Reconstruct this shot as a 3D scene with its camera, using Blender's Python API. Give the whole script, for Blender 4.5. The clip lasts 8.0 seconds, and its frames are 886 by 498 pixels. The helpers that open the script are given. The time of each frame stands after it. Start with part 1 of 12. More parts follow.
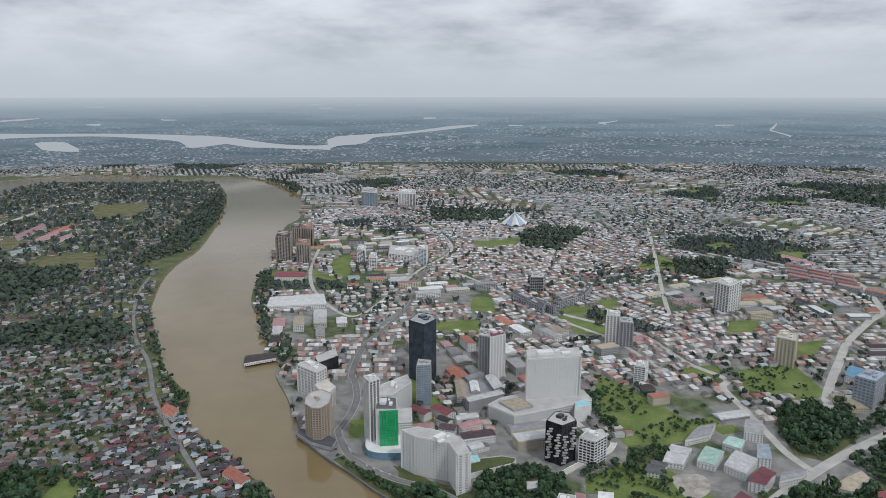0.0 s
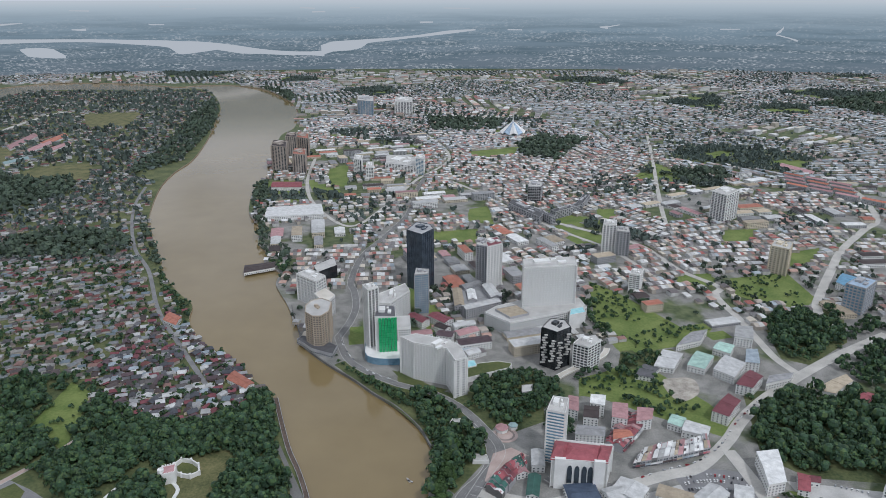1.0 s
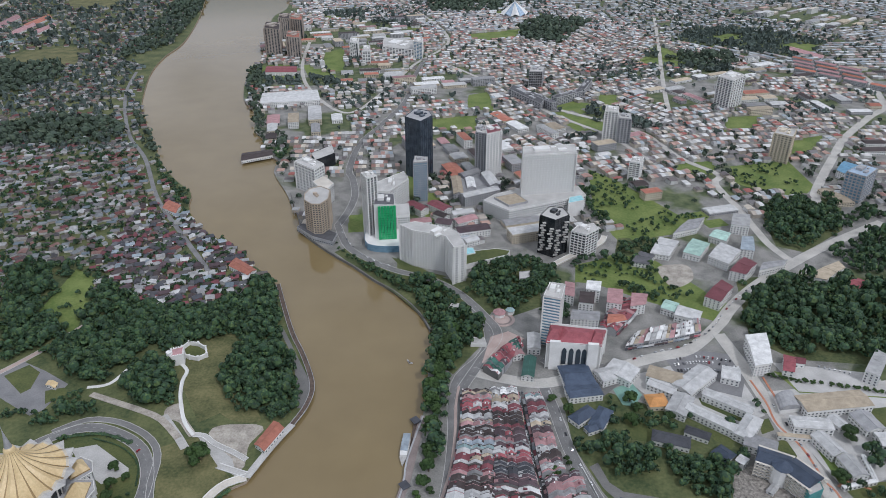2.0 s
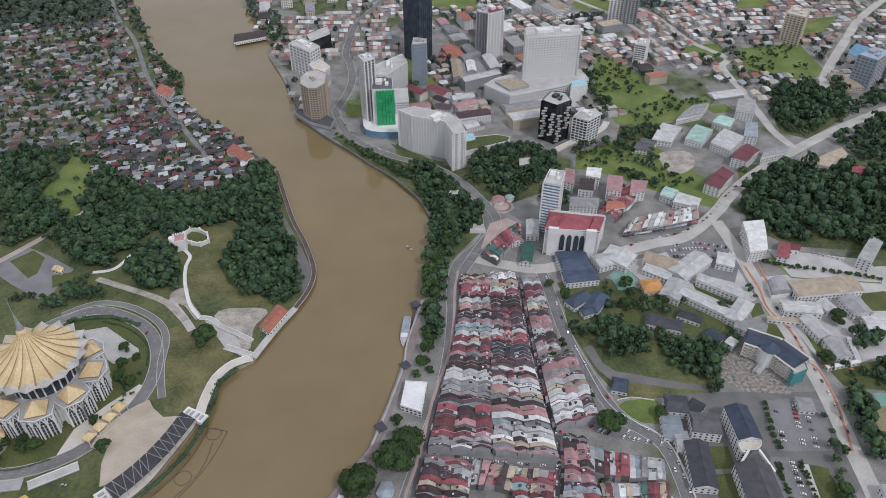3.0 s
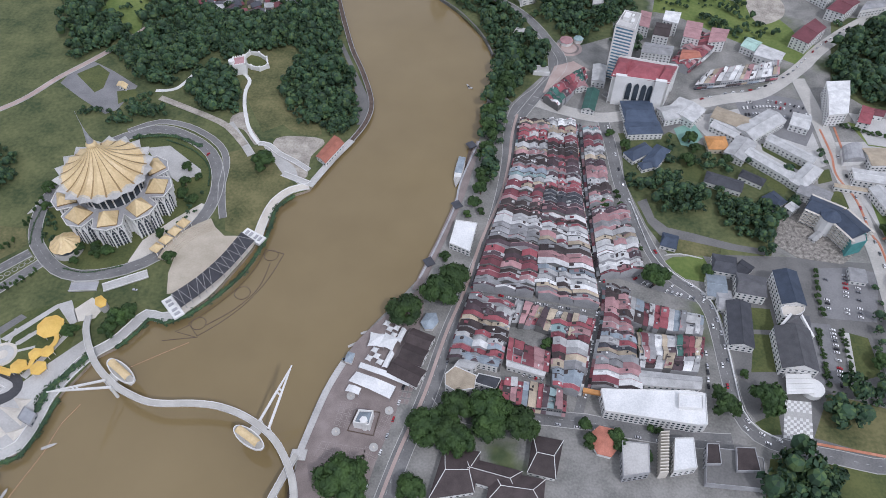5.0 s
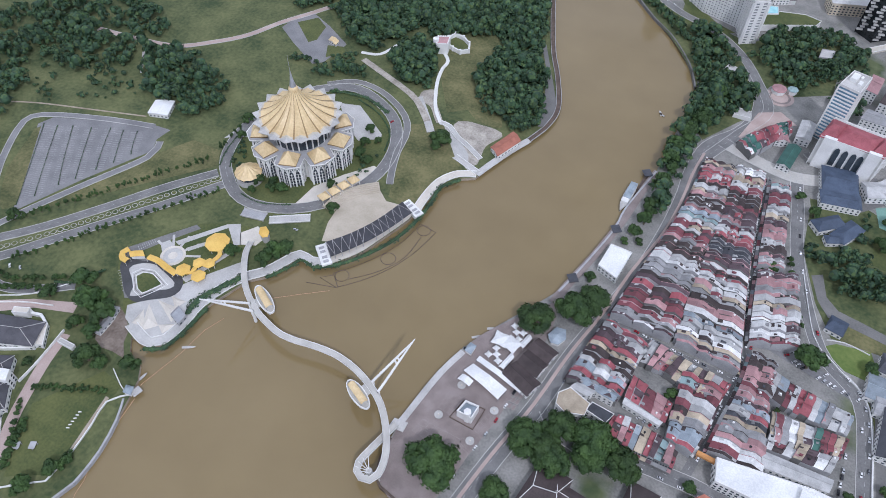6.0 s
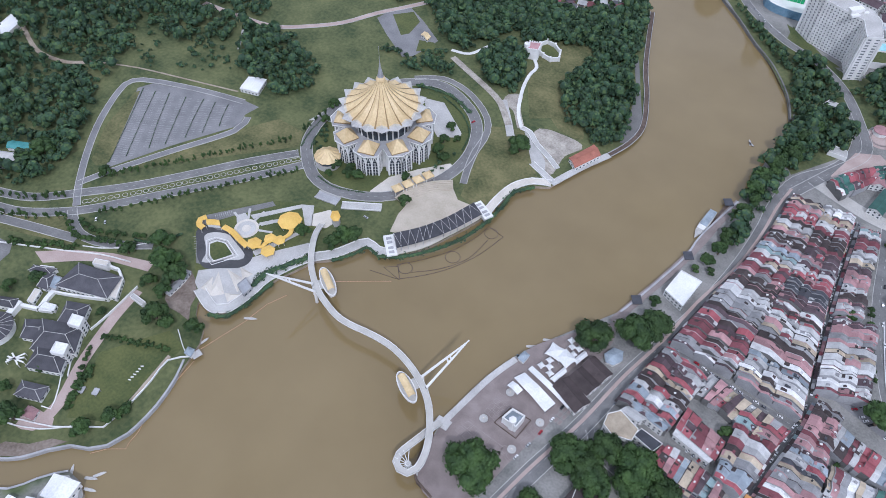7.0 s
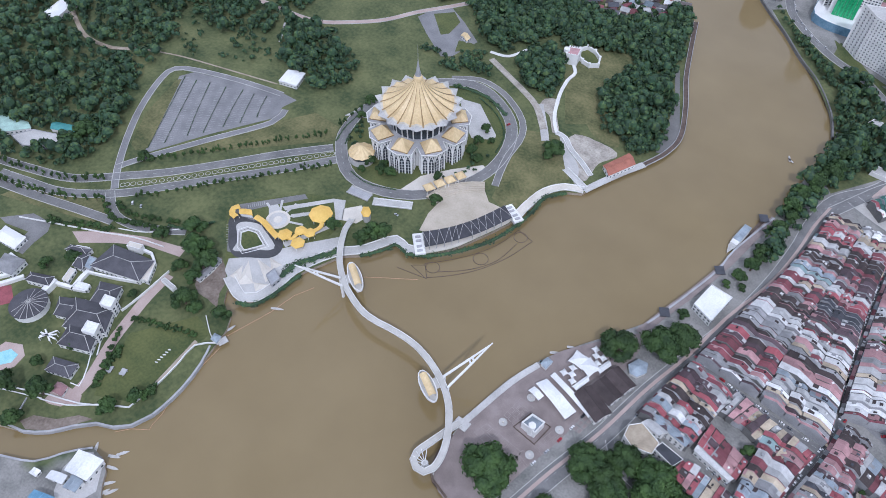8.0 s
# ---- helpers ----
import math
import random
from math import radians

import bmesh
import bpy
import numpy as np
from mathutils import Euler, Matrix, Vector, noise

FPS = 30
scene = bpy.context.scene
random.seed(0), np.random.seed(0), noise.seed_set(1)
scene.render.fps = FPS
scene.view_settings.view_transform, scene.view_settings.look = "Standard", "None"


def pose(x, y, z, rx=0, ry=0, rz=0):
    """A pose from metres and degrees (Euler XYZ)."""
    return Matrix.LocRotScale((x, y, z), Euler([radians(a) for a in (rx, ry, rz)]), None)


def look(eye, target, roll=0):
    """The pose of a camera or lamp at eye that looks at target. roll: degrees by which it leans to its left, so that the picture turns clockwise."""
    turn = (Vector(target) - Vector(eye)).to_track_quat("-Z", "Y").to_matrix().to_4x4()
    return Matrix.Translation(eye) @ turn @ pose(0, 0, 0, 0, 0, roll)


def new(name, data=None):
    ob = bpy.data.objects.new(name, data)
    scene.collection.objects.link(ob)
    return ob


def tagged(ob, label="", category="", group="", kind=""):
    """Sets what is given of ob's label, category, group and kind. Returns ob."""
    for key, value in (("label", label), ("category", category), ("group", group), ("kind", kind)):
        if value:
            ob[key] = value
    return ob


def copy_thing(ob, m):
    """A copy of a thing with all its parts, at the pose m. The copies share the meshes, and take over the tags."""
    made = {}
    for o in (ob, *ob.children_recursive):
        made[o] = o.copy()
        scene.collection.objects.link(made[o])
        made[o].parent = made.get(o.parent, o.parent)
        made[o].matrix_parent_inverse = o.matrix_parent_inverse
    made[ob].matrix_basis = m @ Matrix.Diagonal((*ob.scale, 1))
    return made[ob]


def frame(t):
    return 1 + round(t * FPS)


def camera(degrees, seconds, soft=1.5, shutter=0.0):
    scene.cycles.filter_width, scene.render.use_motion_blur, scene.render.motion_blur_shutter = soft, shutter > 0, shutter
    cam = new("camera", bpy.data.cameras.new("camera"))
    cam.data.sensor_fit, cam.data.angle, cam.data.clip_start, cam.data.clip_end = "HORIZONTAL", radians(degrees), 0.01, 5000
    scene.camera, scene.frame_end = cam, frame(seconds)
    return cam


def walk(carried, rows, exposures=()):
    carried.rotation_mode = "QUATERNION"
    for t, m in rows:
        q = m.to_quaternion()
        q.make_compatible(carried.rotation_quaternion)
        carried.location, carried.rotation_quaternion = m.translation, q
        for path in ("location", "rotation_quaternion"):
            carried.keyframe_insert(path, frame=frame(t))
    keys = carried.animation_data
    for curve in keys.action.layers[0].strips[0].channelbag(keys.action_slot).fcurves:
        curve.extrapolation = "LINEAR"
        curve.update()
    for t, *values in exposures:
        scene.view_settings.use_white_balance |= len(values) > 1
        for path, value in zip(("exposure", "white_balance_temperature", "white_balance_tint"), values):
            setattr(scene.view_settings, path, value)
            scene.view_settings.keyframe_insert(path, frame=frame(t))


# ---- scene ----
# ---- camera: it hangs at one point over the river bend and tilts, then turns ----
EYE = 480.0
cam = camera(63.92, 8.0, soft=0.5)
TURNS = [  # seconds, yaw, pitch, roll
    (0.0, 0.0, -12.6, 0.0), (0.5, -0.12, -15.41, -0.09), (1.0, -0.21, -19.87, -0.07), (1.5, -0.27, -24.33, -0.05),
    (1.7, -0.28, -26.15, -0.05), (2.8, -0.35, -36.16, 0.02), (3.0, -0.35, -38.0, 0.05), (3.5, -0.37, -42.59, 0.09),
    (4.0, -0.38, -47.16, 0.14), (4.2, -0.37, -48.77, 0.13), (4.75, 2.4, -50.5, 0.08), (5.3, 10.77, -50.92, 0.05),
    (5.5, 14.75, -50.89, 0.15), (6.0, 24.43, -50.82, 0.66), (6.5, 32.01, -50.83, 1.12), (7.0, 32.79, -50.81, 1.22),
    (7.5, 35.84, -50.82, 1.42), (8.0, 36.41, -50.82, 1.47),
]
walk(cam, [(t, pose(0, 0, EYE, 0, 0, yaw) @ pose(0, 0, 0, 90 + pitch) @ pose(0, 0, 0, 0, 0, roll)) for t, yaw, pitch, roll in TURNS],
     exposures=[(0.0, -1.30, 5950, 11), (1.5, -1.18, 5750, 12), (3.0, -1.24, 5950, 16), (4.2, -1.18, 5850, 17), (5.5, -0.96, 5600, 17), (8.0, -0.85, 5330, 18)])

# ---- daylight: high sun behind broken cloud ----
SUN_UP, SUN_ROUND = 52.0, 140.0
world = bpy.data.worlds.new("sky")
scene.world = world
world.use_nodes = True
wn, wl = world.node_tree.nodes, world.node_tree.links
wn.clear()
sky = wn.new("ShaderNodeTexSky")
sky.sky_type, sky.sun_disc = "NISHITA", False
sky.sun_elevation, sky.sun_rotation = radians(SUN_UP), radians(SUN_ROUND)
clear_sky = wn.new("ShaderNodeBackground")
clear_sky.inputs["Strength"].default_value = 0.09
wl.new(sky.outputs[0], clear_sky.inputs[0])
where = wn.new("ShaderNodeTexCoord")
squash = wn.new("ShaderNodeMapping")
squash.inputs["Scale"].default_value = (2.2, 2.2, 7.5)
wl.new(where.outputs["Generated"], squash.inputs[0])
puffs = wn.new("ShaderNodeTexNoise")
puffs.inputs["Scale"].default_value, puffs.inputs["Detail"].default_value, puffs.inputs["Roughness"].default_value = 2.6, 9.0, 0.56
wl.new(squash.outputs[0], puffs.inputs["Vector"])
cloud_tone = wn.new("ShaderNodeValToRGB")
for at, tone in ((0.30, (0.48, 0.50, 0.52)), (0.44, (0.70, 0.715, 0.73)), (0.56, (0.84, 0.85, 0.85)), (0.7, (0.97, 0.97, 0.96))):
    stop = cloud_tone.color_ramp.elements[0] if at == 0.30 else cloud_tone.color_ramp.elements[3] if at == 0.7 else cloud_tone.color_ramp.elements.new(at)
    stop.position, stop.color = at, (*tone, 1)
wl.new(puffs.outputs[0], cloud_tone.inputs[0])
clouds = wn.new("ShaderNodeBackground")
clouds.inputs["Strength"].default_value = 2.2
high, rise, veil = wn.new("ShaderNodeSeparateXYZ"), wn.new("ShaderNodeMapRange"), wn.new("ShaderNodeMix")
wl.new(where.outputs["Generated"], high.inputs[0])
wl.new(high.outputs["Z"], rise.inputs["Value"])
rise.interpolation_type = "SMOOTHSTEP"
rise.inputs["From Min"].default_value, rise.inputs["From Max"].default_value = -0.01, 0.10
rise.inputs["To Min"].default_value, rise.inputs["To Max"].default_value = 1.0, 0.0
veil.data_type = "RGBA"
veil.inputs["B"].default_value = (0.67, 0.70, 0.71, 1)
wl.new(rise.outputs[0], veil.inputs["Factor"])
wl.new(cloud_tone.outputs[0], veil.inputs["A"])
wl.new(veil.outputs["Result"], clouds.inputs[0])
cover = wn.new("ShaderNodeMixShader")
cover.inputs[0].default_value = 0.88
wl.new(clear_sky.outputs[0], cover.inputs[1])
wl.new(clouds.outputs[0], cover.inputs[2])
wl.new(cover.outputs[0], wn.new("ShaderNodeOutputWorld").inputs[0])

sun = new("sun", bpy.data.lights.new("sun", "SUN"))
sun.data.energy, sun.data.angle, sun.data.color = 3.1, radians(3.5), (1.0, 0.955, 0.88)
sun.matrix_world = look((0, 0, 900), (-math.sin(radians(SUN_ROUND)) * math.cos(radians(SUN_UP)), -math.cos(radians(SUN_ROUND)) * math.cos(radians(SUN_UP)), 900 - math.sin(radians(SUN_UP))))

# ---- materials ----
def surface(name, a, b, scale=0.3, rough=0.8, bump=0.0, fine=6.0, metal=0.0, vary=0.0, islands=None, streak=None):
    """Two colours mixed by coarse and fine grain in world metres; vary: lightness by object; islands: a palette by separate piece."""
    m = bpy.data.materials.new(name)
    m.use_nodes = True
    n, l = m.node_tree.nodes, m.node_tree.links
    p = n["Principled BSDF"]
    p.inputs["Roughness"].default_value, p.inputs["Metallic"].default_value = rough, metal
    geo = n.new("ShaderNodeNewGeometry")
    at = geo.outputs["Position"]
    if streak:
        mp = n.new("ShaderNodeMapping")
        mp.inputs["Scale"].default_value = streak
        l.new(at, mp.inputs[0])
        at = mp.outputs[0]
    coarse, grain = n.new("ShaderNodeTexNoise"), n.new("ShaderNodeTexNoise")
    coarse.inputs["Scale"].default_value, coarse.inputs["Detail"].default_value = scale, 4.0
    grain.inputs["Scale"].default_value, grain.inputs["Detail"].default_value = scale * fine, 5.0
    for t in (coarse, grain):
        l.new(at, t.inputs["Vector"])
    both = n.new("ShaderNodeMath")
    both.operation = "MULTIPLY_ADD"
    both.inputs[1].default_value = 0.55
    l.new(grain.outputs[0], both.inputs[0])
    half = n.new("ShaderNodeMath")
    half.operation = "MULTIPLY_ADD"
    half.inputs[1].default_value, half.inputs[2].default_value = 0.9, -0.22
    l.new(coarse.outputs[0], half.inputs[0])
    l.new(half.outputs[0], both.inputs[2])
    ramp = n.new("ShaderNodeValToRGB")
    ramp.color_ramp.elements[0].position, ramp.color_ramp.elements[0].color = 0.3, (*a, 1)
    ramp.color_ramp.elements[1].position, ramp.color_ramp.elements[1].color = 0.7, (*b, 1)
    l.new(both.outputs[0], ramp.inputs[0])
    out = ramp.outputs[0]
    if islands:
        pal = n.new("ShaderNodeValToRGB")
        pal.color_ramp.interpolation = "CONSTANT"
        e = pal.color_ramp.elements
        while len(e) < len(islands):
            e.new(0.5)
        for i, c in enumerate(islands):
            e[i].position, e[i].color = i / len(islands), (*c, 1)
        l.new(geo.outputs["Random Per Island"], pal.inputs[0])
        mul = n.new("ShaderNodeMix")
        mul.data_type, mul.blend_type = "RGBA", "MULTIPLY"
        mul.inputs["Factor"].default_value = 1.0
        l.new(pal.outputs[0], mul.inputs["A"])
        l.new(out, mul.inputs["B"])
        out = mul.outputs["Result"]
    if vary:
        info, scaled, hsv = n.new("ShaderNodeObjectInfo"), n.new("ShaderNodeMapRange"), n.new("ShaderNodeHueSaturation")
        scaled.inputs["To Min"].default_value, scaled.inputs["To Max"].default_value = 1 - vary, 1 + vary
        l.new(info.outputs["Random"], scaled.inputs["Value"])
        l.new(scaled.outputs[0], hsv.inputs["Value"])
        l.new(out, hsv.inputs["Color"])
        out = hsv.outputs[0]
    l.new(out, p.inputs["Base Color"])
    if bump:
        bm_ = n.new("ShaderNodeBump")
        bm_.inputs["Strength"].default_value, bm_.inputs["Distance"].default_value = bump, 0.3
        l.new(both.outputs[0], bm_.inputs["Height"])
        l.new(bm_.outputs[0], p.inputs["Normal"])
    return m


M_GRASS = surface("grass", (0.040, 0.062, 0.022), (0.145, 0.155, 0.064), 0.03, 0.95, 0.3, 9)
M_LAWN = surface("mown_lawn", (0.05, 0.072, 0.022), (0.125, 0.135, 0.045), 0.035, 0.95, 0.2, 14)
M_DRYGRASS = surface("dry_grass", (0.06, 0.074, 0.026), (0.19, 0.175, 0.078), 0.04, 0.95, 0.3, 9)
M_BRIGHT = surface("meadow", (0.09, 0.14, 0.03), (0.185, 0.225, 0.065), 0.03, 0.95, 0.3, 9)


def town_ground():
    """Paved town ground that gives way to scrub and gardens away from the centre, in patches."""
    m = surface("town_ground", (0.15, 0.15, 0.14), (0.31, 0.30, 0.28), 0.05, 0.92, 0.2, 12)
    n, l = m.node_tree.nodes, m.node_tree.links
    p = n["Principled BSDF"]
    paved = p.inputs["Base Color"].links[0].from_socket
    geo, patch, sep, out, add, cut, mix, tone, green = (n.new("ShaderNode" + k) for k in ("NewGeometry", "TexNoise", "SeparateXYZ", "MapRange", "Math", "MapRange", "Mix", "TexNoise", "ValToRGB"))
    patch.inputs["Scale"].default_value, patch.inputs["Detail"].default_value = 0.007, 5.0
    tone.inputs["Scale"].default_value, tone.inputs["Detail"].default_value = 0.06, 5.0
    for t in (patch, tone):
        l.new(geo.outputs["Position"], t.inputs["Vector"])
    l.new(geo.outputs["Position"], sep.inputs[0])
    l.new(sep.outputs["Y"], out.inputs["Value"])
    for key, value in (("From Min", 900.0), ("From Max", 2300.0), ("To Min", -0.06), ("To Max", 0.16)):
        out.inputs[key].default_value = value
    l.new(patch.outputs[0], add.inputs[0])
    l.new(out.outputs[0], add.inputs[1])
    cut.inputs["From Min"].default_value, cut.inputs["From Max"].default_value = 0.50, 0.56
    l.new(add.outputs[0], cut.inputs["Value"])
    for e, (at, c) in zip(green.color_ramp.elements, ((0.35, (0.05, 0.075, 0.03)), (0.68, (0.14, 0.16, 0.075)))):
        e.position, e.color = at, (*c, 1)
    l.new(tone.outputs[0], green.inputs[0])
    mix.data_type = "RGBA"
    l.new(cut.outputs[0], mix.inputs["Factor"])
    l.new(paved, mix.inputs["A"])
    l.new(green.outputs[0], mix.inputs["B"])
    l.new(mix.outputs["Result"], p.inputs["Base Color"])
    return m


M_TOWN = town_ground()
M_YARD = surface("worn_asphalt", (0.13, 0.128, 0.124), (0.20, 0.196, 0.188), 0.05, 0.92, 0.15, 14)
M_RUBBLE = surface("grey_rubble", (0.10, 0.09, 0.08), (0.40, 0.37, 0.33), 0.35, 0.95, 0.6, 4)
M_SPOIL = surface("pale_spoil", (0.24, 0.215, 0.185), (0.50, 0.46, 0.40), 0.09, 0.95, 0.5, 6)
M_SAND = surface("sandy_turf", (0.17, 0.17, 0.08), (0.30, 0.27, 0.16), 0.03, 0.95, 0.2, 12)
M_COURT = surface("green_court", (0.16, 0.30, 0.25), (0.22, 0.38, 0.32), 0.1, 0.8, 0.1, 8)
M_BARRIER = surface("orange_barrier", (0.42, 0.15, 0.08), (0.55, 0.26, 0.17), 0.2, 0.8, 0.0, 6)
M_ASPHALT = surface("asphalt", (0.135, 0.134, 0.133), (0.225, 0.222, 0.218), 0.06, 0.9, 0.15, 12)
M_FRESHTAR = surface("fresh_asphalt", (0.05, 0.05, 0.053), (0.085, 0.085, 0.09), 0.06, 0.85, 0.1, 12)
# lightened base colour: sunshine on the town's roads is painted in
M_PALEROAD = surface("sunlit_pale_road", (0.38, 0.365, 0.34), (0.54, 0.52, 0.48), 0.05, 0.9, 0.15, 12)
M_LOT = surface("parking_asphalt", (0.165, 0.164, 0.17), (0.25, 0.248, 0.25), 0.05, 0.9, 0.15, 14)
M_PAVER = surface("brick_paving", (0.185, 0.15, 0.14), (0.29, 0.245, 0.23), 0.08, 0.85, 0.2, 20)
M_PINK = surface("pink_paving", (0.37, 0.28, 0.25), (0.48, 0.385, 0.35), 0.05, 0.85, 0.1, 20)
M_CONC = surface("concrete", (0.38, 0.37, 0.355), (0.55, 0.54, 0.52), 0.05, 0.85, 0.1, 16)
M_PALE = surface("pale_stone", (0.52, 0.48, 0.42), (0.67, 0.63, 0.56), 0.06, 0.8, 0.1, 16)
M_WHITE = surface("white_paint", (0.67, 0.665, 0.645), (0.81, 0.805, 0.785), 0.08, 0.6, 0.05, 12)
M_MEMBRANE = surface("white_roof_sheet", (0.60, 0.61, 0.61), (0.84, 0.84, 0.83), 0.05, 0.5, 0.1, 16)
M_CREAM = surface("cream_paint", (0.52, 0.45, 0.34), (0.66, 0.59, 0.47), 0.08, 0.7, 0.05, 12)
M_GREYWALL = surface("grey_render", (0.30, 0.30, 0.31), (0.44, 0.44, 0.45), 0.08, 0.8, 0.05, 12)
M_BROWN = surface("timber_brown", (0.07, 0.05, 0.04), (0.15, 0.11, 0.085), 0.2, 0.8, 0.1, 8)
M_DIRT = surface("bare_earth", (0.24, 0.19, 0.14), (0.42, 0.36, 0.29), 0.05, 0.95, 0.3, 10)
M_GLASS = surface("dark_window_glass", (0.03, 0.04, 0.05), (0.07, 0.085, 0.10), 0.1, 0.12, 0.0, 6)
M_TOWERGL = surface("dark_blue_glazing", (0.035, 0.048, 0.066), (0.085, 0.105, 0.13), 0.1, 0.12, 0.0, 6)
M_BLIND = surface("curtained_windows", (0.13, 0.14, 0.15), (0.30, 0.31, 0.32), 0.25, 0.25, 0.0, 5)
M_TANWALL = surface("tan_wall", (0.38, 0.31, 0.24), (0.53, 0.45, 0.36), 0.08, 0.8, 0.05, 12)
M_SANDSTONE = surface("beige_stone", (0.40, 0.35, 0.27), (0.54, 0.48, 0.39), 0.06, 0.8, 0.1, 16)
M_BLACK = surface("black_glazing", (0.015, 0.018, 0.022), (0.04, 0.045, 0.05), 0.1, 0.1, 0.0, 6)
M_GREEN = surface("green_glazing", (0.02, 0.30, 0.11), (0.05, 0.42, 0.17), 0.1, 0.25, 0.0, 6)
M_BLUEGL = surface("blue_glazing", (0.10, 0.20, 0.28), (0.20, 0.32, 0.42), 0.1, 0.15, 0.0, 6)
M_GOLD = surface("golden_roof", (0.52, 0.38, 0.19), (0.74, 0.58, 0.33), 0.06, 0.45, 0.05, 10, streak=(1, 1, 0.25))
M_GOLDPALE = surface("weathered_gold_edge", (0.42, 0.37, 0.29), (0.58, 0.54, 0.46), 0.15, 0.5, 0.05, 8)
M_MUD = surface("brown_mud", (0.13, 0.10, 0.08), (0.28, 0.235, 0.195), 0.08, 0.95, 0.4, 6)
M_GOLDDK = surface("golden_seam", (0.22, 0.145, 0.06), (0.34, 0.23, 0.10), 0.1, 0.5, 0.05, 10)
M_YELLOW = surface("yellow_roof", (0.62, 0.38, 0.07), (0.78, 0.52, 0.13), 0.08, 0.5, 0.05, 10)
M_STEEL = surface("grey_metal", (0.30, 0.31, 0.33), (0.45, 0.46, 0.48), 0.2, 0.45, 0.05, 10, metal=0.3)
M_TRUNK = surface("bark", (0.06, 0.045, 0.03), (0.14, 0.11, 0.08), 1.0, 0.95, 0.3, 6)
M_LEAF = surface("leaves", (0.016, 0.042, 0.010), (0.058, 0.108, 0.024), 0.12, 0.75, 0.0, 10, vary=0.2)
M_FOREST = surface("forest_leaves", (0.45, 0.47, 0.46), (1.3, 1.28, 1.1), 0.085, 0.8, 0.0, 5,
                   islands=[(0.034, 0.074, 0.040), (0.038, 0.084, 0.040), (0.058, 0.108, 0.044), (0.032, 0.076, 0.042), (0.076, 0.122, 0.046), (0.030, 0.066, 0.038)])
# distance haze is mixed into these leaf colours: paler and bluer
M_FARTREE = surface("haze_tinted_leaves", (0.7, 0.7, 0.7), (1.0, 1.0, 1.0), 0.01, 0.9, 0.0, 14, islands=[(0.10, 0.135, 0.12), (0.11, 0.145, 0.13), (0.12, 0.155, 0.135)])
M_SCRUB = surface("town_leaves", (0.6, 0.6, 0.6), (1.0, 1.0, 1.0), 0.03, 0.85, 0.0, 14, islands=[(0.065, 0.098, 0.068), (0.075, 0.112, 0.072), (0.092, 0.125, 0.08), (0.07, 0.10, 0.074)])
M_POOL = surface("pool_water", (0.25, 0.55, 0.60), (0.40, 0.68, 0.72), 0.2, 0.1, 0.1, 8)
M_TEAL = surface("teal_sheet", (0.05, 0.22, 0.22), (0.10, 0.32, 0.31), 0.2, 0.6, 0.1, 8)
M_MARK = surface("road_paint", (0.28, 0.28, 0.28), (0.48, 0.48, 0.47), 0.5, 0.7, 0.0, 8)
M_TYRE = surface("tyre_rubber", (0.015, 0.015, 0.015), (0.03, 0.03, 0.03), 2.0, 0.8, 0.0, 4)
M_ORANGE = surface("orange_float", (0.50, 0.28, 0.16), (0.60, 0.38, 0.24), 1.0, 0.6, 0.0, 4)

ROOF_TONES = {"maroon": (0.175, 0.05, 0.062), "red": (0.30, 0.08, 0.095), "pink": (0.37, 0.21, 0.215), "brown": (0.048, 0.034, 0.033), "plum": (0.085, 0.055, 0.064),
              "grey": (0.27, 0.27, 0.275), "light_grey": (0.46, 0.46, 0.455), "white": (0.66, 0.66, 0.65), "beige": (0.43, 0.36, 0.265), "teal": (0.24, 0.33, 0.335),
              "blue_grey": (0.27, 0.315, 0.355), "dark_green": (0.045, 0.13, 0.105), "charcoal": (0.055, 0.058, 0.07), "slate": (0.07, 0.068, 0.078), "slate_blue": (0.05, 0.07, 0.11), "sky_blue": (0.16, 0.34, 0.50), "star_blue": (0.36, 0.46, 0.58),
              "orange_tile": (0.46, 0.22, 0.07), "terracotta": (0.40, 0.15, 0.10), "mint": (0.35, 0.50, 0.44), "dark_grey": (0.10, 0.10, 0.108)}
M_ROOF = {k: surface(k + "_roofing", tuple(v * 0.74 for v in c), tuple(min(0.85, v * 1.15 + 0.008) for v in c), 0.16, 0.7, 0.2, 9, vary=0.24) for k, c in ROOF_TONES.items()}
# roof tones kept dark: cloud shade over the village is in the colour
M_FARROOF = surface("cloud_shaded_roofs", (0.6, 0.6, 0.6), (1.0, 1.0, 1.0), 0.15, 0.7, 0.1, 8,
                    islands=[(0.16, 0.06, 0.055), (0.20, 0.20, 0.21), (0.09, 0.07, 0.07), (0.36, 0.36, 0.36), (0.14, 0.12, 0.11), (0.24, 0.14, 0.12), (0.16, 0.20, 0.23), (0.26, 0.25, 0.23),
                             (0.07, 0.066, 0.07), (0.46, 0.46, 0.46), (0.16, 0.05, 0.055), (0.11, 0.10, 0.10), (0.22, 0.24, 0.25)])
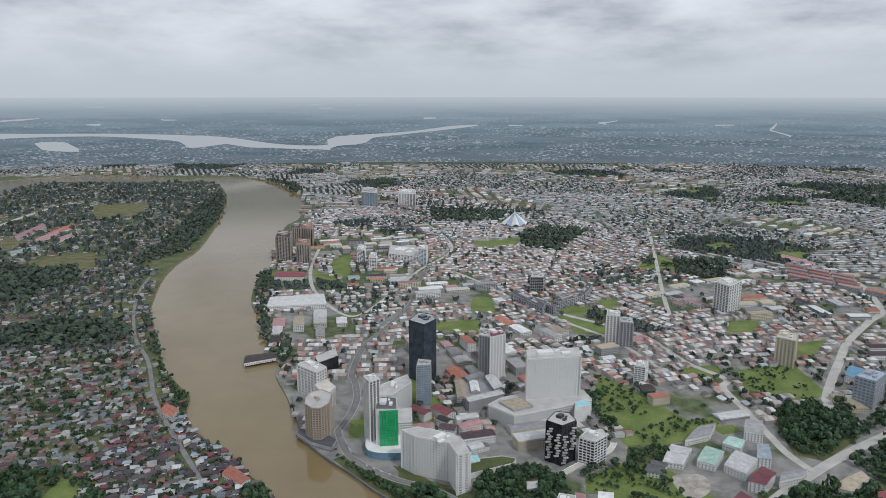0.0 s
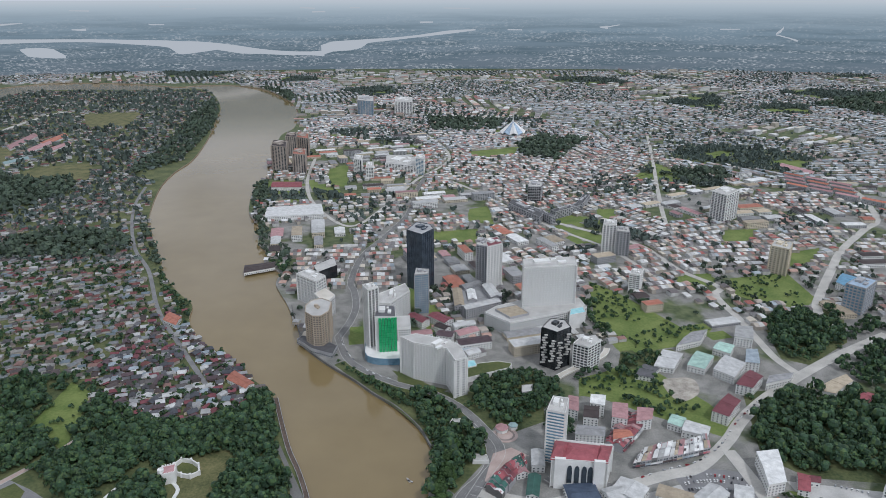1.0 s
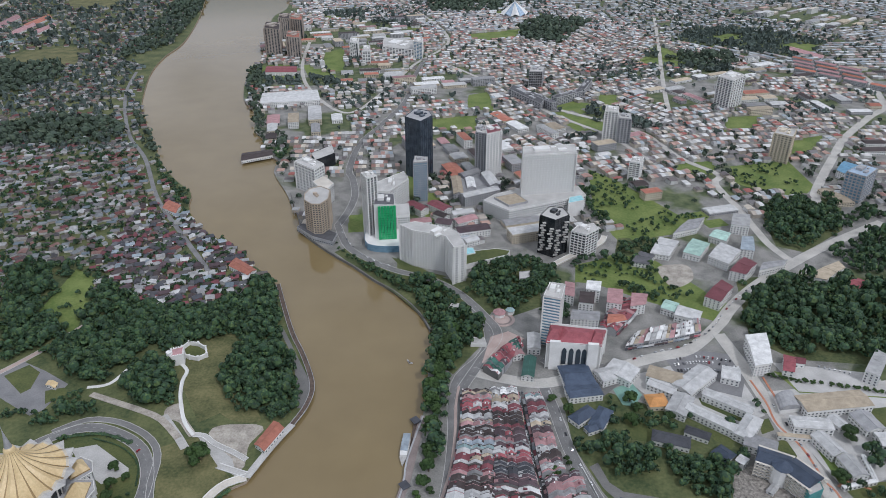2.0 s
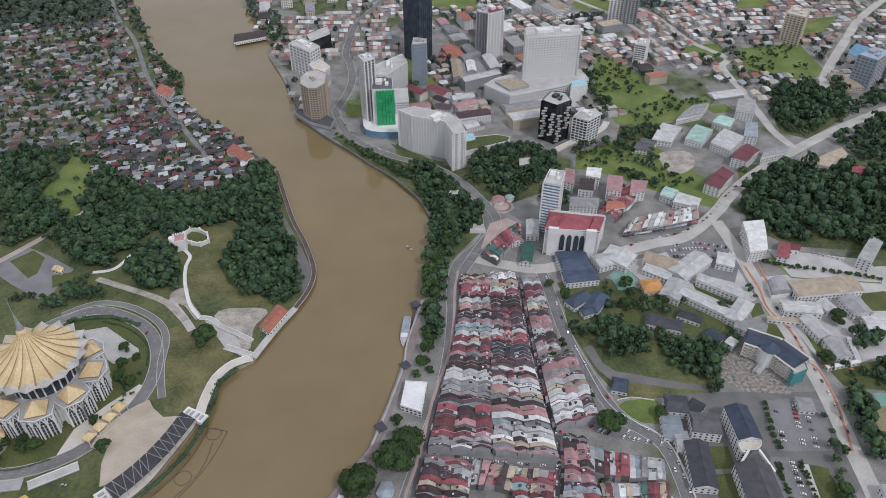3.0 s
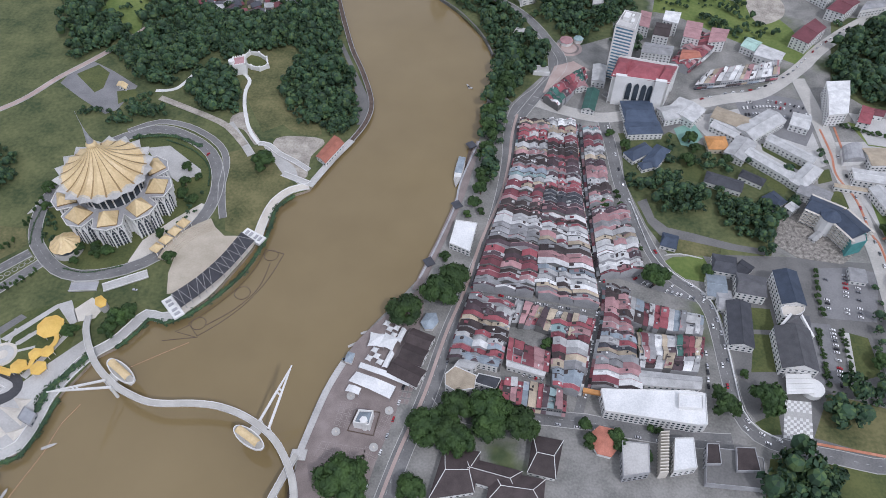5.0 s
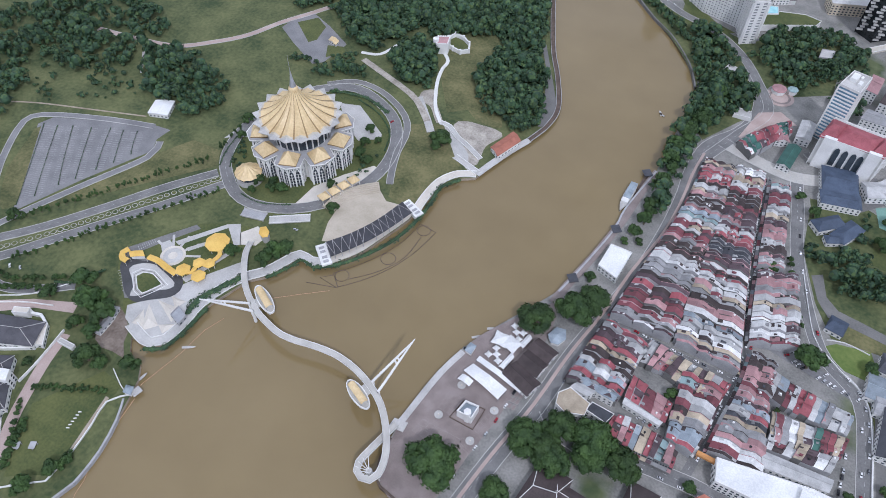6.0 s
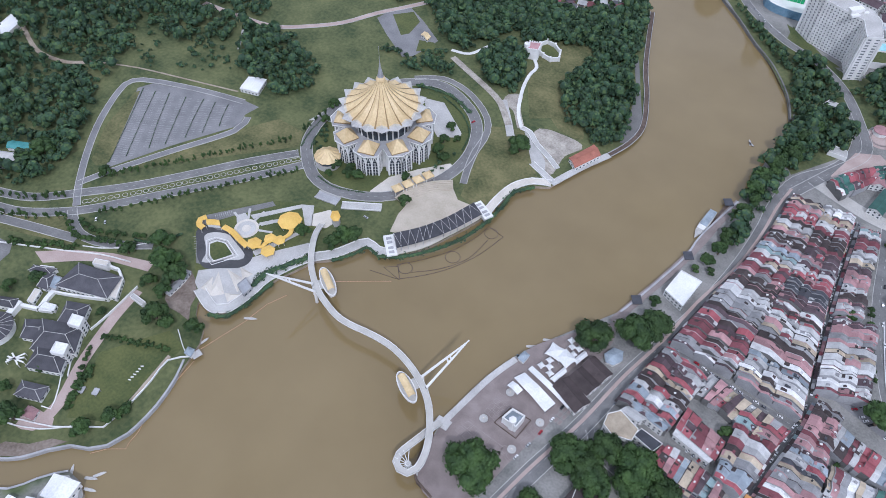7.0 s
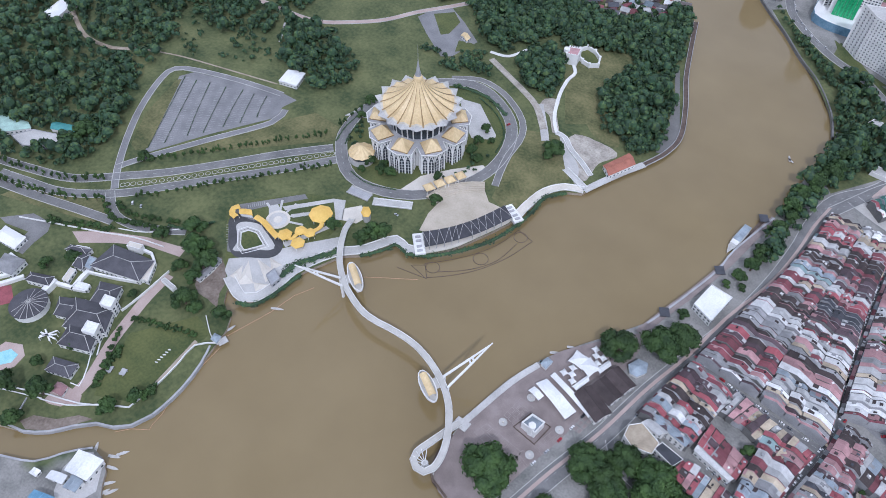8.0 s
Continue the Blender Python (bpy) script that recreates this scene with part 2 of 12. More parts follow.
# paler counterpart of the village roofs, with the town's sunshine painted in
M_TOWNROOF = surface("terrace_roofs", (0.75, 0.75, 0.75), (1.0, 1.0, 1.0), 0.15, 0.6, 0.1, 8,
                     islands=[(0.50, 0.49, 0.47), (0.68, 0.68, 0.67), (0.42, 0.26, 0.22), (0.36, 0.36, 0.36), (0.48, 0.42, 0.36), (0.72, 0.71, 0.69), (0.26, 0.24, 0.24), (0.52, 0.34, 0.28),
                              (0.56, 0.55, 0.53), (0.36, 0.12, 0.10), (0.40, 0.45, 0.49), (0.16, 0.14, 0.14), (0.62, 0.56, 0.47), (0.74, 0.74, 0.73), (0.30, 0.17, 0.14), (0.20, 0.19, 0.19)])
# bluish, low-contrast roof tones with the far haze put into them
M_FARROOF2 = surface("haze_tinted_roofs", (0.7, 0.7, 0.7), (1.0, 1.0, 1.0), 0.05, 0.7, 0.1, 8,
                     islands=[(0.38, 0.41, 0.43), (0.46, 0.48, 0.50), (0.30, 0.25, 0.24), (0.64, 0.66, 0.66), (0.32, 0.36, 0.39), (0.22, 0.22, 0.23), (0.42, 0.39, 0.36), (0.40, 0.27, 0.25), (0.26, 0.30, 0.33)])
M_FARWALL = surface("town_walls", (0.7, 0.7, 0.7), (1.0, 1.0, 1.0), 0.1, 0.85, 0.0, 8, islands=[(0.55, 0.54, 0.52), (0.42, 0.38, 0.33), (0.66, 0.66, 0.64), (0.35, 0.34, 0.33), (0.5, 0.45, 0.38)])


def water_material():
    m = surface("muddy_river", (0.195, 0.145, 0.068), (0.232, 0.175, 0.085), 0.004, 0.09, 0.0, 5)
    n, l = m.node_tree.nodes, m.node_tree.links
    p = n["Principled BSDF"]
    p.inputs["Specular IOR Level"].default_value = 0.5
    ripple, geo, bump = n.new("ShaderNodeTexNoise"), n.new("ShaderNodeNewGeometry"), n.new("ShaderNodeBump")
    ripple.inputs["Scale"].default_value, ripple.inputs["Detail"].default_value = 0.35, 6.0
    bump.inputs["Strength"].default_value, bump.inputs["Distance"].default_value = 0.07, 0.4
    l.new(geo.outputs["Position"], ripple.inputs["Vector"])
    l.new(ripple.outputs[0], bump.inputs["Height"])
    l.new(bump.outputs[0], p.inputs["Normal"])
    return m


M_WATER = water_material()


# ---- building kit ----
class Kit:
    """Gathers faces for one mesh, with a slot number for each face."""

    def __init__(self):
        self.v, self.f, self.m = [], [], []

    def face(self, pts, m=0):
        i = len(self.v)
        self.v += [tuple(p) for p in pts]
        self.f.append(tuple(range(i, i + len(pts))))
        self.m.append(m)

    def prism(self, pts, z0, z1, m=0, top=None, bottom=False):
        """Walls over an outline that runs anticlockwise, with its lid."""
        pts = ccw(pts)
        n, i = len(pts), len(self.v)
        self.v += [(x, y, z0) for x, y in pts] + [(x, y, z1) for x, y in pts]
        for k in range(n):
            j = (k + 1) % n
            self.f.append((i + k, i + j, i + n + j, i + n + k))
            self.m.append(m)
        if n == 4:
            self.f.append((i + 4, i + 5, i + 6, i + 7))
            self.m.append(m if top is None else top)
        else:
            for a, b, c in tess(pts):
                self.f.append((i + n + a, i + n + b, i + n + c))
                self.m.append(m if top is None else top)
        if bottom:
            for a, b, c in tess(pts):
                self.f.append((i + c, i + b, i + a))
                self.m.append(m)

    def box(self, c, size, turn=0.0, m=0):
        x, y, z = c
        a, b, h = (s / 2 for s in size)
        co, si = math.cos(turn), math.sin(turn)
        self.prism([(x + co * u - si * v, y + si * u + co * v) for u, v in ((-a, -b), (a, -b), (a, b), (-a, b))], z - h, z + h, m, bottom=True)

    def tube(self, path, r, sides=6, m=0):
        """A round bar along a line of points; r: one radius or one per point."""
        path = [Vector(p) for p in path]
        rs = r if isinstance(r, (list, tuple)) else [r] * len(path)
        i = len(self.v)
        for k, p in enumerate(path):
            d = (path[min(k + 1, len(path) - 1)] - path[max(k - 1, 0)]).normalized()
            u = d.cross(Vector((0, 0, 1)) if abs(d.z) < 0.9 else Vector((1, 0, 0))).normalized()
            w = d.cross(u)
            for s in range(sides):
                an = 2 * math.pi * s / sides
                self.v.append(tuple(p + rs[k] * (math.cos(an) * u + math.sin(an) * w)))
        for k in range(len(path) - 1):
            for s in range(sides):
                t = (s + 1) % sides
                self.f.append((i + k * sides + s, i + (k + 1) * sides + s, i + (k + 1) * sides + t, i + k * sides + t))
                self.m.append(m)
        for base, flip in ((i, False), (i + (len(path) - 1) * sides, True)):
            ring = tuple(range(base, base + sides))
            self.f.append(ring[::-1] if flip else ring)
            self.m.append(m)

    def lathe(self, profile, c=(0, 0), sides=24, m=0):
        """Turns (radius, height) pairs round an upright axis."""
        i = len(self.v)
        for r, z in profile:
            self.v += [(c[0] + r * math.cos(2 * math.pi * s / sides), c[1] + r * math.sin(2 * math.pi * s / sides), z) for s in range(sides)]
        for k in range(len(profile) - 1):
            for s in range(sides):
                t = (s + 1) % sides
                self.f.append((i + k * sides + s, i + k * sides + t, i + (k + 1) * sides + t, i + (k + 1) * sides + s))
                self.m.append(m)

    def mesh(self, name, mats, origin=(0, 0, 0)):
        me = bpy.data.meshes.new(name)
        o = np.array(origin)
        me.from_pydata((np.array(self.v) - o).tolist() if self.v else [], [], self.f)
        for mt in mats if isinstance(mats, (list, tuple)) else [mats]:
            me.materials.append(mt)
        if any(self.m):
            me.polygons.foreach_set("material_index", self.m)
        me.update()
        return me


def ccw(pts):
    area = sum(a[0] * b[1] - b[0] * a[1] for a, b in zip(pts, list(pts[1:]) + [pts[0]]))
    return list(pts) if area > 0 else list(pts)[::-1]


def tess(pts):
    from mathutils.geometry import tessellate_polygon
    tris = tessellate_polygon([[Vector((x, y, 0)) for x, y in pts]])
    out = []
    for a, b, c in tris:
        (x0, y0), (x1, y1), (x2, y2) = pts[a], pts[b], pts[c]
        out.append((a, b, c) if (x1 - x0) * (y2 - y0) - (x2 - x0) * (y1 - y0) > 0 else (a, c, b))
    return out


def spline(pts, step=8.0, closed=False):
    """A smooth line through the points (Catmull-Rom)."""
    p = [np.array(q, float) for q in pts]
    n, out = len(p), []
    for k in range(n if closed else n - 1):
        a, b, c, d = (p[(k - 1) % n], p[k], p[(k + 1) % n], p[(k + 2) % n]) if closed else (p[max(k - 1, 0)], p[k], p[k + 1], p[min(k + 2, n - 1)])
        for s in np.arange(0, 1, 1 / max(1, int(np.linalg.norm(c - b) / step))):
            out.append(tuple(0.5 * (2 * b + (c - a) * s + (2 * a - 5 * b + 4 * c - d) * s * s + (3 * b - a - 3 * c + d) * s**3)))
    if not closed:
        out.append(tuple(p[-1]))
    return out


def offset(line, d, closed=False):
    """The line moved d metres to its left."""
    n, out = len(line), []
    for k, (x, y) in enumerate(line):
        a, b = (line[(k - 1) % n], line[(k + 1) % n]) if closed else (line[max(k - 1, 0)], line[min(k + 1, n - 1)])
        dx, dy = b[0] - a[0], b[1] - a[1]
        q = math.hypot(dx, dy) or 1
        out.append((x - dy / q * d, y + dx / q * d))
    return out


def mid(pts):
    return (sum(p[0] for p in pts) / len(pts), sum(p[1] for p in pts) / len(pts))


def lerp(a, b, t):
    return tuple(u + (v - u) * t for u, v in zip(a, b))


def thing(name, loc, label, category, group="", kind=""):
    ob = new(name)
    if len(label.split()) < 4:
        label += " on a town street"
    ob.location, ob.empty_display_size = loc, 1.0
    return tagged(ob, label, category, group, kind)


def part(name, made, mats, parent, label="", kind=""):
    """Links a Kit (in world metres) or a mesh (in the parent's own metres) under a thing or a part."""
    if isinstance(made, Kit):
        o, up = Vector((0, 0, 0)), parent
        while up:
            o, up = o + up.location, up.parent
        made = made.mesh(name, mats, o)
    elif mats and not made.materials:
        for mt in mats if isinstance(mats, (list, tuple)) else [mats]:
            made.materials.append(mt)
    ob = new(name, made)
    ob.parent = parent
    return tagged(ob, label, "", "", kind)


# ---- a plan of what is taken, in 4 m cells ----
PX, PY, CELL = -3400.0, -400.0, 4.0
TAKEN = np.zeros((1700, 1350), bool)


def inside(xs, ys, pts):
    hit = np.zeros(np.shape(xs), bool)
    for (x0, y0), (x1, y1) in zip(pts, list(pts[1:]) + [pts[0]]):
        if y0 != y1:
            hit ^= ((y0 > ys) != (y1 > ys)) & (xs < (x1 - x0) * (ys - y0) / (y1 - y0) + x0)
    return hit


def take(pts, grow=0.0):
    p = np.array(pts)
    if grow:
        c = p.mean(0)
        p = c + (p - c) * (1 + grow / (np.linalg.norm(p - c, axis=1, keepdims=True) + 1e-6))
    lo = np.clip(((p.min(0) - (PX, PY)) / CELL).astype(int) - 1, 0, None)
    hi = np.clip(((p.max(0) - (PX, PY)) / CELL).astype(int) + 2, 0, TAKEN.shape)
    if (hi <= lo).any():
        return
    gx, gy = np.meshgrid(np.arange(lo[0], hi[0]), np.arange(lo[1], hi[1]), indexing="ij")
    TAKEN[lo[0]:hi[0], lo[1]:hi[1]] |= inside(PX + (gx + 0.5) * CELL, PY + (gy + 0.5) * CELL, p.tolist())


def take_line(line, width):
    for a, b in zip(line, line[1:]):
        n = max(1, int(math.dist(a, b) / CELL))
        for k in range(n + 1):
            x, y = lerp(a, b, k / n)
            r = width / 2
            i0, i1 = int((x - r - PX) / CELL), int((x + r - PX) / CELL) + 1
            j0, j1 = int((y - r - PY) / CELL), int((y + r - PY) / CELL) + 1
            if i1 > 0 and j1 > 0:
                TAKEN[max(i0, 0):i1, max(j0, 0):j1] = True


def free(x, y):
    i, j = int((x - PX) / CELL), int((y - PY) / CELL)
    return 0 <= i < TAKEN.shape[0] and 0 <= j < TAKEN.shape[1] and not TAKEN[i, j]


def scatter(pts, gap, rng, jitter=0.45, avoid=True):
    """Places about gap metres apart inside an outline, off what is taken."""
    p = np.array(pts)
    (x0, y0), (x1, y1) = p.min(0), p.max(0)
    gx, gy = np.meshgrid(np.arange(x0, x1, gap), np.arange(y0, y1, gap), indexing="ij")
    gx, gy = gx.ravel() + rng.uniform(-jitter, jitter, gx.size) * gap, gy.ravel() + rng.uniform(-jitter, jitter, gy.size) * gap
    ok = inside(gx, gy, p.tolist())
    return [(float(x), float(y)) for x, y in zip(gx[ok], gy[ok]) if not avoid or free(x, y)]


# ---- land, river and distance ----
BANK_NORTH = spline([(-900, 150), (-700, 175), (-403.2, -25.3), (-382.6, -11.4), (-365.3, -4.4), (-350.7, 6.4), (-340.3, 20.0), (-329.5, 31.3), (-317.4, 36.8), (-308.3, 45.6), (-303.0, 60.3), (-303.2, 86.3), (-308.5, 109.6), (-312.7, 127.3), (-316.5, 142.2), (-323.1, 152.7), (-338.7, 159.4), (-346.5, 169.9), (-327.4, 166.9), (-319.6, 175.1), (-315.4, 190.0), (-312.3, 206.5),
    (-309.2, 223.3), (-303.0, 237.5), (-296.1, 254.8), (-283.2, 265.8), (-274.3, 281.6), (-269.2, 294.6), (-259.3, 294.3), (-244.9, 296.0), (-226.0, 319.7), (-214.6, 346.1), (-203.9, 374.8), (-200.2, 397.0), (-197.2, 421.1), (-184.5, 440.4), (-170.9, 448.4), (-164.7, 469.4), (-154.4, 494.9), (-142.1, 523.6), (-134.5, 551.1), (-134.6, 580.7), (-150.9, 624.0), (-170.9, 669.0),
    (-188.6, 721.0), (-205.3, 772.1), (-193.8, 731.0), (-213.1, 783.2), (-248.0, 823.5), (-271.6, 857.4), (-303.8, 890.3), (-333.9, 916.3), (-369.2, 958.6), (-394.9, 1012.2), (-406.2, 1061.9), (-446.6, 1113.5), (-497.9, 1190.9), (-555.0, 1309.1), (-619.8, 1441.4), (-665, 1550), (-732, 1794), (-756, 1969), (-760, 2154), (-821, 2509),
    (-912, 2912), (-990, 3230), (-1161, 3667), (-1305, 3856), (-1462, 3784), (-1776, 3808), (-2067, 3784), (-2118, 3559), (-2087, 3321)], 14.0)
BANK_SOUTH = spline([(-700, -420), (-260, -120), (-32.6, 98.3), (-74.2, 125.1), (-97.5, 143.5), (-112.5, 147.6), (-119.2, 153.6), (-122.2, 165.9), (-122.0, 182.2), (-122.9, 197.1), (-115.2, 244.3), (-102.0, 279.7), (-79.0, 318.7), (-57.3, 354.0), (-51.0, 371.5), (-41.9, 405.4), (-33.1, 442.7), (-30.7, 473.3), (-17.1, 531.5), (-15.5, 570.0), (-10.4, 617.3), (-6.7, 659.2), (-10.2, 685.5),
    (-10.9, 674.8), (-25.4, 713.0), (-54.3, 756.6), (-84.4, 787.1), (-116.6, 824.9), (-150.1, 859.0), (-181.8, 896.5), (-201.8, 926.1), (-214.7, 969.5), (-229.3, 1015.6), (-243.1, 1058.8), (-222.8, 980.8), (-247.4, 1054.1), (-288.7, 1149.9), (-291.7, 1203.2), (-325.6, 1240.4),
    (-343.2, 1313.4), (-370.8, 1366.3), (-396.2, 1476.8), (-445, 1583), (-483, 1784), (-483, 1937), (-517, 2156), (-568, 2512), (-553, 2698), (-608, 3063), (-722, 3415), (-924, 3807), (-1125, 3984), (-1331, 3984), (-1424, 3932), (-1731, 4066), (-2148, 4122), (-2301, 3985), (-2399, 3833)], 14.0)
YARD = [(-400.9, -51.5), (-361.7, -24.0), (-339.5, -11.9), (-329.2, 3.4), (-322.5, 12.4), (-315.4, 18.9), (-303.1, 18.5), (-294.0, 13.8), (-287.8, 6.1), (-276.0, -4.1), (-265.0, -23.1), (-325.0, -69.7)]
FAR = 8000.0
NORTH = BANK_NORTH + [(-FAR, BANK_NORTH[-1][1]), (-FAR, BANK_NORTH[0][1])]
SOUTH = BANK_SOUTH + [(-FAR, BANK_SOUTH[-1][1]), (-FAR, FAR), (FAR, FAR), (FAR, -FAR), (-700, -FAR)]
WATER_Z = -3.0


def build_land():
    k = Kit()
    for outline, slot in ((NORTH, 0), (SOUTH, 1), (YARD, 1)):
        k.prism(outline, WATER_Z - 2, 0.0, 2, top=slot)
    ground = new("ground", k.mesh("ground", [M_GRASS, M_TOWN, M_DIRT]))
    tagged(ground, "flat river land, grassy on one bank and built over on the other", "ground", "", "structure")
    k = Kit()
    k.face([(-FAR, -FAR, WATER_Z), (FAR, -FAR, WATER_Z), (FAR, FAR, WATER_Z), (-FAR, FAR, WATER_Z)])
    tagged(new("water", k.mesh("water", M_WATER)), "wide muddy brown river with faint ripples", "river", "", "structure")
    gx, gy = np.meshgrid(PX + (np.arange(TAKEN.shape[0]) + 0.5) * CELL, PY + (np.arange(TAKEN.shape[1]) + 0.5) * CELL, indexing="ij")
    TAKEN[:] = ~(inside(gx, gy, NORTH) | inside(gx, gy, SOUTH) | inside(gx, gy, YARD))


build_land()


def sheet(name, pts, z, mat, label, category, smooth=0.0, grab=True, thick=0.0):
    """A flat piece of ground cover, a few centimetres proud."""
    if smooth:
        pts = spline(pts, smooth, True)
    k = Kit()
    c = mid(pts)
    k.prism(pts, min(0.0, z - 0.05) if not thick else z - thick, z)
    ob = new(name, k.mesh(name, mat, (*c, 0)))
    ob.location = (*c, 0)
    if grab:
        take(pts)
    return tagged(ob, label, category, "", "structure")


def ribbon_faces(k, line, width, z, m=0, z0=None, shift=0.0, closed=False):
    a, b = offset(line, shift + width / 2, closed), offset(line, shift - width / 2, closed)
    n = len(line)
    z0 = z - 0.3 if z0 is None else z0
    for i in range(n if closed else n - 1):
        j = (i + 1) % n
        k.face([(*b[i], z), (*b[j], z), (*a[j], z), (*a[i], z)], m)
        if z0 < z:
            k.face([(*b[i], z0), (*b[j], z0), (*b[j], z), (*b[i], z)], m)
            k.face([(*a[j], z0), (*a[i], z0), (*a[i], z), (*a[j], z)], m)


def dashes(k, line, z, shift=0.0, on=3.0, off=6.0, width=0.25, m=0):
    """Painted strokes along a line."""
    run = 0.0
    line = offset(line, shift) if shift else line
    for a, b in zip(line, line[1:]):
        d = math.dist(a, b)
        while run < d:
            e = min(run + on, d)
            p, q = lerp(a, b, run / d), lerp(a, b, e / d)
            nx, ny = -(q[1] - p[1]), q[0] - p[0]
            h = math.hypot(nx, ny)
            if h > 0.3:
                nx, ny = nx / h * width / 2, ny / h * width / 2
                k.face([(p[0] + nx, p[1] + ny, z), (p[0] - nx, p[1] - ny, z), (q[0] - nx, q[1] - ny, z), (q[0] + nx, q[1] + ny, z)][::-1], m)
            run += on + off
        run -= d


ROADS = []


def road(pts, width, z=0.10, mat=None, label="grey asphalt road with painted lane lines", lines=True, kerbs=True, closed=False, name="road", edge=True):
    line = spline(pts, 9.0, closed)
    z += 0.014 * len(ROADS)
    ROADS.append(name)
    k = Kit()
    ribbon_faces(k, line, width, z, 0, -0.1, closed=closed)
    ob = new(name, k.mesh(name, mat or M_ASPHALT))
    tagged(ob, label, "road", "", "structure")
    loop = line + line[:1] if closed else line
    if lines:
        k = Kit()
        dashes(k, loop, z + 0.02, 0.0, 3.0, 5.0, 0.3)
        if edge:
            for s in (-1, 1):
                dashes(k, loop, z + 0.02, s * (width / 2 - 0.5), 60.0, 0.5, 0.14)
        part("lane_marking", k, M_MARK, ob, "worn white painted lines", "stuff")
    if kerbs:
        for s in (-1, 1):
            k = Kit()
            ribbon_faces(k, loop, 0.5, z + 0.15, 0, -0.1, s * (width / 2 + 0.25))
            part("kerb", k, M_CONC, ob, "pale concrete kerb")
    take_line(loop, width + 2)
    return ob


def build_backdrop():
    """The plain beyond five kilometres, its rivers and haze painted on one curved, self-lit backdrop."""
    m = bpy.data.materials.new("painted_haze_plain")
    m.use_nodes = True
    n, l = m.node_tree.nodes, m.node_tree.links
    n.clear()
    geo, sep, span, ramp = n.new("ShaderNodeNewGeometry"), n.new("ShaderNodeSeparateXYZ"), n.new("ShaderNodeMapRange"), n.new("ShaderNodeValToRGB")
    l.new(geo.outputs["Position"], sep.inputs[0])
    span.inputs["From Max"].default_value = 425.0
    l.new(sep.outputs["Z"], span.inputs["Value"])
    # painted haze: the land pales towards the sky's tone with height
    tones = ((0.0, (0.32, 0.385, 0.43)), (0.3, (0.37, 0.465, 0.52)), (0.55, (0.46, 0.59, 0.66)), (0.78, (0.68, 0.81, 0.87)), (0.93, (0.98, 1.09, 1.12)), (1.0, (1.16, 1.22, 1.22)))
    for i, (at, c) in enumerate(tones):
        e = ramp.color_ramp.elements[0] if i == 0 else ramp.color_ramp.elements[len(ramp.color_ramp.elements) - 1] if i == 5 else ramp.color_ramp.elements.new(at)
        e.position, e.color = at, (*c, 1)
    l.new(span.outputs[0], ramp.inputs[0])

    def grain(scale, detail, lo, hi, out_lo, out_hi):
        """Streaked noise, cut between two levels."""
        mp, tx, cut = n.new("ShaderNodeMapping"), n.new("ShaderNodeTexNoise"), n.new("ShaderNodeMapRange")
        mp.inputs["Scale"].default_value = scale
        l.new(geo.outputs["Position"], mp.inputs[0])
        l.new(mp.outputs[0], tx.inputs["Vector"])
        tx.inputs["Scale"].default_value, tx.inputs["Detail"].default_value, tx.inputs["Roughness"].default_value = 1.0, detail, 0.62
        cut.inputs["From Min"].default_value, cut.inputs["From Max"].default_value = lo, hi
        cut.inputs["To Min"].default_value, cut.inputs["To Max"].default_value = out_lo, out_hi
        l.new(tx.outputs[0], cut.inputs["Value"])
        return cut.outputs[0]

    def times(a, b):
        t = n.new("ShaderNodeMath")
        t.operation = "MULTIPLY"
        l.new(a, t.inputs[0])
        l.new(b, t.inputs[1])
        return t.outputs[0]

    def blend(a, b, amount):
        mx = n.new("ShaderNodeMix")
        mx.data_type = "RGBA"
        mx.inputs["B"].default_value = (*b, 1)
        l.new(a, mx.inputs["A"])
        l.new(amount, mx.inputs["Factor"])
        return mx.outputs["Result"]

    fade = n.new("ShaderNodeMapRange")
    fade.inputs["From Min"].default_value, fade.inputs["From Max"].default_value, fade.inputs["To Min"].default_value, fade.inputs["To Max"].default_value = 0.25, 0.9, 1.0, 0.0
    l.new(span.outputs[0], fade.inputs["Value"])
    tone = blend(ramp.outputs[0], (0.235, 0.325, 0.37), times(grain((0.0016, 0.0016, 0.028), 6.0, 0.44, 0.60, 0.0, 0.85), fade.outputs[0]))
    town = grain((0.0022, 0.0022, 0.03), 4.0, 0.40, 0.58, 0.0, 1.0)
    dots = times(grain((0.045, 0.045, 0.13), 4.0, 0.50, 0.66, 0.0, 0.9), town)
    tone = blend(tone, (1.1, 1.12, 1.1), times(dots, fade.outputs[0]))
    # the plain glows by itself, unlit by sun and sky
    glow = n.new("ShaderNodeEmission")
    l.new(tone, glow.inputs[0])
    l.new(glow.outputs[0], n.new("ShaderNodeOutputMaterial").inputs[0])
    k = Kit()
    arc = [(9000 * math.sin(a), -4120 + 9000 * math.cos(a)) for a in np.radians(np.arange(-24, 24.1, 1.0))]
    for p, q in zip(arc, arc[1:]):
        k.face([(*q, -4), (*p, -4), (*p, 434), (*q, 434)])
    drop = tagged(new("backdrop", k.mesh("backdrop", m)), "self-lit blue-green plain with painted haze, stretching to the horizon", "distance", "", "structure")
    m2 = bpy.data.materials.new("painted_sky_sheen")
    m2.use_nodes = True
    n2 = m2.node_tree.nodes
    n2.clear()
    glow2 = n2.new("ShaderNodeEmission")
    # near-white glow stands in for the sky mirrored in far water
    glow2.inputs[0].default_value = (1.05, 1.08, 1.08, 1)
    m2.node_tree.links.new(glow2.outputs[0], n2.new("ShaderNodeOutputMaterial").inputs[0])

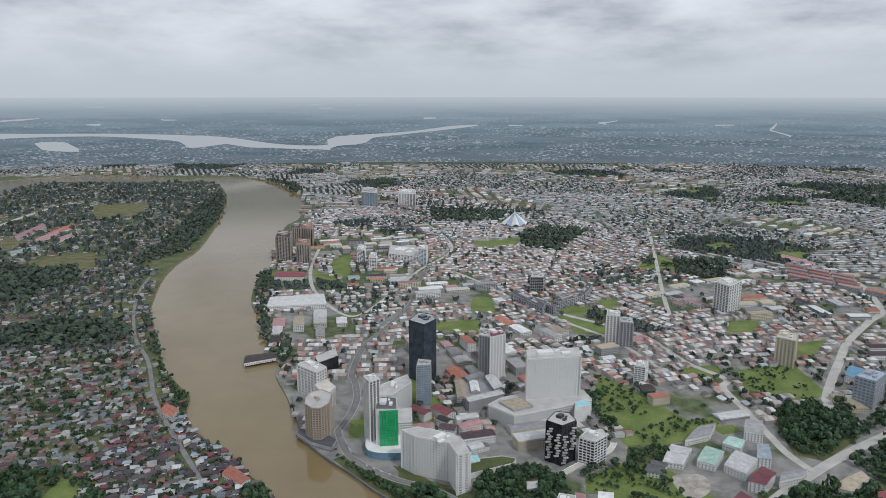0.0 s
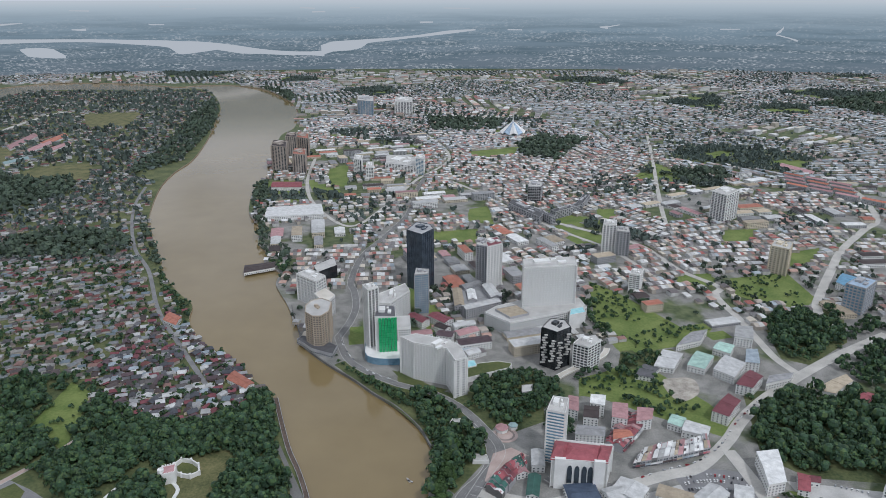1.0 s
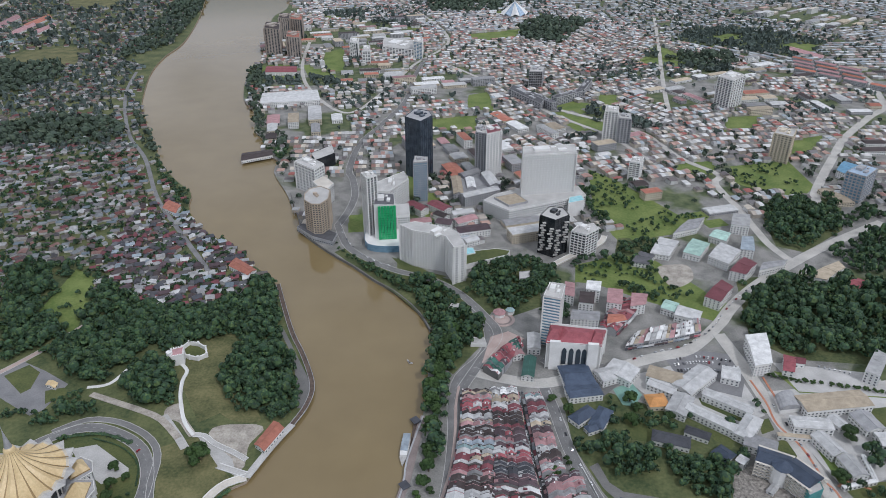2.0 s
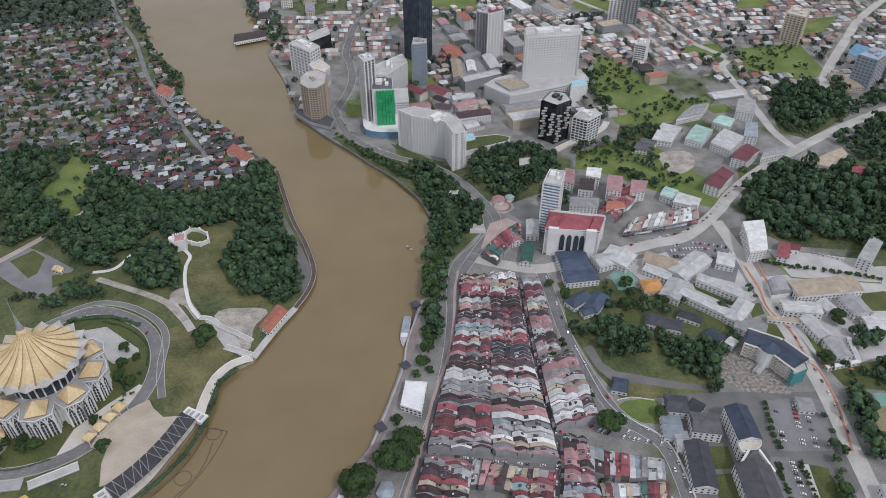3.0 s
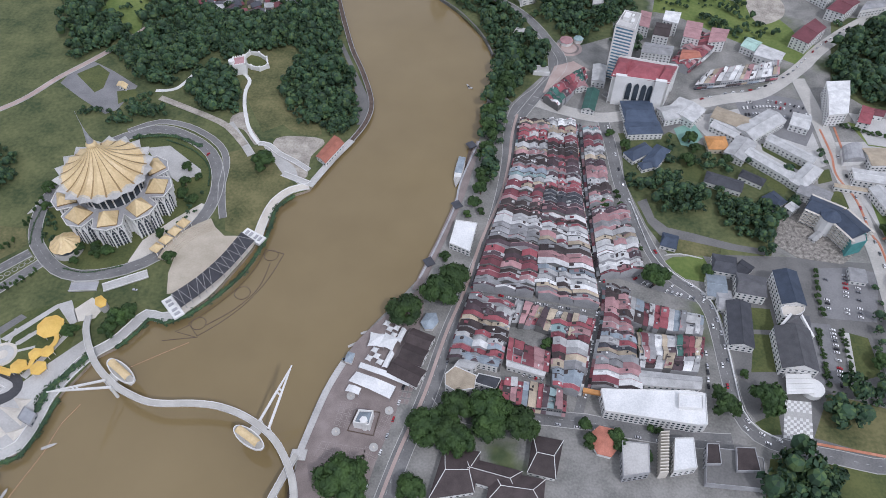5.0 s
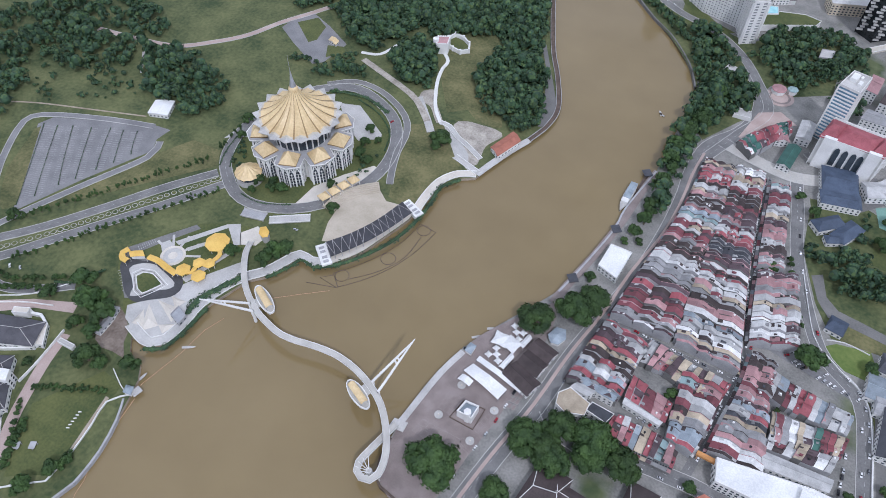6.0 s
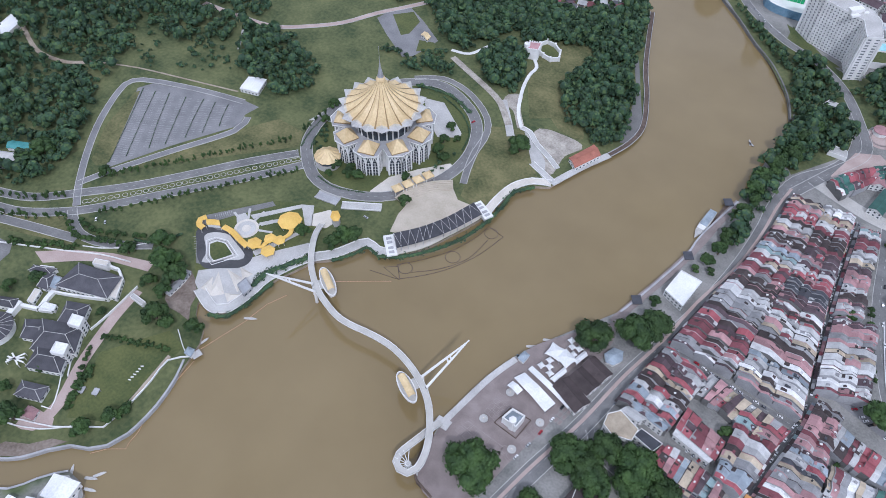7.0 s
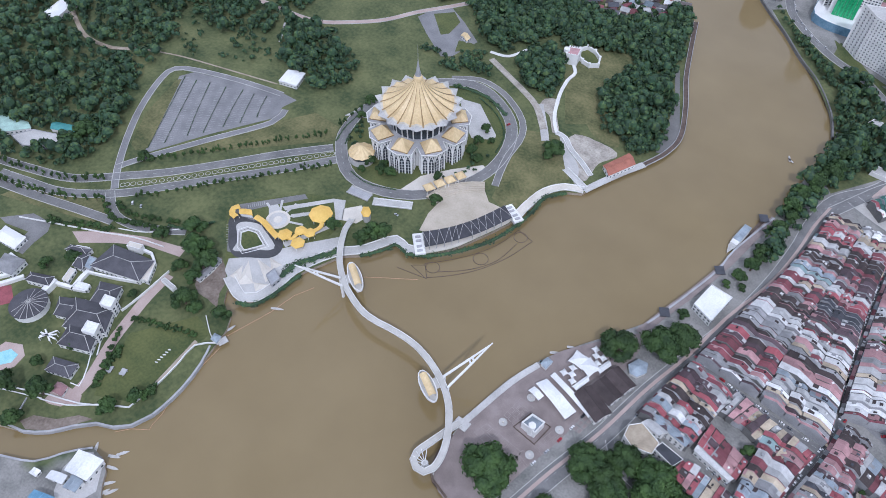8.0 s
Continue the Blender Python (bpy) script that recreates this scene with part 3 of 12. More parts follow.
    def back(x, z):
        a = math.asin(max(-1, min(1, x / 8985)))
        return (x, -4120 + 8985 * math.cos(a), z)

    for reach in FAR_STREAKS:
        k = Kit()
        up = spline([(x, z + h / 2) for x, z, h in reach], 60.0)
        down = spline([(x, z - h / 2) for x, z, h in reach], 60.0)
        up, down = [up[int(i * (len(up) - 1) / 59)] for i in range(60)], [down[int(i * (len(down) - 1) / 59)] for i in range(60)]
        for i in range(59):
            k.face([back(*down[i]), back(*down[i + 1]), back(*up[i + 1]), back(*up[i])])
        part("river_reach", k, m2, drop, "pale self-lit streak painted for far sky-bright water and factory roofs")


FAR_STREAKS = [  # x, height and breadth along each reach of water, then two factory roofs
    [(-2741, 202, 31), (-2501, 203, 21), (-2186, 200, 18), (-1923, 187, 29), (-1727, 173, 44), (-1671, 150, 81), (-1547, 153, 67), (-1439, 155, 44), (-1297, 133, 49), (-1151, 119, 30), (-1004, 108, 26), (-854, 105, 23), (-761, 104, 38)],
    [(-779, 125, 64), (-703, 147, 64), (-589, 154, 64), (-520, 163, 53), (-474, 180, 26), (-321, 192, 17), (-130, 212, 15), (61, 235, 21), (233, 250, 8)],
    [(-2561, 152, 7), (-2525, 137, 49), (-2448, 133, 60), (-2386, 127, 57), (-2323, 106, 18)],
    [(-2729, 294, 9), (-2611, 301, 10), (-2519, 308, 3)],
    [(-2266, 266, 5), (-2212, 265, 12), (-2186, 266, 14)],
    [(-1829, 294, 7), (-1805, 291, 7), (-1737, 291, 5)],
    [(-2264, 377, 5), (-2153, 375, 7)],
    [(-1753, 399, 5), (-1650, 396, 4)],
    [(-1616, 384, 5), (-1536, 384, 5)],
    [(-899, 389, 7), (-806, 385, 7)],
    [(-826, 363, 7), (-740, 364, 7)],
    [(-582, 388, 7), (-515, 387, 6)],
    [(-130, 296, 11), (-46, 298, 7)],
    [(23, 385, 6), (193, 383, 6)],
    [(1033, 268, 6), (1085, 265, 19)],
    [(1070, 267, 7), (1157, 282, 6)],
    [(2098, 234, 11), (2123, 251, 21), (2137, 272, 14)],
    [(2098, 229, 7), (2175, 209, 7), (2225, 193, 11)],
    # pale factory roofs far off, drawn with the glow of the water
    [(442, 250, 8), (537, 249, 6)],
    [(1770, 258, 7), (1889, 260, 5)],
]
build_backdrop()


# ---- roads, lawns and paved ground ----
# river-side road and streets of the old bazaar
road([(-59.7, 155.6), (-49.6, 199.4), (-36.4, 248.5), (-25.8, 302.3), (-9.4, 364.1), (2.4, 411.8), (10.3, 462.8), (13.6, 509.5), (13.4, 542.2), (17.5, 578.0), (26.7, 598.7), (44.8, 622.3), (56.9, 654.7), (53.8, 695.1), (34.8, 734.0)], 13, label="grey riverside road with a pink paved strip")
road([(81.9, 569.0), (83.8, 512.6), (86.9, 454.8), (91.6, 403.4), (97.4, 368.8), (92.3, 323.1), (85.6, 285.9), (78.8, 258.1), (73.6, 236.5)], 7, label="narrow grey street between shop rows", kerbs=False)
road([(-8.9, 347.5), (22.3, 341.8), (50.2, 338.0), (77.3, 335.3), (95.0, 334.6)], 6, label="narrow grey lane between shop rows", kerbs=False)
road([(-28.2, 250.7), (-12.3, 236.1), (13.1, 233.7), (41.0, 238.9), (65.3, 238.7), (81.3, 238.6), (109.1, 235.2), (139.9, 232.9), (166.3, 232.5), (184.9, 233.4)], 12)
road([(105.6, 583.8), (112.7, 539.1), (119.9, 480.8), (133.9, 427.9), (148.2, 390.3), (160.4, 375.9), (177.0, 362.0), (184.9, 343.3), (187.9, 315.8), (189.6, 284.9), (193.3, 256.3), (203.7, 240.4), (224.1, 232.9), (259.3, 228.5), (290.7, 225.8), (309.5, 242.2)], 11)
road([(32.4, 600.2), (67.8, 587.0), (104.5, 579.3), (145.5, 590.3), (183.7, 602.2), (198.4, 608.6), (238.8, 623.6), (276.4, 635.8), (324.8, 682.6), (357.3, 723.7), (408.8, 774.6), (479.9, 830.1), (543.5, 875.2), (608.0, 915.3), (664.2, 949.2)], 14, mat=M_PALEROAD, label="pale sunlit main road")
road([(319.9, 665.8), (326.3, 603.2), (329.1, 538.6), (334.1, 473.9), (336.0, 410.6), (332.9, 355.5), (330.2, 307.0), (323.6, 264.2)], 14, mat=M_PALEROAD, label="pale main road lined with orange kerb strips")
road([(478.8, 827.2), (466.1, 875.5), (465.0, 941.1), (466.2, 994.8), (462.5, 1094.1), (481.4, 1131.8), (437.4, 1212.0), (407.4, 1334.7), (355.1, 1404.6), (315.1, 1442.0), (229, 1522)], 11, mat=M_PALEROAD, label="pale town road")
road([(594.7, 975.3), (604.7, 1037.3), (645.5, 1106.0), (717.2, 1210.0), (792.6, 1315.5), (904.1, 1437.6), (979, 1517), (1048, 1700), (1062, 1780)], 14, mat=M_PALEROAD, label="pale curved town road")
road([(733, 2494), (651, 2142), (570, 1812), (522, 1608), (494.9, 1479.5)], 10, mat=M_PALEROAD, label="pale straight town road", lines=False, kerbs=False)
road([(-151.6, 943.0), (-140.6, 996.5), (-137.4, 1054.4), (-147.7, 1117.3), (-158.4, 1161.9), (-151.2, 1290.4), (-115.8, 1408.1), (-75, 1567), (-62, 1761), (-43, 1906)], 11)
road([(-151.6, 943.0), (-129.1, 877.4), (-95.4, 839.4), (-56.7, 810.4), (-12.5, 789.5), (22.9, 756.3), (49.0, 712.7), (66.5, 666.7), (44.9, 619.2), (22.0, 571.1)], 10)
road([(-305.9, 810.9), (-379.2, 922.9), (-455.4, 1044.7), (-535.2, 1212.8), (-608.4, 1332.8), (-681.5, 1497.0), (-737, 1653), (-774, 1813)], 7, mat=M_LOT, label="grey village road along the river", kerbs=False, lines=False)
road([(-1608, 2534), (-1628, 2711), (-1635, 2884), (-1619, 3032), (-1563, 3145)], 22, mat=M_PALEROAD, label="pale new highway", kerbs=False, lines=False)
road([(-385, 2156), (-360, 1873), (-306, 1653), (-201.8, 1476.8), (-138, 1605), (-68, 1873), (28, 2156), (-49, 2533), (-197, 2911)], 9, mat=M_PALEROAD, label="pale town road", lines=False, kerbs=False)
road([(25, 1873), (96, 1756), (189, 1560), (259.2, 1438.0), (331.0, 1332.5), (375.1, 1212.5)], 9, mat=M_PALEROAD, label="pale town road", lines=False, kerbs=False)
# the hill round the assembly
RING = [(-385.6, 351.0), (-400.6, 370.5), (-409.3, 405.7), (-403.4, 445.4), (-389.6, 480.8), (-365.9, 504.8), (-337.1, 516.8), (-304.4, 506.9), (-276.7, 487.0), (-260.4, 457.0), (-255.8, 424.1), (-262.0, 393.9), (-275.7, 368.0), (-293.6, 348.3), (-317.0, 335.3), (-342.9, 329.7), (-365.1, 335.2)]
road(RING, 11, z=0.3, closed=True, label="grey oval ring road round the assembly hall")
road([(-370.1, 510.2), (-344.4, 527.1), (-312.7, 524.2), (-281.6, 507.8), (-264.3, 490.2), (-256.7, 470.5), (-254.1, 448.6), (-247.2, 424.1), (-240.2, 405.6)], 6, z=0.22, label="grey loop path", lines=False)
road([(-380.9, 339.5), (-412.3, 297.6), (-445.6, 256.6), (-478.1, 216.6), (-509.0, 180.1), (-549.2, 150.9), (-585.1, 139.1), (-617.0, 129.9)], 9, label="grey dual carriageway, river side")
road([(-395.0, 349.7), (-427.5, 312.5), (-460.1, 269.5), (-493.0, 228.6), (-523.9, 197.3), (-556.3, 167.7), (-595.7, 151.7), (-633.1, 139.7)], 9, label="grey dual carriageway, hill side")
road([(-514.9, 178.2), (-495.9, 166.2), (-477.8, 163.1), (-452.0, 170.8), (-422.2, 190.2)], 8, label="dark grey access road")
road([(-618.3, 119.3), (-566.2, 132.9), (-524.1, 145.6), (-482.6, 157.6)], 8, label="dark grey lower road", lines=False)
road([(-514.7, 183.0), (-534.3, 200.6), (-563.3, 233.2), (-591.2, 271.5), (-613.0, 313.9), (-615.3, 334.7), (-594.0, 348.0), (-541.3, 365.2), (-492.7, 376.2)], 6, z=0.2, mat=M_LOT, label="grey lane round the car park", lines=False)
road([(-661.8, 484.4), (-606.9, 487.9), (-559.2, 496.2), (-526.8, 519.5), (-498.9, 548.0), (-478.2, 586.0), (-454.0, 621.2), (-430.7, 659.2), (-416.3, 687.2)], 6, z=0.14, mat=M_PINK, label="pinkish brick lane on the hill", lines=False)
road([(-799.1, 332.1), (-772.4, 320.7), (-747.7, 311.8), (-728.1, 310.7), (-699.3, 316.1), (-673.2, 334.4)], 5, mat=M_DIRT, label="pale dirt track", lines=False, kerbs=False)
road([(-356.4, 565.4), (-329.6, 554.2), (-293.9, 539.3), (-271.8, 527.2), (-247.2, 501.7)], 7, mat=M_SPOIL, label="pale broken concrete road", lines=False, kerbs=False)

sheet("car_park", [(-532.5, 229.8), (-548.1, 250.7), (-601.4, 329.5), (-594.0, 344.2), (-494.7, 378.2), (-474.6, 378.9), (-478.2, 362.0), (-471.1, 347.2), (-505.0, 287.2)], 0.14, M_LOT, "grey empty asphalt car park with painted bays", "car park")
road([(-536.9, 202.4), (-527.4, 225.8), (-498.6, 281.7), (-469.3, 337.5), (-472.7, 360.7)], 6, z=0.2, mat=M_LOT, label="grey lane below the car park", lines=False)
sheet("lawn", [(-598.8, 322.8), (-595.6, 327.8), (-536.1, 237.2), (-542.8, 227.7), (-552.9, 230.0), (-580.4, 268.8)], 0.2, M_DRYGRASS, "grass island beside the car park", "lawn")
sheet("parking_court", [(-472.3, 578.6), (-469.2, 596.4), (-452.5, 619.3), (-422.5, 603.9), (-387.4, 581.5), (-393.9, 541.8), (-403.8, 533.9), (-443.0, 557.9)], 0.16, M_LOT, "grey parking court on the hill", "car park")
sheet("lawn", [(-461.3, 595.1), (-444.1, 613.7), (-426.1, 600.9), (-422.7, 574.4), (-428.9, 566.4)], 0.22, M_LAWN, "green lawn island in the parking court", "lawn")
sheet("lawn", [(-406.0, 570.7), (-389.0, 576.0), (-380.4, 566.3), (-396.6, 550.6)], 0.22, M_LAWN, "small green lawn beside the court", "lawn")
sheet("lawn", [(-590.2, 113.8), (-531.7, 133.4), (-482.0, 151.3), (-513.9, 174.4), (-550.1, 145.6), (-583.9, 132.6)], 0.05, M_DRYGRASS, "olive grass verge between roads", "lawn", grab=False)
sheet("lawn", [(-535.6, 199.6), (-533.7, 220.8), (-401.7, 356.9), (-411.6, 375.8), (-444.6, 377.4), (-466.7, 342.9), (-529.5, 224.2)], 0.06, M_DRYGRASS, "olive grass slope beside the avenue", "lawn", grab=False)
sheet("lawn", [(-500.8, 180.2), (-375.5, 328.9), (-349.9, 318.5), (-363.7, 293.5), (-419.7, 233.7), (-427.4, 194.5), (-458.6, 169.8)], 0.06, M_GRASS, "green grass slope below the avenue", "lawn", grab=False)
sheet("lawn", [(-261.6, 490.2), (-230.1, 504.5), (-184.2, 450.1), (-201.2, 427.2), (-206.1, 382.6), (-234.3, 391.6), (-252.0, 455.4)], 0.06, M_DRYGRASS, "worn grass slope beside the hall", "lawn", grab=False)
sheet("lawn", [(-278.7, 595.1), (-273.0, 659.8), (-235.0, 669.8), (-227.6, 636.2), (-230.1, 584.4), (-212.0, 540.9), (-234.7, 522.8)], 0.08, M_DRYGRASS, "olive grass knoll round the fort", "lawn")
sheet("lawn", [(-662.2, 380.9), (-682.9, 423.2), (-644.4, 424.3), (-603.6, 457.3), (-543.2, 408.4), (-577.9, 373.9), (-623.5, 357.0)], 0.06, M_GRASS, "rough green cemetery field", "field", grab=False)
sheet("lawn", [(-549.6, 486.3), (-470.8, 576.8), (-400.6, 529.8), (-452.2, 455.6), (-497.4, 432.1)], 0.06, M_GRASS, "green field below the hill lane", "field", grab=False)
sheet("earth", [(-220.8, 508.7), (-212.3, 518.7), (-196.9, 520.3), (-177.5, 520.0), (-169.3, 513.1), (-178.5, 493.6), (-177.1, 474.9), (-178.8, 461.9), (-201.2, 480.5)], 0.12, M_SPOIL, "pale excavated building ground", "earth", 5.0)
sheet("earth", [(-272.3, 544.5), (-259.1, 551.5), (-250.8, 532.5), (-230.1, 504.5), (-237.8, 503.8), (-254.4, 523.9), (-269.5, 529.1)], 0.11, M_SPOIL, "broken bare ground beside the ramp", "earth", 5.0)
sheet("earth", [(-142.5, 542.6), (-147.2, 570.6), (-162.0, 626.9), (-185.9, 676.2), (-181.9, 679.4), (-132.8, 576.8), (-131.9, 545.9)], 0.11, M_YARD, "grey mud strip along the bank", "earth")
sheet("earth", [(-258.6, 657.6), (-239.9, 652.5), (-216.5, 632.3), (-218.1, 618.5), (-237.4, 628.3), (-257.2, 632.0)], 0.1, M_DRYGRASS, "worn slope below the fort", "grass", 5.0, False)
sheet("earth", [(-227.8, 550.9), (-209.4, 565.6), (-181.1, 538.2), (-176.5, 523.9), (-203.3, 525.9)], 0.1, M_DRYGRASS, "worn slope below the fort", "grass", 5.0, False)
# open ground in the town
for pts, mat, label in (
        ([(515.4, 1170.4), (628.1, 1196.7), (624.5, 1082.3), (584.6, 1037.5), (530.1, 1060.0), (496.9, 1095.0)], M_BRIGHT, "bright green open field"),
        ([(261.1, 1159.0), (299.6, 1108.4), (365.2, 976.8), (432.9, 996.4), (372.7, 920.5), (275.3, 894.9), (239.1, 997.7)], M_BRIGHT, "bright green overgrown slope"),
        ([(182.0, 823.7), (215.3, 838.6), (276.1, 808.4), (307.7, 766.4), (281.9, 728.0), (250.6, 766.8), (174.4, 780.8)], M_BRIGHT, "bright green overgrown field"),
        ([(310.9, 742.5), (352.3, 729.9), (334.8, 694.0), (308.0, 705.8)], M_BRIGHT, "green roadside field"),
        ([(418.7, 1184.5), (505.0, 1197.6), (471.6, 1131.9), (416.8, 1144.9)], M_BRIGHT, "green field behind the sheds"),
        ([(-22.8, 1438.1), (80.2, 1457.1), (75.5, 1366.1), (-16.0, 1366.2)], M_BRIGHT, "green playing field"),
        ([(84, 2240), (276, 2330), (234, 2197), (116, 2156)], M_BRIGHT, "green football field"),
        ([(-326, 2005), (-270, 2078), (-245, 1813), (-289, 1813)], M_BRIGHT, "green riverside lawn"),
        ([(607.2, 1437.9), (687.5, 1456.9), (636.1, 1365.9), (566.6, 1349.0)], M_BRIGHT, "green open lot"),
        ([(673.4, 1300.4), (767.0, 1332.4), (697.1, 1240.5), (648.3, 1226.3)], M_BRIGHT, "green open lot"),
        ([(367, 1605), (414, 1605), (394, 1526), (353, 1509)], M_BRIGHT, "green open lot"),
        ([(68, 1605), (116, 1629), (118.1, 1476.7), (58, 1517)], M_BRIGHT, "green open lot"),
        ([(-1175, 2041), (-1041, 2094), (-952, 1873), (-1194, 1905)], M_DRYGRASS, "yellowish playing field"),
        ([(-1499, 2986), (-1278, 3063), (-1175, 2673), (-1344, 2710)], M_DRYGRASS, "olive open field"),
        ([(-1485, 2331), (-1382, 2285), (-1320, 2117), (-1331, 2079)], M_DRYGRASS, "yellowish open field"),
        ([(-484.6, 714.7), (-484.0, 818.9), (-444.6, 791.0), (-420.0, 668.5)], M_BRIGHT, "rough green clearing")):
    sheet("field", pts, 0.07, mat, label, "field")
sheet("field", [(215.3, 838.3), (268.5, 873.3), (295.4, 830.9), (332.8, 761.2), (345.7, 710.7), (326.1, 690.0), (258.4, 733.0), (202.1, 773.9)], 0.034, M_BRIGHT, "overgrown green slope above the shops", "field", grab=False)
sheet("earth", [(289.0, 814.3), (310.3, 824.1), (332.9, 820.6), (328.0, 785.4), (296.5, 767.3)], 0.13, M_SPOIL, "pale bare earth cut into the slope", "earth", 6.0, False)
sheet("field", [(256.0, 900.0), (330.0, 905.0), (340.0, 880.0), (300.0, 842.0), (240.0, 850.0)], 0.058, M_GRASS, "rough grass behind the workshops", "field", grab=False)
sheet("plaza", [(245.1, 623.6), (291.6, 633.7), (338.9, 623.2), (305.7, 556.3), (252.8, 579.5)], 0.09, M_LOT, "grey sunlit parking square", "car park", grab=False)
sheet("plaza", [(360.4, 613.0), (463.1, 592.9), (458.1, 555.7), (367.6, 565.1)], 0.09, M_CONC, "pale car park beside the wooded hill", "car park", grab=False)
strip = spline([(-62.0, 156.5), (-52.0, 200.5), (-38.6, 249.5), (-28.0, 303.0), (-15.8, 350.0), (-11.0, 377.6), (-7.0, 399.5), (-1.6, 420.1), (4.5, 441.4), (9.6, 465.5), (12.9, 492.9), (14.4, 516.0), (15.4, 545.0), (19.5, 576.0)], 8.0)
k = Kit()
ribbon_faces(k, strip, 2.6, 0.36, 0, 0.0)
tagged(new("paved_strip", k.mesh("paved_strip", M_PINK)), "pink paved strip along the riverside road", "paving", "", "structure")
for pts, mat, label in (
        ([(121.2, 557.1), (154.1, 561.4), (181.9, 522.2), (223.3, 505.6), (261.0, 481.8), (263.1, 452.1), (219.3, 445.1), (162.1, 474.6), (129.9, 514.1)], M_GRASS, "shaded garden grass among villas"),
        ([(355.3, 598.2), (388.3, 588.4), (460.2, 560.2), (457.3, 553.9), (367.0, 563.3)], M_BRIGHT, "sunlit planted verge"),
        ([(46.8, 831.6), (130.4, 846.0), (124.7, 724.6), (82.0, 700.8), (49.6, 724.8)], M_GRASS, "park grass under trees"),
        ([(-26.8, 782.8), (37.3, 769.3), (52.9, 655.8), (13.5, 594.7), (-9.8, 624.5), (-8.3, 678.1)], M_GRASS, "riverside park grass"),
        ([(-64.0, 810.5), (-12.6, 796.4), (16.1, 776.0), (-12.3, 769.5), (-48.3, 782.9)], M_LAWN, "hotel garden lawn"),
        ([(384.4, 788.2), (498.3, 801.6), (623.2, 773.9), (530.0, 592.7), (469.7, 607.6), (387.0, 617.9), (352.2, 654.7)], M_GRASS, "wooded hill ground"),
        ([(501.3, 1023.1), (586.5, 1042.5), (643.3, 1032.4), (591.7, 923.7), (505.3, 856.9), (473.8, 875.4)], M_GRASS, "wooded knoll ground")):
    sheet("ground_cover", pts, 0.05, mat, label, "grass", 0, False)
# ---- woods and the far town ----
def quads_mesh(name, v, mats, slots=None):
    """A mesh of separate four-sided faces from an (n, 4, 3) array."""
    n = len(v)
    me = bpy.data.meshes.new(name)
    me.vertices.add(n * 4)
    me.vertices.foreach_set("co", np.ascontiguousarray(v, np.float32).ravel())
    me.loops.add(n * 4)
    me.loops.foreach_set("vertex_index", np.arange(n * 4, dtype=np.int32))
    me.polygons.add(n)
    me.polygons.foreach_set("loop_start", np.arange(0, n * 4, 4, dtype=np.int32))
    for mt in mats:
        me.materials.append(mt)
    if slots is not None:
        me.polygons.foreach_set("material_index", np.asarray(slots, np.int32))
    me.update(calc_edges=True)
    return me


def crown_quads(rng, radius, height, count, leaf, lumps=7, flat=0.6, core=1, dome=False):
    """Leaf clumps over a lumpy crown: faces on several overlapping bulges, tilted at random, with gaps between."""
    cs = np.c_[rng.normal(0, 0.42, (lumps, 2)) * radius, rng.uniform(0.35, 0.8, lumps) * height]
    cs[0] = (0, 0, 0.62 * height)
    rs = rng.uniform(0.38, 0.62, lumps) * radius
    if dome:
        rr, tt = 0.68 * np.sqrt(rng.uniform(0, 1, lumps)), rng.uniform(0, 6.283, lumps)
        cs = np.c_[rr * np.cos(tt) * radius, rr * np.sin(tt) * radius, height * (0.38 + 0.36 * (1 - (rr / 0.68) ** 2))]
        rs = rng.uniform(0.27, 0.36, lumps) * radius
    which = rng.integers(0, lumps, count)
    d = rng.normal(size=(count, 3))
    d[:, 2] = np.abs(d[:, 2]) * 1.1 - 0.25
    d /= np.linalg.norm(d, axis=1, keepdims=True)
    c = cs[which] + d * (rs[which] * rng.uniform(0.78, 1.08, count))[:, None] * (1, 1, flat * height / radius)
    c[:, 2] = np.maximum(c[:, 2], 0.16 * height)
    nrm = d + rng.normal(0, 0.36, (count, 3))
    nrm /= np.linalg.norm(nrm, axis=1, keepdims=True)
    u = np.cross(nrm, rng.normal(size=(count, 3)))
    u /= np.linalg.norm(u, axis=1, keepdims=True)
    w = np.cross(nrm, u)
    s = leaf * rng.uniform(0.6, 1.4, count)[:, None]
    leaves = np.stack([c - u * s, c - w * s * 0.7, c + u * s, c + w * s * 0.7], 1)
    hearts = []
    for (x, y, z), r in list(zip(cs, rs))[:core]:
        if core == 1:
            r = (0.58 if dome else 0.72) * radius
        for i in range(8):
            for j in range(3):
                ring = [(math.cos(t) * math.sin(g), math.sin(t) * math.sin(g), math.cos(g)) for t, g in ((i * 0.7854, j * 0.75), (i * 0.7854, j * 0.75 + 0.75), (i * 0.7854 + 0.7854, j * 0.75 + 0.75), (i * 0.7854 + 0.7854, j * 0.75))]
                hearts.append([(x + a * r * 0.84, y + b * r * 0.84, max(0.14 * height, z + e * r * 0.84 * flat * height / radius)) for a, b, e in ring])
    return np.concatenate([leaves, np.array(hearts)]) if hearts else leaves


rng = np.random.default_rng(7)
SMALL = [crown_quads(rng, 1.0, 1.5, 76, 0.22, 8, dome=True) for _ in range(7)]
FINE = [crown_quads(rng, 1.0, 1.5, 112, 0.19, 10, dome=True) for _ in range(10)]
SPECK = [crown_quads(rng, 1.0, 1.3, 8, 0.76, 4, core=0) for _ in range(6)]
MITE = [crown_quads(rng, 1.0, 1.3, 26, 0.40, 4, core=0) for _ in range(6)]
TINY = [crown_quads(rng, 1.0, 1.3, 20, 0.42, 5) for _ in range(6)]


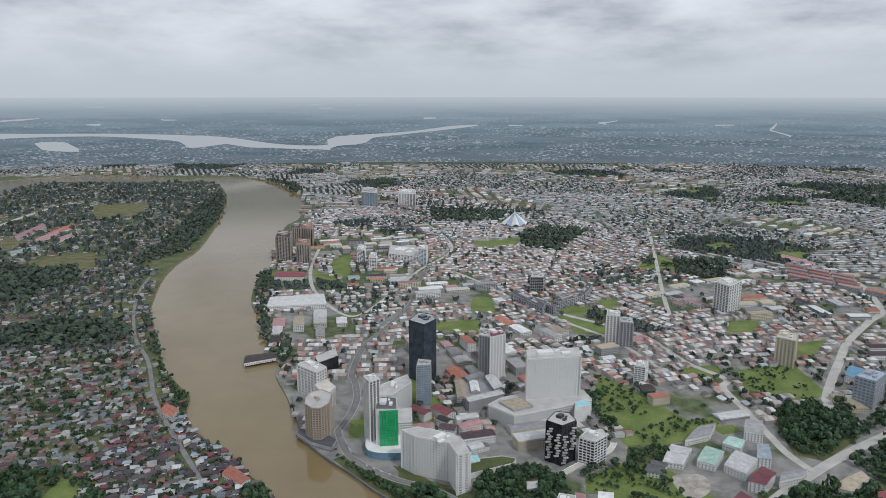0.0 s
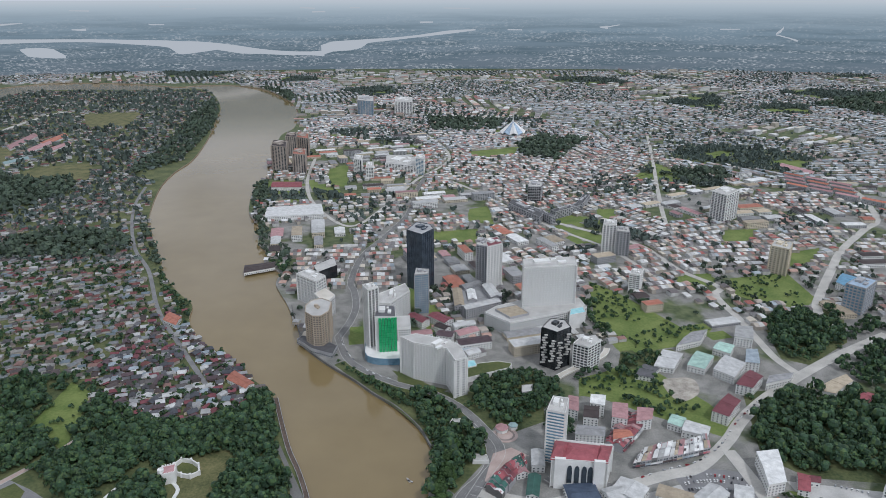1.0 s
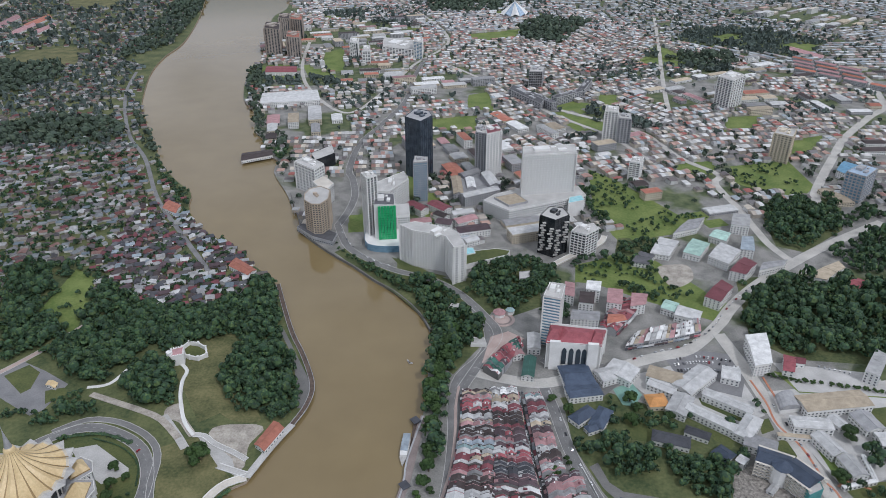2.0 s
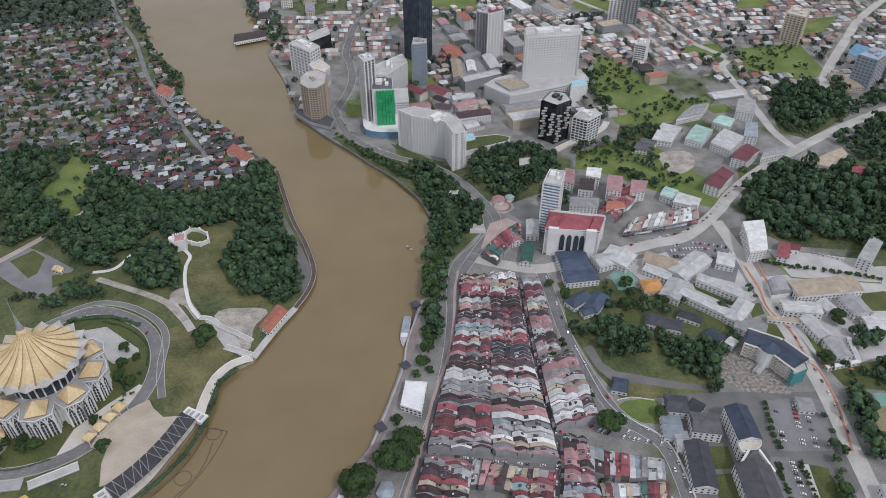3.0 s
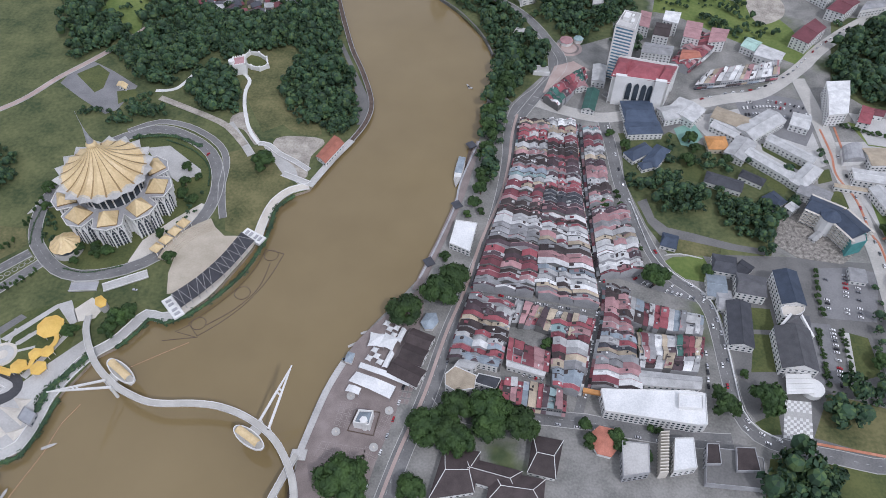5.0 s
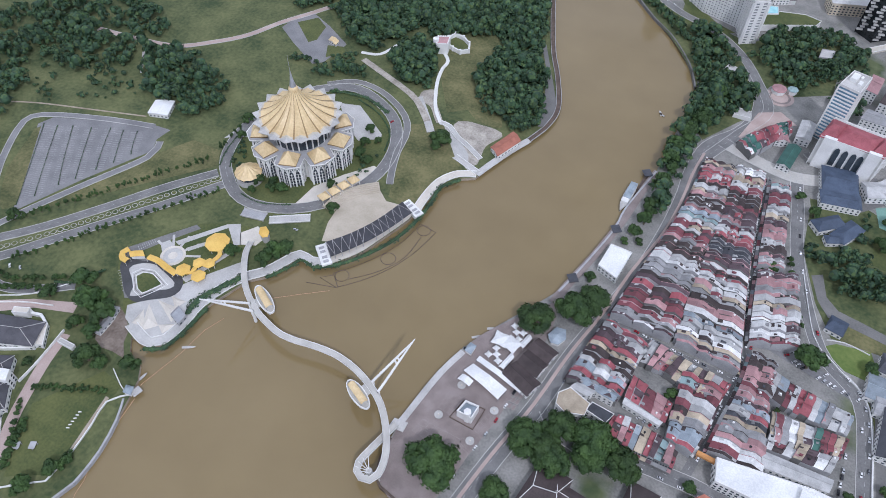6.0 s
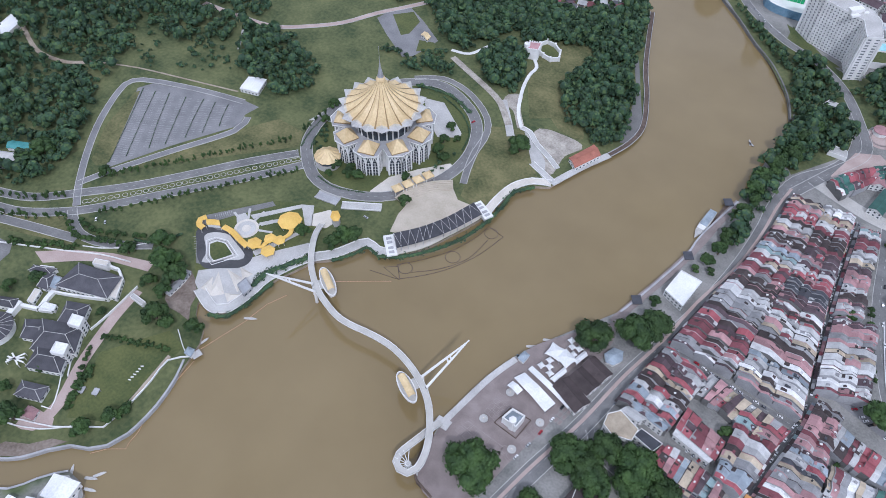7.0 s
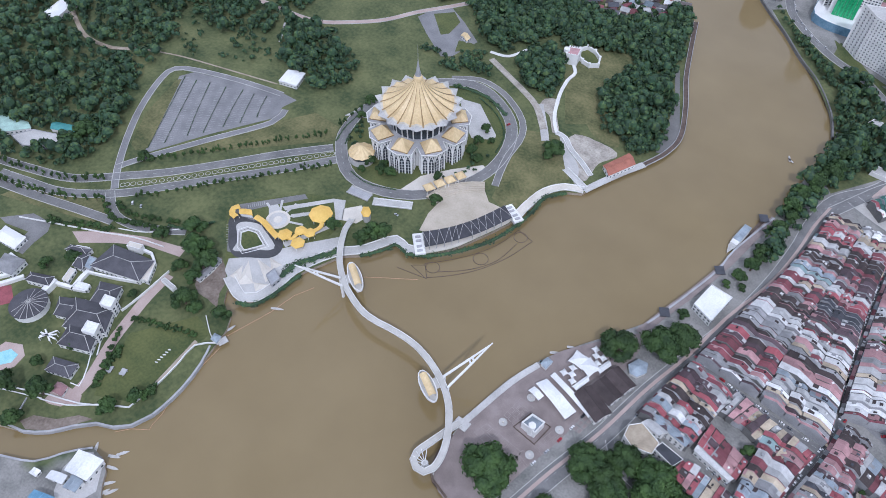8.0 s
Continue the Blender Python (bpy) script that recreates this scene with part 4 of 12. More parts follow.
def wood(name, places, sizes, label, templates, kind="stuff", mat=None):
    made = []
    for (x, y), s in zip(places, sizes):
        q = templates[rng.integers(len(templates))]
        a, st = rng.uniform(0, 6.28), rng.uniform(0.75, 1.45)
        r = np.array([[math.cos(a), -math.sin(a), 0], [math.sin(a), math.cos(a), 0], [0, 0, st]]) * s
        made.append(q @ r.T + (x, y, 0))
    if made:
        tagged(new(name, quads_mesh(name, np.concatenate(made), [mat or M_FOREST])), label, "trees", "", kind)


WOODS = [  # outline, spacing, mean crown radius
    ([(-962.4, 292.8), (-790.3, 467.9), (-674.9, 399.6), (-642.8, 341.4), (-637.3, 306.9), (-605.4, 271.7), (-563.9, 217.1), (-570.0, 177.1), (-661.7, 99.3)], 11, 6.5),
    ([(-790.3, 467.9), (-668.1, 567.7), (-582.4, 520.2), (-596.7, 477.9), (-582.0, 445.6), (-622.2, 413.2), (-693.3, 414.8)], 11, 6.5),
    ([(-596.7, 477.9), (-540.6, 486.3), (-489.5, 478.4), (-458.9, 463.1), (-446.3, 435.3), (-466.9, 400.5), (-493.0, 410.2), (-533.5, 416.1)], 9, 6),
    ([(-439.5, 636.1), (-453.9, 742.5), (-261.7, 899.4), (-201.4, 753.1), (-187.8, 694.4), (-245.0, 661.8), (-275.7, 664.6), (-300.4, 630.8), (-322.1, 641.3), (-366.6, 591.3), (-399.7, 592.9)], 9, 6),
    ([(-340.5, 598.5), (-294.9, 621.6), (-276.1, 590.8), (-267.6, 548.3), (-301.8, 551.3)], 8, 5.5),
    ([(-227.6, 655.8), (-215.3, 659.1), (-191.5, 680.8), (-163.4, 625.8), (-146.7, 565.7), (-140.7, 538.9), (-154.4, 517.8), (-178.7, 545.5), (-193.2, 578.6), (-207.1, 567.5), (-218.4, 581.8), (-215.7, 620.4)], 8, 5.5),
    ([(-209.6, 548.4), (-198.1, 563.2), (-183.2, 542.0), (-196.6, 531.2)], 9, 4.5),
    ([(-251.1, 555.5), (-219.8, 578.3), (-211.6, 569.6), (-239.3, 541.7)], 12, 4),
    ([(-280.4, 647.0), (-284.4, 660.4), (-245.4, 703.2), (-199.7, 712.0), (-188.2, 680.9), (-217.6, 677.2), (-245.0, 661.8)], 13, 4.5),
    ([(-243.6, 610.6), (-235.9, 619.3), (-225.3, 600.3), (-233.9, 593.5)], 7, 4),
    ([(-436.8, 534.6), (-365.5, 578.4), (-327.2, 556.2), (-345.6, 528.7), (-386.4, 521.5)], 10, 5),
    ([(-572.3, 819.2), (-534.2, 833.5), (-420.0, 668.5), (-371.0, 657.4), (-329.4, 714.1), (-329.2, 625.8), (-355.9, 577.2), (-422.7, 626.1), (-480.4, 616.2)], 9, 6),
    ([(-335.5, 625.8), (-295.2, 615.5), (-261.9, 558.6), (-300.1, 549.9), (-332.1, 577.1)], 9, 6),
    ([(-248.2, 625.4), (-216.9, 656.8), (-180.2, 667.6), (-140.0, 585.7), (-136.7, 540.5), (-169.7, 532.0), (-221.0, 558.4)], 9, 6),
    ([(-403.6, 714.4), (-212.0, 776.8), (-185.2, 678.8), (-216.9, 656.8), (-303.8, 646.4), (-345.3, 657.3)], 8, 5.5),
    ([(387.3, 774.7), (492.8, 787.8), (564.6, 774.1), (597.0, 722.9), (535.0, 602.4), (471.9, 612.6), (443.2, 633.1), (388.9, 623.0), (355.4, 654.7), (356.6, 699.8)], 9, 7),
    ([(506.5, 1013.5), (574.0, 1032.6), (634.6, 1032.5), (595.0, 940.7), (506.5, 859.9), (481.5, 875.4), (475.3, 924.1)], 9, 6.5),
    ([(594.3, 958.2), (667.2, 994.2), (717.8, 957.8), (623.2, 773.9), (549.5, 801.4), (538.4, 844.7)], 10, 6),
    ([(145.0, 486.1), (174.2, 513.9), (175.6, 489.9), (202.1, 486.0), (190.1, 452.4), (155.9, 452.5)], 7.5, 5.5),
    ([(204.4, 470.7), (250.0, 470.6), (257.4, 452.1), (246.8, 424.1), (225.4, 424.2), (202.4, 448.7)], 7, 6),
    ([(164.0, 556.4), (175.7, 556.4), (176.4, 526.3), (199.8, 530.4), (225.5, 517.8), (223.7, 509.6), (177.7, 518.0), (166.5, 518.0)], 7.5, 5),
    ([(123.4, 509.9), (138.5, 497.9), (140.7, 474.7), (127.7, 478.5)], 7.5, 5),
    ([(192.0, 489.9), (251.7, 466.8), (244.5, 459.5), (194.4, 474.5)], 8, 5),
    ([(266.4, 481.9), (281.6, 478.0), (280.5, 455.7), (258.4, 452.1)], 7, 5),
    ([(238.7, 538.8), (282.9, 511.9), (278.3, 505.4), (234.4, 520.3)], 10, 4.5),
    ([(215.2, 424.2), (245.7, 414.0), (241.5, 404.1), (228.0, 404.2)], 10, 5),
    ([(353.1, 410.3), (369.4, 407.0), (360.2, 366.1), (353.0, 337.1), (339.0, 342.8), (343.4, 372.2)], 7, 6),
    ([(267.2, 282.2), (308.8, 294.5), (308.0, 269.9), (290.0, 267.6), (260.5, 256.0)], 10, 8),
    ([(256.7, 270.1), (282.3, 270.0), (257.4, 246.9), (248.5, 251.5)], 10, 7),
    ([(213.1, 223.1), (248.1, 231.5), (253.7, 212.6), (233.9, 177.5), (196.2, 177.7)], 9, 8),
    ([(391.2, 481.5), (430.4, 497.0), (424.8, 473.8), (386.2, 455.4)], 9, 6),
    ([(389.5, 437.5), (453.2, 451.5), (440.1, 423.5), (387.5, 420.2)], 8, 6),
    ([(322.3, 583.2), (329.6, 574.0), (324.8, 530.0), (312.2, 525.9)], 9, 5),
    ([(321.0, 391.0), (335.7, 397.3), (331.6, 360.2), (317.9, 320.7), (304.4, 294.5), (305.5, 315.3), (312.8, 354.4)], 10, 5),
    ([(54.3, 831.5), (130.4, 846.0), (130.3, 775.6), (111.1, 724.6), (69.3, 712.7), (37.1, 762.7)], 9, 6),
    ([(-41.3, 789.6), (-5.3, 782.7), (36.9, 756.3), (46.5, 655.8), (13.6, 604.4), (-14.2, 624.6), (-8.3, 678.1), (-25.9, 737.5)], 8, 6),
    ([(-101.0, 814.8), (-69.7, 781.6), (-40.1, 750.1), (-18.6, 713.0), (-6.3, 672.5), (-1.7, 678.1), (-8.5, 719.0), (-29.9, 763.0), (-55.9, 792.4), (-86.5, 817.6)], 7.5, 4.2),
    ([(-170.0, 896.5), (-134.4, 854.4), (-101.2, 817.7), (-94.4, 824.8), (-127.9, 865.0), (-158.9, 901.3)], 11, 3.2),
    ([(230.6, 1053.4), (331.6, 1073.5), (339.6, 995.1), (262.0, 941.7), (232.4, 959.2)], 9, 6),
    ([(168.1, 845.9), (281.4, 845.5), (287.3, 775.0), (248.9, 762.0), (189.5, 788.8)], 10, 5),
    ([(-496.7, 664.2), (-474.3, 720.6), (-373.7, 674.2), (-336.1, 731.9), (-224.0, 783.3), (-198.6, 731.1), (-305.4, 663.0), (-422.7, 643.0)], 9, 6),
    ([(-1245, 1937), (-1022, 1905), (-932, 1757), (-990, 1653), (-1015, 1560)], 14, 8),
    ([(-897.3, 1366.4), (-821.1, 1438.3), (-701.0, 1438.3), (-608.4, 1332.8), (-699.7, 1270.2), (-838.8, 1270.3)], 14, 8),
    ([(-559.1, 810.9), (-502.3, 838.3), (-411.6, 770.2), (-445.3, 684.6), (-519.1, 684.6)], 12, 6),
    ([(-848, 1937), (-784, 2117), (-862, 2710), (-945, 3063), (-1078, 3415), (-1073, 3230), (-916, 2331), (-893, 2005)], 15, 7),
    ([(239, 2330), (354, 2479), (504, 2427), (356, 2116), (257, 2156)], 16, 9),
    ([(613, 1937), (781, 2005), (793, 1873), (665, 1813)], 16, 9),
    ([(1673, 3228), (2270, 3620), (2372, 3227), (1837, 2910)], 18, 9),
    ([(-56, 2911), (266, 2841), (201, 2590), (-29, 2590)], 16, 8),
    ([(-1076, 3807), (-676, 3320), (-736, 3623), (-948, 3906)], 16, 8),
    ([(-491, 1820), (-468, 1879), (-353.1, 1374.3), (-288.3, 1323.3), (-281.1, 1175.9), (-325.6, 1240.4), (-405.0, 1486.3)], 13, 6),
    ([(-661.9, 1488.2), (-637.2, 1488.1), (-497.9, 1190.9), (-437.8, 1101.4), (-399.5, 1055.2), (-380.9, 981.8), (-327.3, 916.2), (-263.8, 841.7), (-270.6, 823.6), (-334.5, 898.9), (-383.3, 962.5), (-440.2, 1066.6), (-513.4, 1177.6)], 12, 4.5),
    ([(-107.3, 848.5), (-58.1, 796.2), (-64.6, 782.3), (-112.6, 825.6)], 9, 4),
    ([(205.0, 790.0), (268.0, 842.0), (290.0, 800.0), (302.0, 750.0), (285.0, 726.0), (262.0, 733.0), (226.0, 760.0)], 8.5, 4.6),
    ([(300.0, 745.0), (330.0, 744.0), (344.0, 716.0), (336.0, 704.0), (318.0, 728.0)], 11, 3.2),
    ([(240.0, 852.0), (300.0, 845.0), (318.0, 892.0), (262.0, 898.0)], 11, 4.5),
    ([(118.0, 700.0), (150.0, 690.0), (160.0, 760.0), (150.0, 815.0), (128.0, 830.0)], 9, 5.0),
    ([(-11.5, 468.1), (-11.5, 502.8), (-20.1, 559.1), (-17.1, 610.5), (-11.5, 667.1), (7.7, 672.2), (16.9, 634.1), (8.6, 580.2), (7.4, 532.2), (5.3, 480.1)], 9, 6.5),
]

class Houses:
    """Small houses with hipped or gabled roofs, gathered as arrays."""

    def __init__(self):
        self.q, self.s = [], []

    def add(self, x, y, w, d, h, rh, turn, ridge=0.5):
        c, s = math.cos(turn), math.sin(turn)
        def at(u, v, z):
            return (x + c * u - s * v, y + s * u + c * v, z)
        a, b = w / 2, d / 2
        base = [(-a, -b), (a, -b), (a, b), (-a, b)]
        for i in range(4):
            p, q = base[i], base[(i + 1) % 4]
            self.q.append([at(*p, 0), at(*q, 0), at(*q, h), at(*p, h)])
            self.s.append(1)
        a, b, e = a + 0.5, b + 0.5, ridge * a
        lo = h - 0.2
        r0, r1 = at(-e, 0, h + rh), at(e, 0, h + rh)
        c0, c1, c2, c3 = at(-a, -b, lo), at(a, -b, lo), at(a, b, lo), at(-a, b, lo)
        self.q += [[c0, c1, r1, r0], [c2, c3, r0, r1], [c1, c2, r1, r1], [c3, c0, r0, r0]]
        self.s += [0, 0, 0, 0]

    def split(self, name, label, category, group, most, tiles, walls):
        """Takes the buildings nearest to the river bend out of the arrays, each as a thing with its roof."""
        q = np.array(self.q).reshape(-1, 8, 4, 3)
        order = np.argsort(np.hypot(*(q[:, 0, 0, :2] - (0, 700)).T))
        for i in order[:most]:
            c = q[i, :4, 0].mean(0)
            tone = tiles[int(rng.integers(len(tiles)))]
            k = Kit()
            for f in q[i, :4]:
                k.face(f)
                run, tall_ = f[1] - f[0], f[3][2] - f[0][2]
                out = np.array([run[1], -run[0], 0]) / np.linalg.norm(run) * 0.04
                bays_ = max(1, int(np.linalg.norm(run) / 4.2))
                for lvl in range(max(1, int(tall_ / 3.3))):
                    for j in range(bays_):
                        lo, hi = f[0] + run * (j + 0.25) / bays_ + out, f[0] + run * (j + 0.75) / bays_ + out
                        z0, z1 = (0, 0, lvl * 3.3 + 1.0), (0, 0, min(tall_ - 0.3, lvl * 3.3 + 2.6))
                        k.face([lo + z0, hi + z0, hi + z1, lo + z1], 1)
            ob = new(name, k.mesh(name, [walls[int(rng.integers(len(walls)))], M_GLASS], c))
            ob.location = c
            tagged(ob, label.format(tone.replace("_", " ")), category, group)
            k = Kit()
            for f in q[i, 4:]:
                k.face(f if np.linalg.norm(f[2] - f[3]) > 0.1 else f[:3])
            part("roof", k, M_ROOF[tone], ob)
        keep = np.sort(order[most:])
        self.q = q[keep].reshape(-1, 4, 3).tolist()

    def build(self, name, label, tiles=None):
        v = np.array(self.q)
        # each roof is one island: its faces share vertices
        n = len(v) // 8
        v = v.reshape(n, 8, 4, 3)
        vert, faces, slots = [], [], []
        for i in range(n):
            o = i * 14
            roof = v[i, 4:]
            pts = [roof[0, 0], roof[0, 1], roof[1, 0], roof[1, 1], roof[0, 3], roof[0, 2]]
            wl_ = v[i, :4]
            pts += [wl_[0, 0], wl_[1, 0], wl_[2, 0], wl_[3, 0], wl_[0, 3], wl_[1, 3], wl_[2, 3], wl_[3, 3]]
            vert += pts
            faces += [(o, o + 1, o + 5, o + 4), (o + 2, o + 3, o + 4, o + 5), (o + 1, o + 2, o + 5), (o + 3, o, o + 4),
                      (o + 6, o + 7, o + 11, o + 10), (o + 7, o + 8, o + 12, o + 11), (o + 8, o + 9, o + 13, o + 12), (o + 9, o + 6, o + 10, o + 13)]
            slots += [0, 0, 0, 0, 1, 1, 1, 1]
        me = bpy.data.meshes.new(name)
        me.from_pydata(np.array(vert).tolist(), [], faces)
        me.materials.append(tiles or M_FARROOF)
        me.materials.append(M_FARWALL)
        me.polygons.foreach_set("material_index", slots)
        me.update()
        tagged(new(name, me), label, "houses", "", "stuff")


VILLAGE = []
VILLAGE_FOOT = [(-435.6, 809.3), (-387.5, 743.0), (-343.3, 720.4), (-283.1, 725.7), (-239.2, 753.9), (-224.7, 814.9), (-251.0, 848.0), (-320.6, 942.5), (-404.8, 1008.0), (-471.4, 912.5)]


def village_house(x, y, w, d, turn):
    """A small wooden house: walls with a ridged or hipped roof and a lean-to porch; copies share the meshes."""
    if len(VILLAGE) < 12:
        i = len(VILLAGE)
        # dark roofs and brown walls carry the cloud shade lying on the village
        tone = ["dark_grey", "maroon", "grey", "brown", "plum", "slate", "blue_grey", "light_grey", "charcoal", "dark_grey", "maroon", "brown"][i]
        k = Kit()
        k.prism([(-0.5, -0.5), (0.5, -0.5), (0.5, 0.5), (-0.5, 0.5)], 0, 3.6)
        ob = new("village_house", k.mesh("village_house", [M_BROWN, M_GREYWALL, M_BROWN, M_CREAM][i % 4]))
        tagged(ob, f"small wooden village house with a {tone.replace('_', ' ')} sheet roof", "house", "village houses")
        k = Kit()
        hall_roof(k, [(-0.5, -0.5), (0.5, -0.5), (0.5, 0.5), (-0.5, 0.5)], 3.6, 2.2, 0.0 if i % 3 else 0.25, 0.06, 0.02)
        part("roof", k.mesh("roof", M_ROOF[tone]), None, ob)
        k = Kit()
        k.face([(-0.3, -0.85, 2.6), (0.3, -0.85, 2.6), (0.3, -0.5, 3.2), (-0.3, -0.5, 3.2)])
        k.face([(-0.3, -0.85, 2.5), (0.3, -0.85, 2.5), (0.3, -0.85, 2.6), (-0.3, -0.85, 2.6)])
        part("porch_roof", k.mesh("porch_roof", M_ROOF[["light_grey", "brown", "maroon"][i % 3]]), None, ob)
        VILLAGE.append(ob)
        ob.scale = (w, d, 1.0)
        ob.location, ob.rotation_euler = (x, y, 0), (0, 0, turn)
    else:
        src = VILLAGE[int(rng.integers(12))]
        copy_thing(src, pose(x, y, 0, 0, 0, math.degrees(turn)))


def build_far_town():
    homes, shops, blocks, outer = Houses(), Houses(), Houses(), Houses()
    trees, tsize, shade, ssize = [], [], [], []
    kampung = [(-1124.7, 1282.0), (-594.2, 1293.6), (-496.0, 1185.5), (-408.7, 1055.2), (-364.5, 943.6), (-267.6, 841.8), (-256.5, 797.5), (-260.5, 731.4), (-329.2, 731.9), (-373.7, 674.2), (-454.9, 708.6), (-753.6, 786.7)]
    kampung_far = [(-1658, 1938), (-864, 1937), (-784, 2117), (-854, 2649), (-1022, 3320), (-1206, 3736), (-3117, 3738)]
    kampung_mid = [(-1070.4, 1212.9), (-1658, 1938), (-869, 1950), (-783, 1873), (-668, 1560), (-556.6, 1300.8), (-618.1, 1255.4)]
    town = [(-334.7, 1189.8), (-427, 1527), (-512, 2007), (-508, 2611), (-505, 2984), (-218, 3664), (473, 2716), (759, 1996), (1061, 1559), (811.4, 993.9), (640.0, 965.0), (470.0, 965.0), (400.0, 920.0), (240.0, 905.0), (190.0, 900.0), (60.0, 880.0), (-60.0, 895.0), (-175.5, 900.0)]
    suburb = [(-522, 2649), (-703, 3320), (-1147, 4065), (-3190, 4067), (-3674, 4701), (3669, 4693), (1345, 1652), (891, 1756), (576, 2240), (29, 2240)]
    for outline, gap, size, share, tree in ((VILLAGE_FOOT, 11.5, (9, 14), 0.8, 4.0), (kampung, 13, (9, 14), 0.72, 4.5), (kampung_mid, 17, (9, 15), 0.6, 5.5), (kampung_far, 20, (11, 18), 0.5, 8.0)):
        for x, y in scatter(outline, gap, rng, 0.3):
            if outline is kampung and inside(np.array(x), np.array(y), VILLAGE_FOOT):
                continue
            if rng.random() < share and outline is VILLAGE_FOOT or (rng.random() < share and outline is kampung and x > -470 and y < 1040):
                village_house(x, y, rng.uniform(9, 14), rng.uniform(7, 11), rng.choice([0.3, 0.35, 1.9, 0.9]) + rng.normal(0, 0.12))
            elif rng.random() < share:
                homes.add(x, y, rng.uniform(*size), rng.uniform(7, 11), rng.uniform(3, 5.5), rng.uniform(1.2, 2.6), rng.choice([0.3, 0.35, 1.9, 0.9]) + rng.normal(0, 0.12), rng.choice([0.5, 1.0]))
            for _ in range(rng.integers(0, 2 if outline is kampung_far else 3)):
                (trees if y > 1250 else shade).append((x + rng.uniform(-9, 9), y + rng.uniform(-9, 9)))
                (tsize if y > 1250 else ssize).append(tree * rng.uniform(0.6, 1.3))
    plots = []

    def put_tree(x, y, size):
        trees.append((x, y))
        tsize.append(size)

    def terraces(outline, gap, span, unit, deep, tall_, out, far_off):
        """Districts, each with its own street grid: terraced rows, detached houses, works with large sheds, or trees and grass."""
        p = np.array(outline)
        (x0, y0), (x1, y1) = p.min(0), p.max(0)
        seeds = [(rng.uniform(x0, x1), rng.uniform(y0, y1)) for _ in range(int((x1 - x0) * (y1 - y0) / span**2))]
        gx, gy = np.meshgrid(np.arange(x0, x1, 8) + 4, np.arange(y0, y1, 8) + 4, indexing="ij")
        owner, best = np.zeros(gx.shape, int), np.full(gx.shape, 1e12)
        for i, (cx, cy) in enumerate(seeds):
            d = (gx - cx) ** 2 + (gy - cy) ** 2
            owner[d < best] = i
            best = np.minimum(best, d)
        owner[~inside(gx, gy, outline)] = -1
        kinds = rng.choice(["rows", "rows", "rows", "rows", "homes", "homes", "works", "works", "works", "green"] if not far_off else ["rows", "rows", "rows", "homes", "homes", "homes", "works", "works", "green"], len(seeds))
        for i, (cx, cy) in enumerate(seeds):
            turn = 0.25 + 0.75 * noise.noise((cx * 0.0012, cy * 0.0012, 3.0)) + rng.choice([0, 0, 1.5708])
            co, si = math.cos(turn), math.sin(turn)
            kind, r = kinds[i], span * 1.25

            def place(u, v):
                x, y = cx + co * u - si * v, cy + si * u + co * v
                a, b = int((x - x0) / 8), int((y - y0) / 8)
                return (x, y) if 0 <= a < owner.shape[0] and 0 <= b < owner.shape[1] and owner[a, b] == i and free(x, y) else None

            v = -r
            while v < r:
                step = gap * rng.uniform(0.85, 1.3) * (1.7 if kind == "works" else 1.0)
                u = -r + rng.uniform(0, 30)
                while u < r:
                    if kind == "rows":
                        n = int(rng.integers(4, 11))
                        h = rng.uniform(*tall_)
                        for j in range(n):
                            at = place(u + j * unit, v)
                            if at and far_off and rng.random() < 0.3:
                                put_tree(at[0] + rng.uniform(-6, 6), at[1] + rng.uniform(8, 15), rng.uniform(3.5, 7))
                            if at and rng.random() < (0.86 if far_off else 0.96):
                                out.add(*at, unit + 0.1, deep * rng.uniform(0.92, 1.08), h + rng.uniform(-0.5, 0.5), rng.uniform(1.2, 2.4), turn, 1.0)
                        u += n * unit + rng.uniform(7, 16)
                        at = place(u - 4, v + step * 0.5)
                        if at and rng.random() < 0.55:
                            put_tree(*at, rng.uniform(3, 6.5))
                    elif kind == "homes":
                        at = place(u, v)
                        if at and rng.random() < 0.9:
                            out.add(*at, rng.uniform(10, 17), rng.uniform(9, 13), rng.uniform(3.5, 7), rng.uniform(1.6, 3.0), turn + rng.choice([0, 1.57]) + rng.normal(0, 0.08), rng.choice([0.4, 0.6, 1.0]))
                        for _ in range(2):
                            at = place(u + rng.uniform(-12, 12), v + step * rng.uniform(0.3, 0.7))
                            if at and rng.random() < (0.42 if far_off else 0.5):
                                put_tree(*at, rng.uniform(3.5, 7.5))
                        u += rng.uniform(15, 24)
                    elif kind == "works":
                        w = rng.uniform(24, 62)
                        at = place(u + w / 2, v)
                        if at and rng.random() < 0.75:
                            big = rng.random() < 0.15
                            blocks.add(*at, w, rng.uniform(15, 28), rng.uniform(12, 18) if big else rng.uniform(5, 8.5), 0.5 if big else rng.uniform(1, 2.6), turn, 0.97)
                        elif at and rng.random() < 0.6:
                            put_tree(*at, rng.uniform(4, 8))
                        u += w + rng.uniform(8, 20)
                    else:
                        at = place(u, v)
                        if at:
                            if noise.noise((at[0] * 0.008, at[1] * 0.008, 8.0)) > (0.05 if not far_off else -0.25):
                                for _ in range(2):
                                    put_tree(at[0] + rng.uniform(-8, 8), at[1] + rng.uniform(-8, 8), rng.uniform(4, 8.5))
                            else:
                                plots.append((*at, turn, step))
                        u += rng.uniform(12, 18)
                v += step

    terraces(town, 21, 170, 7.0, 15, (4.5, 7.5), shops, False)
    terraces(suburb, 27, 260, 13.0, 15, (5, 8), outer, True)
    lots = Kit()
    for i, (x, y, turn, side) in enumerate(plots):
        co, si = math.cos(turn) * 11, math.sin(turn) * 11
        q = side / 17
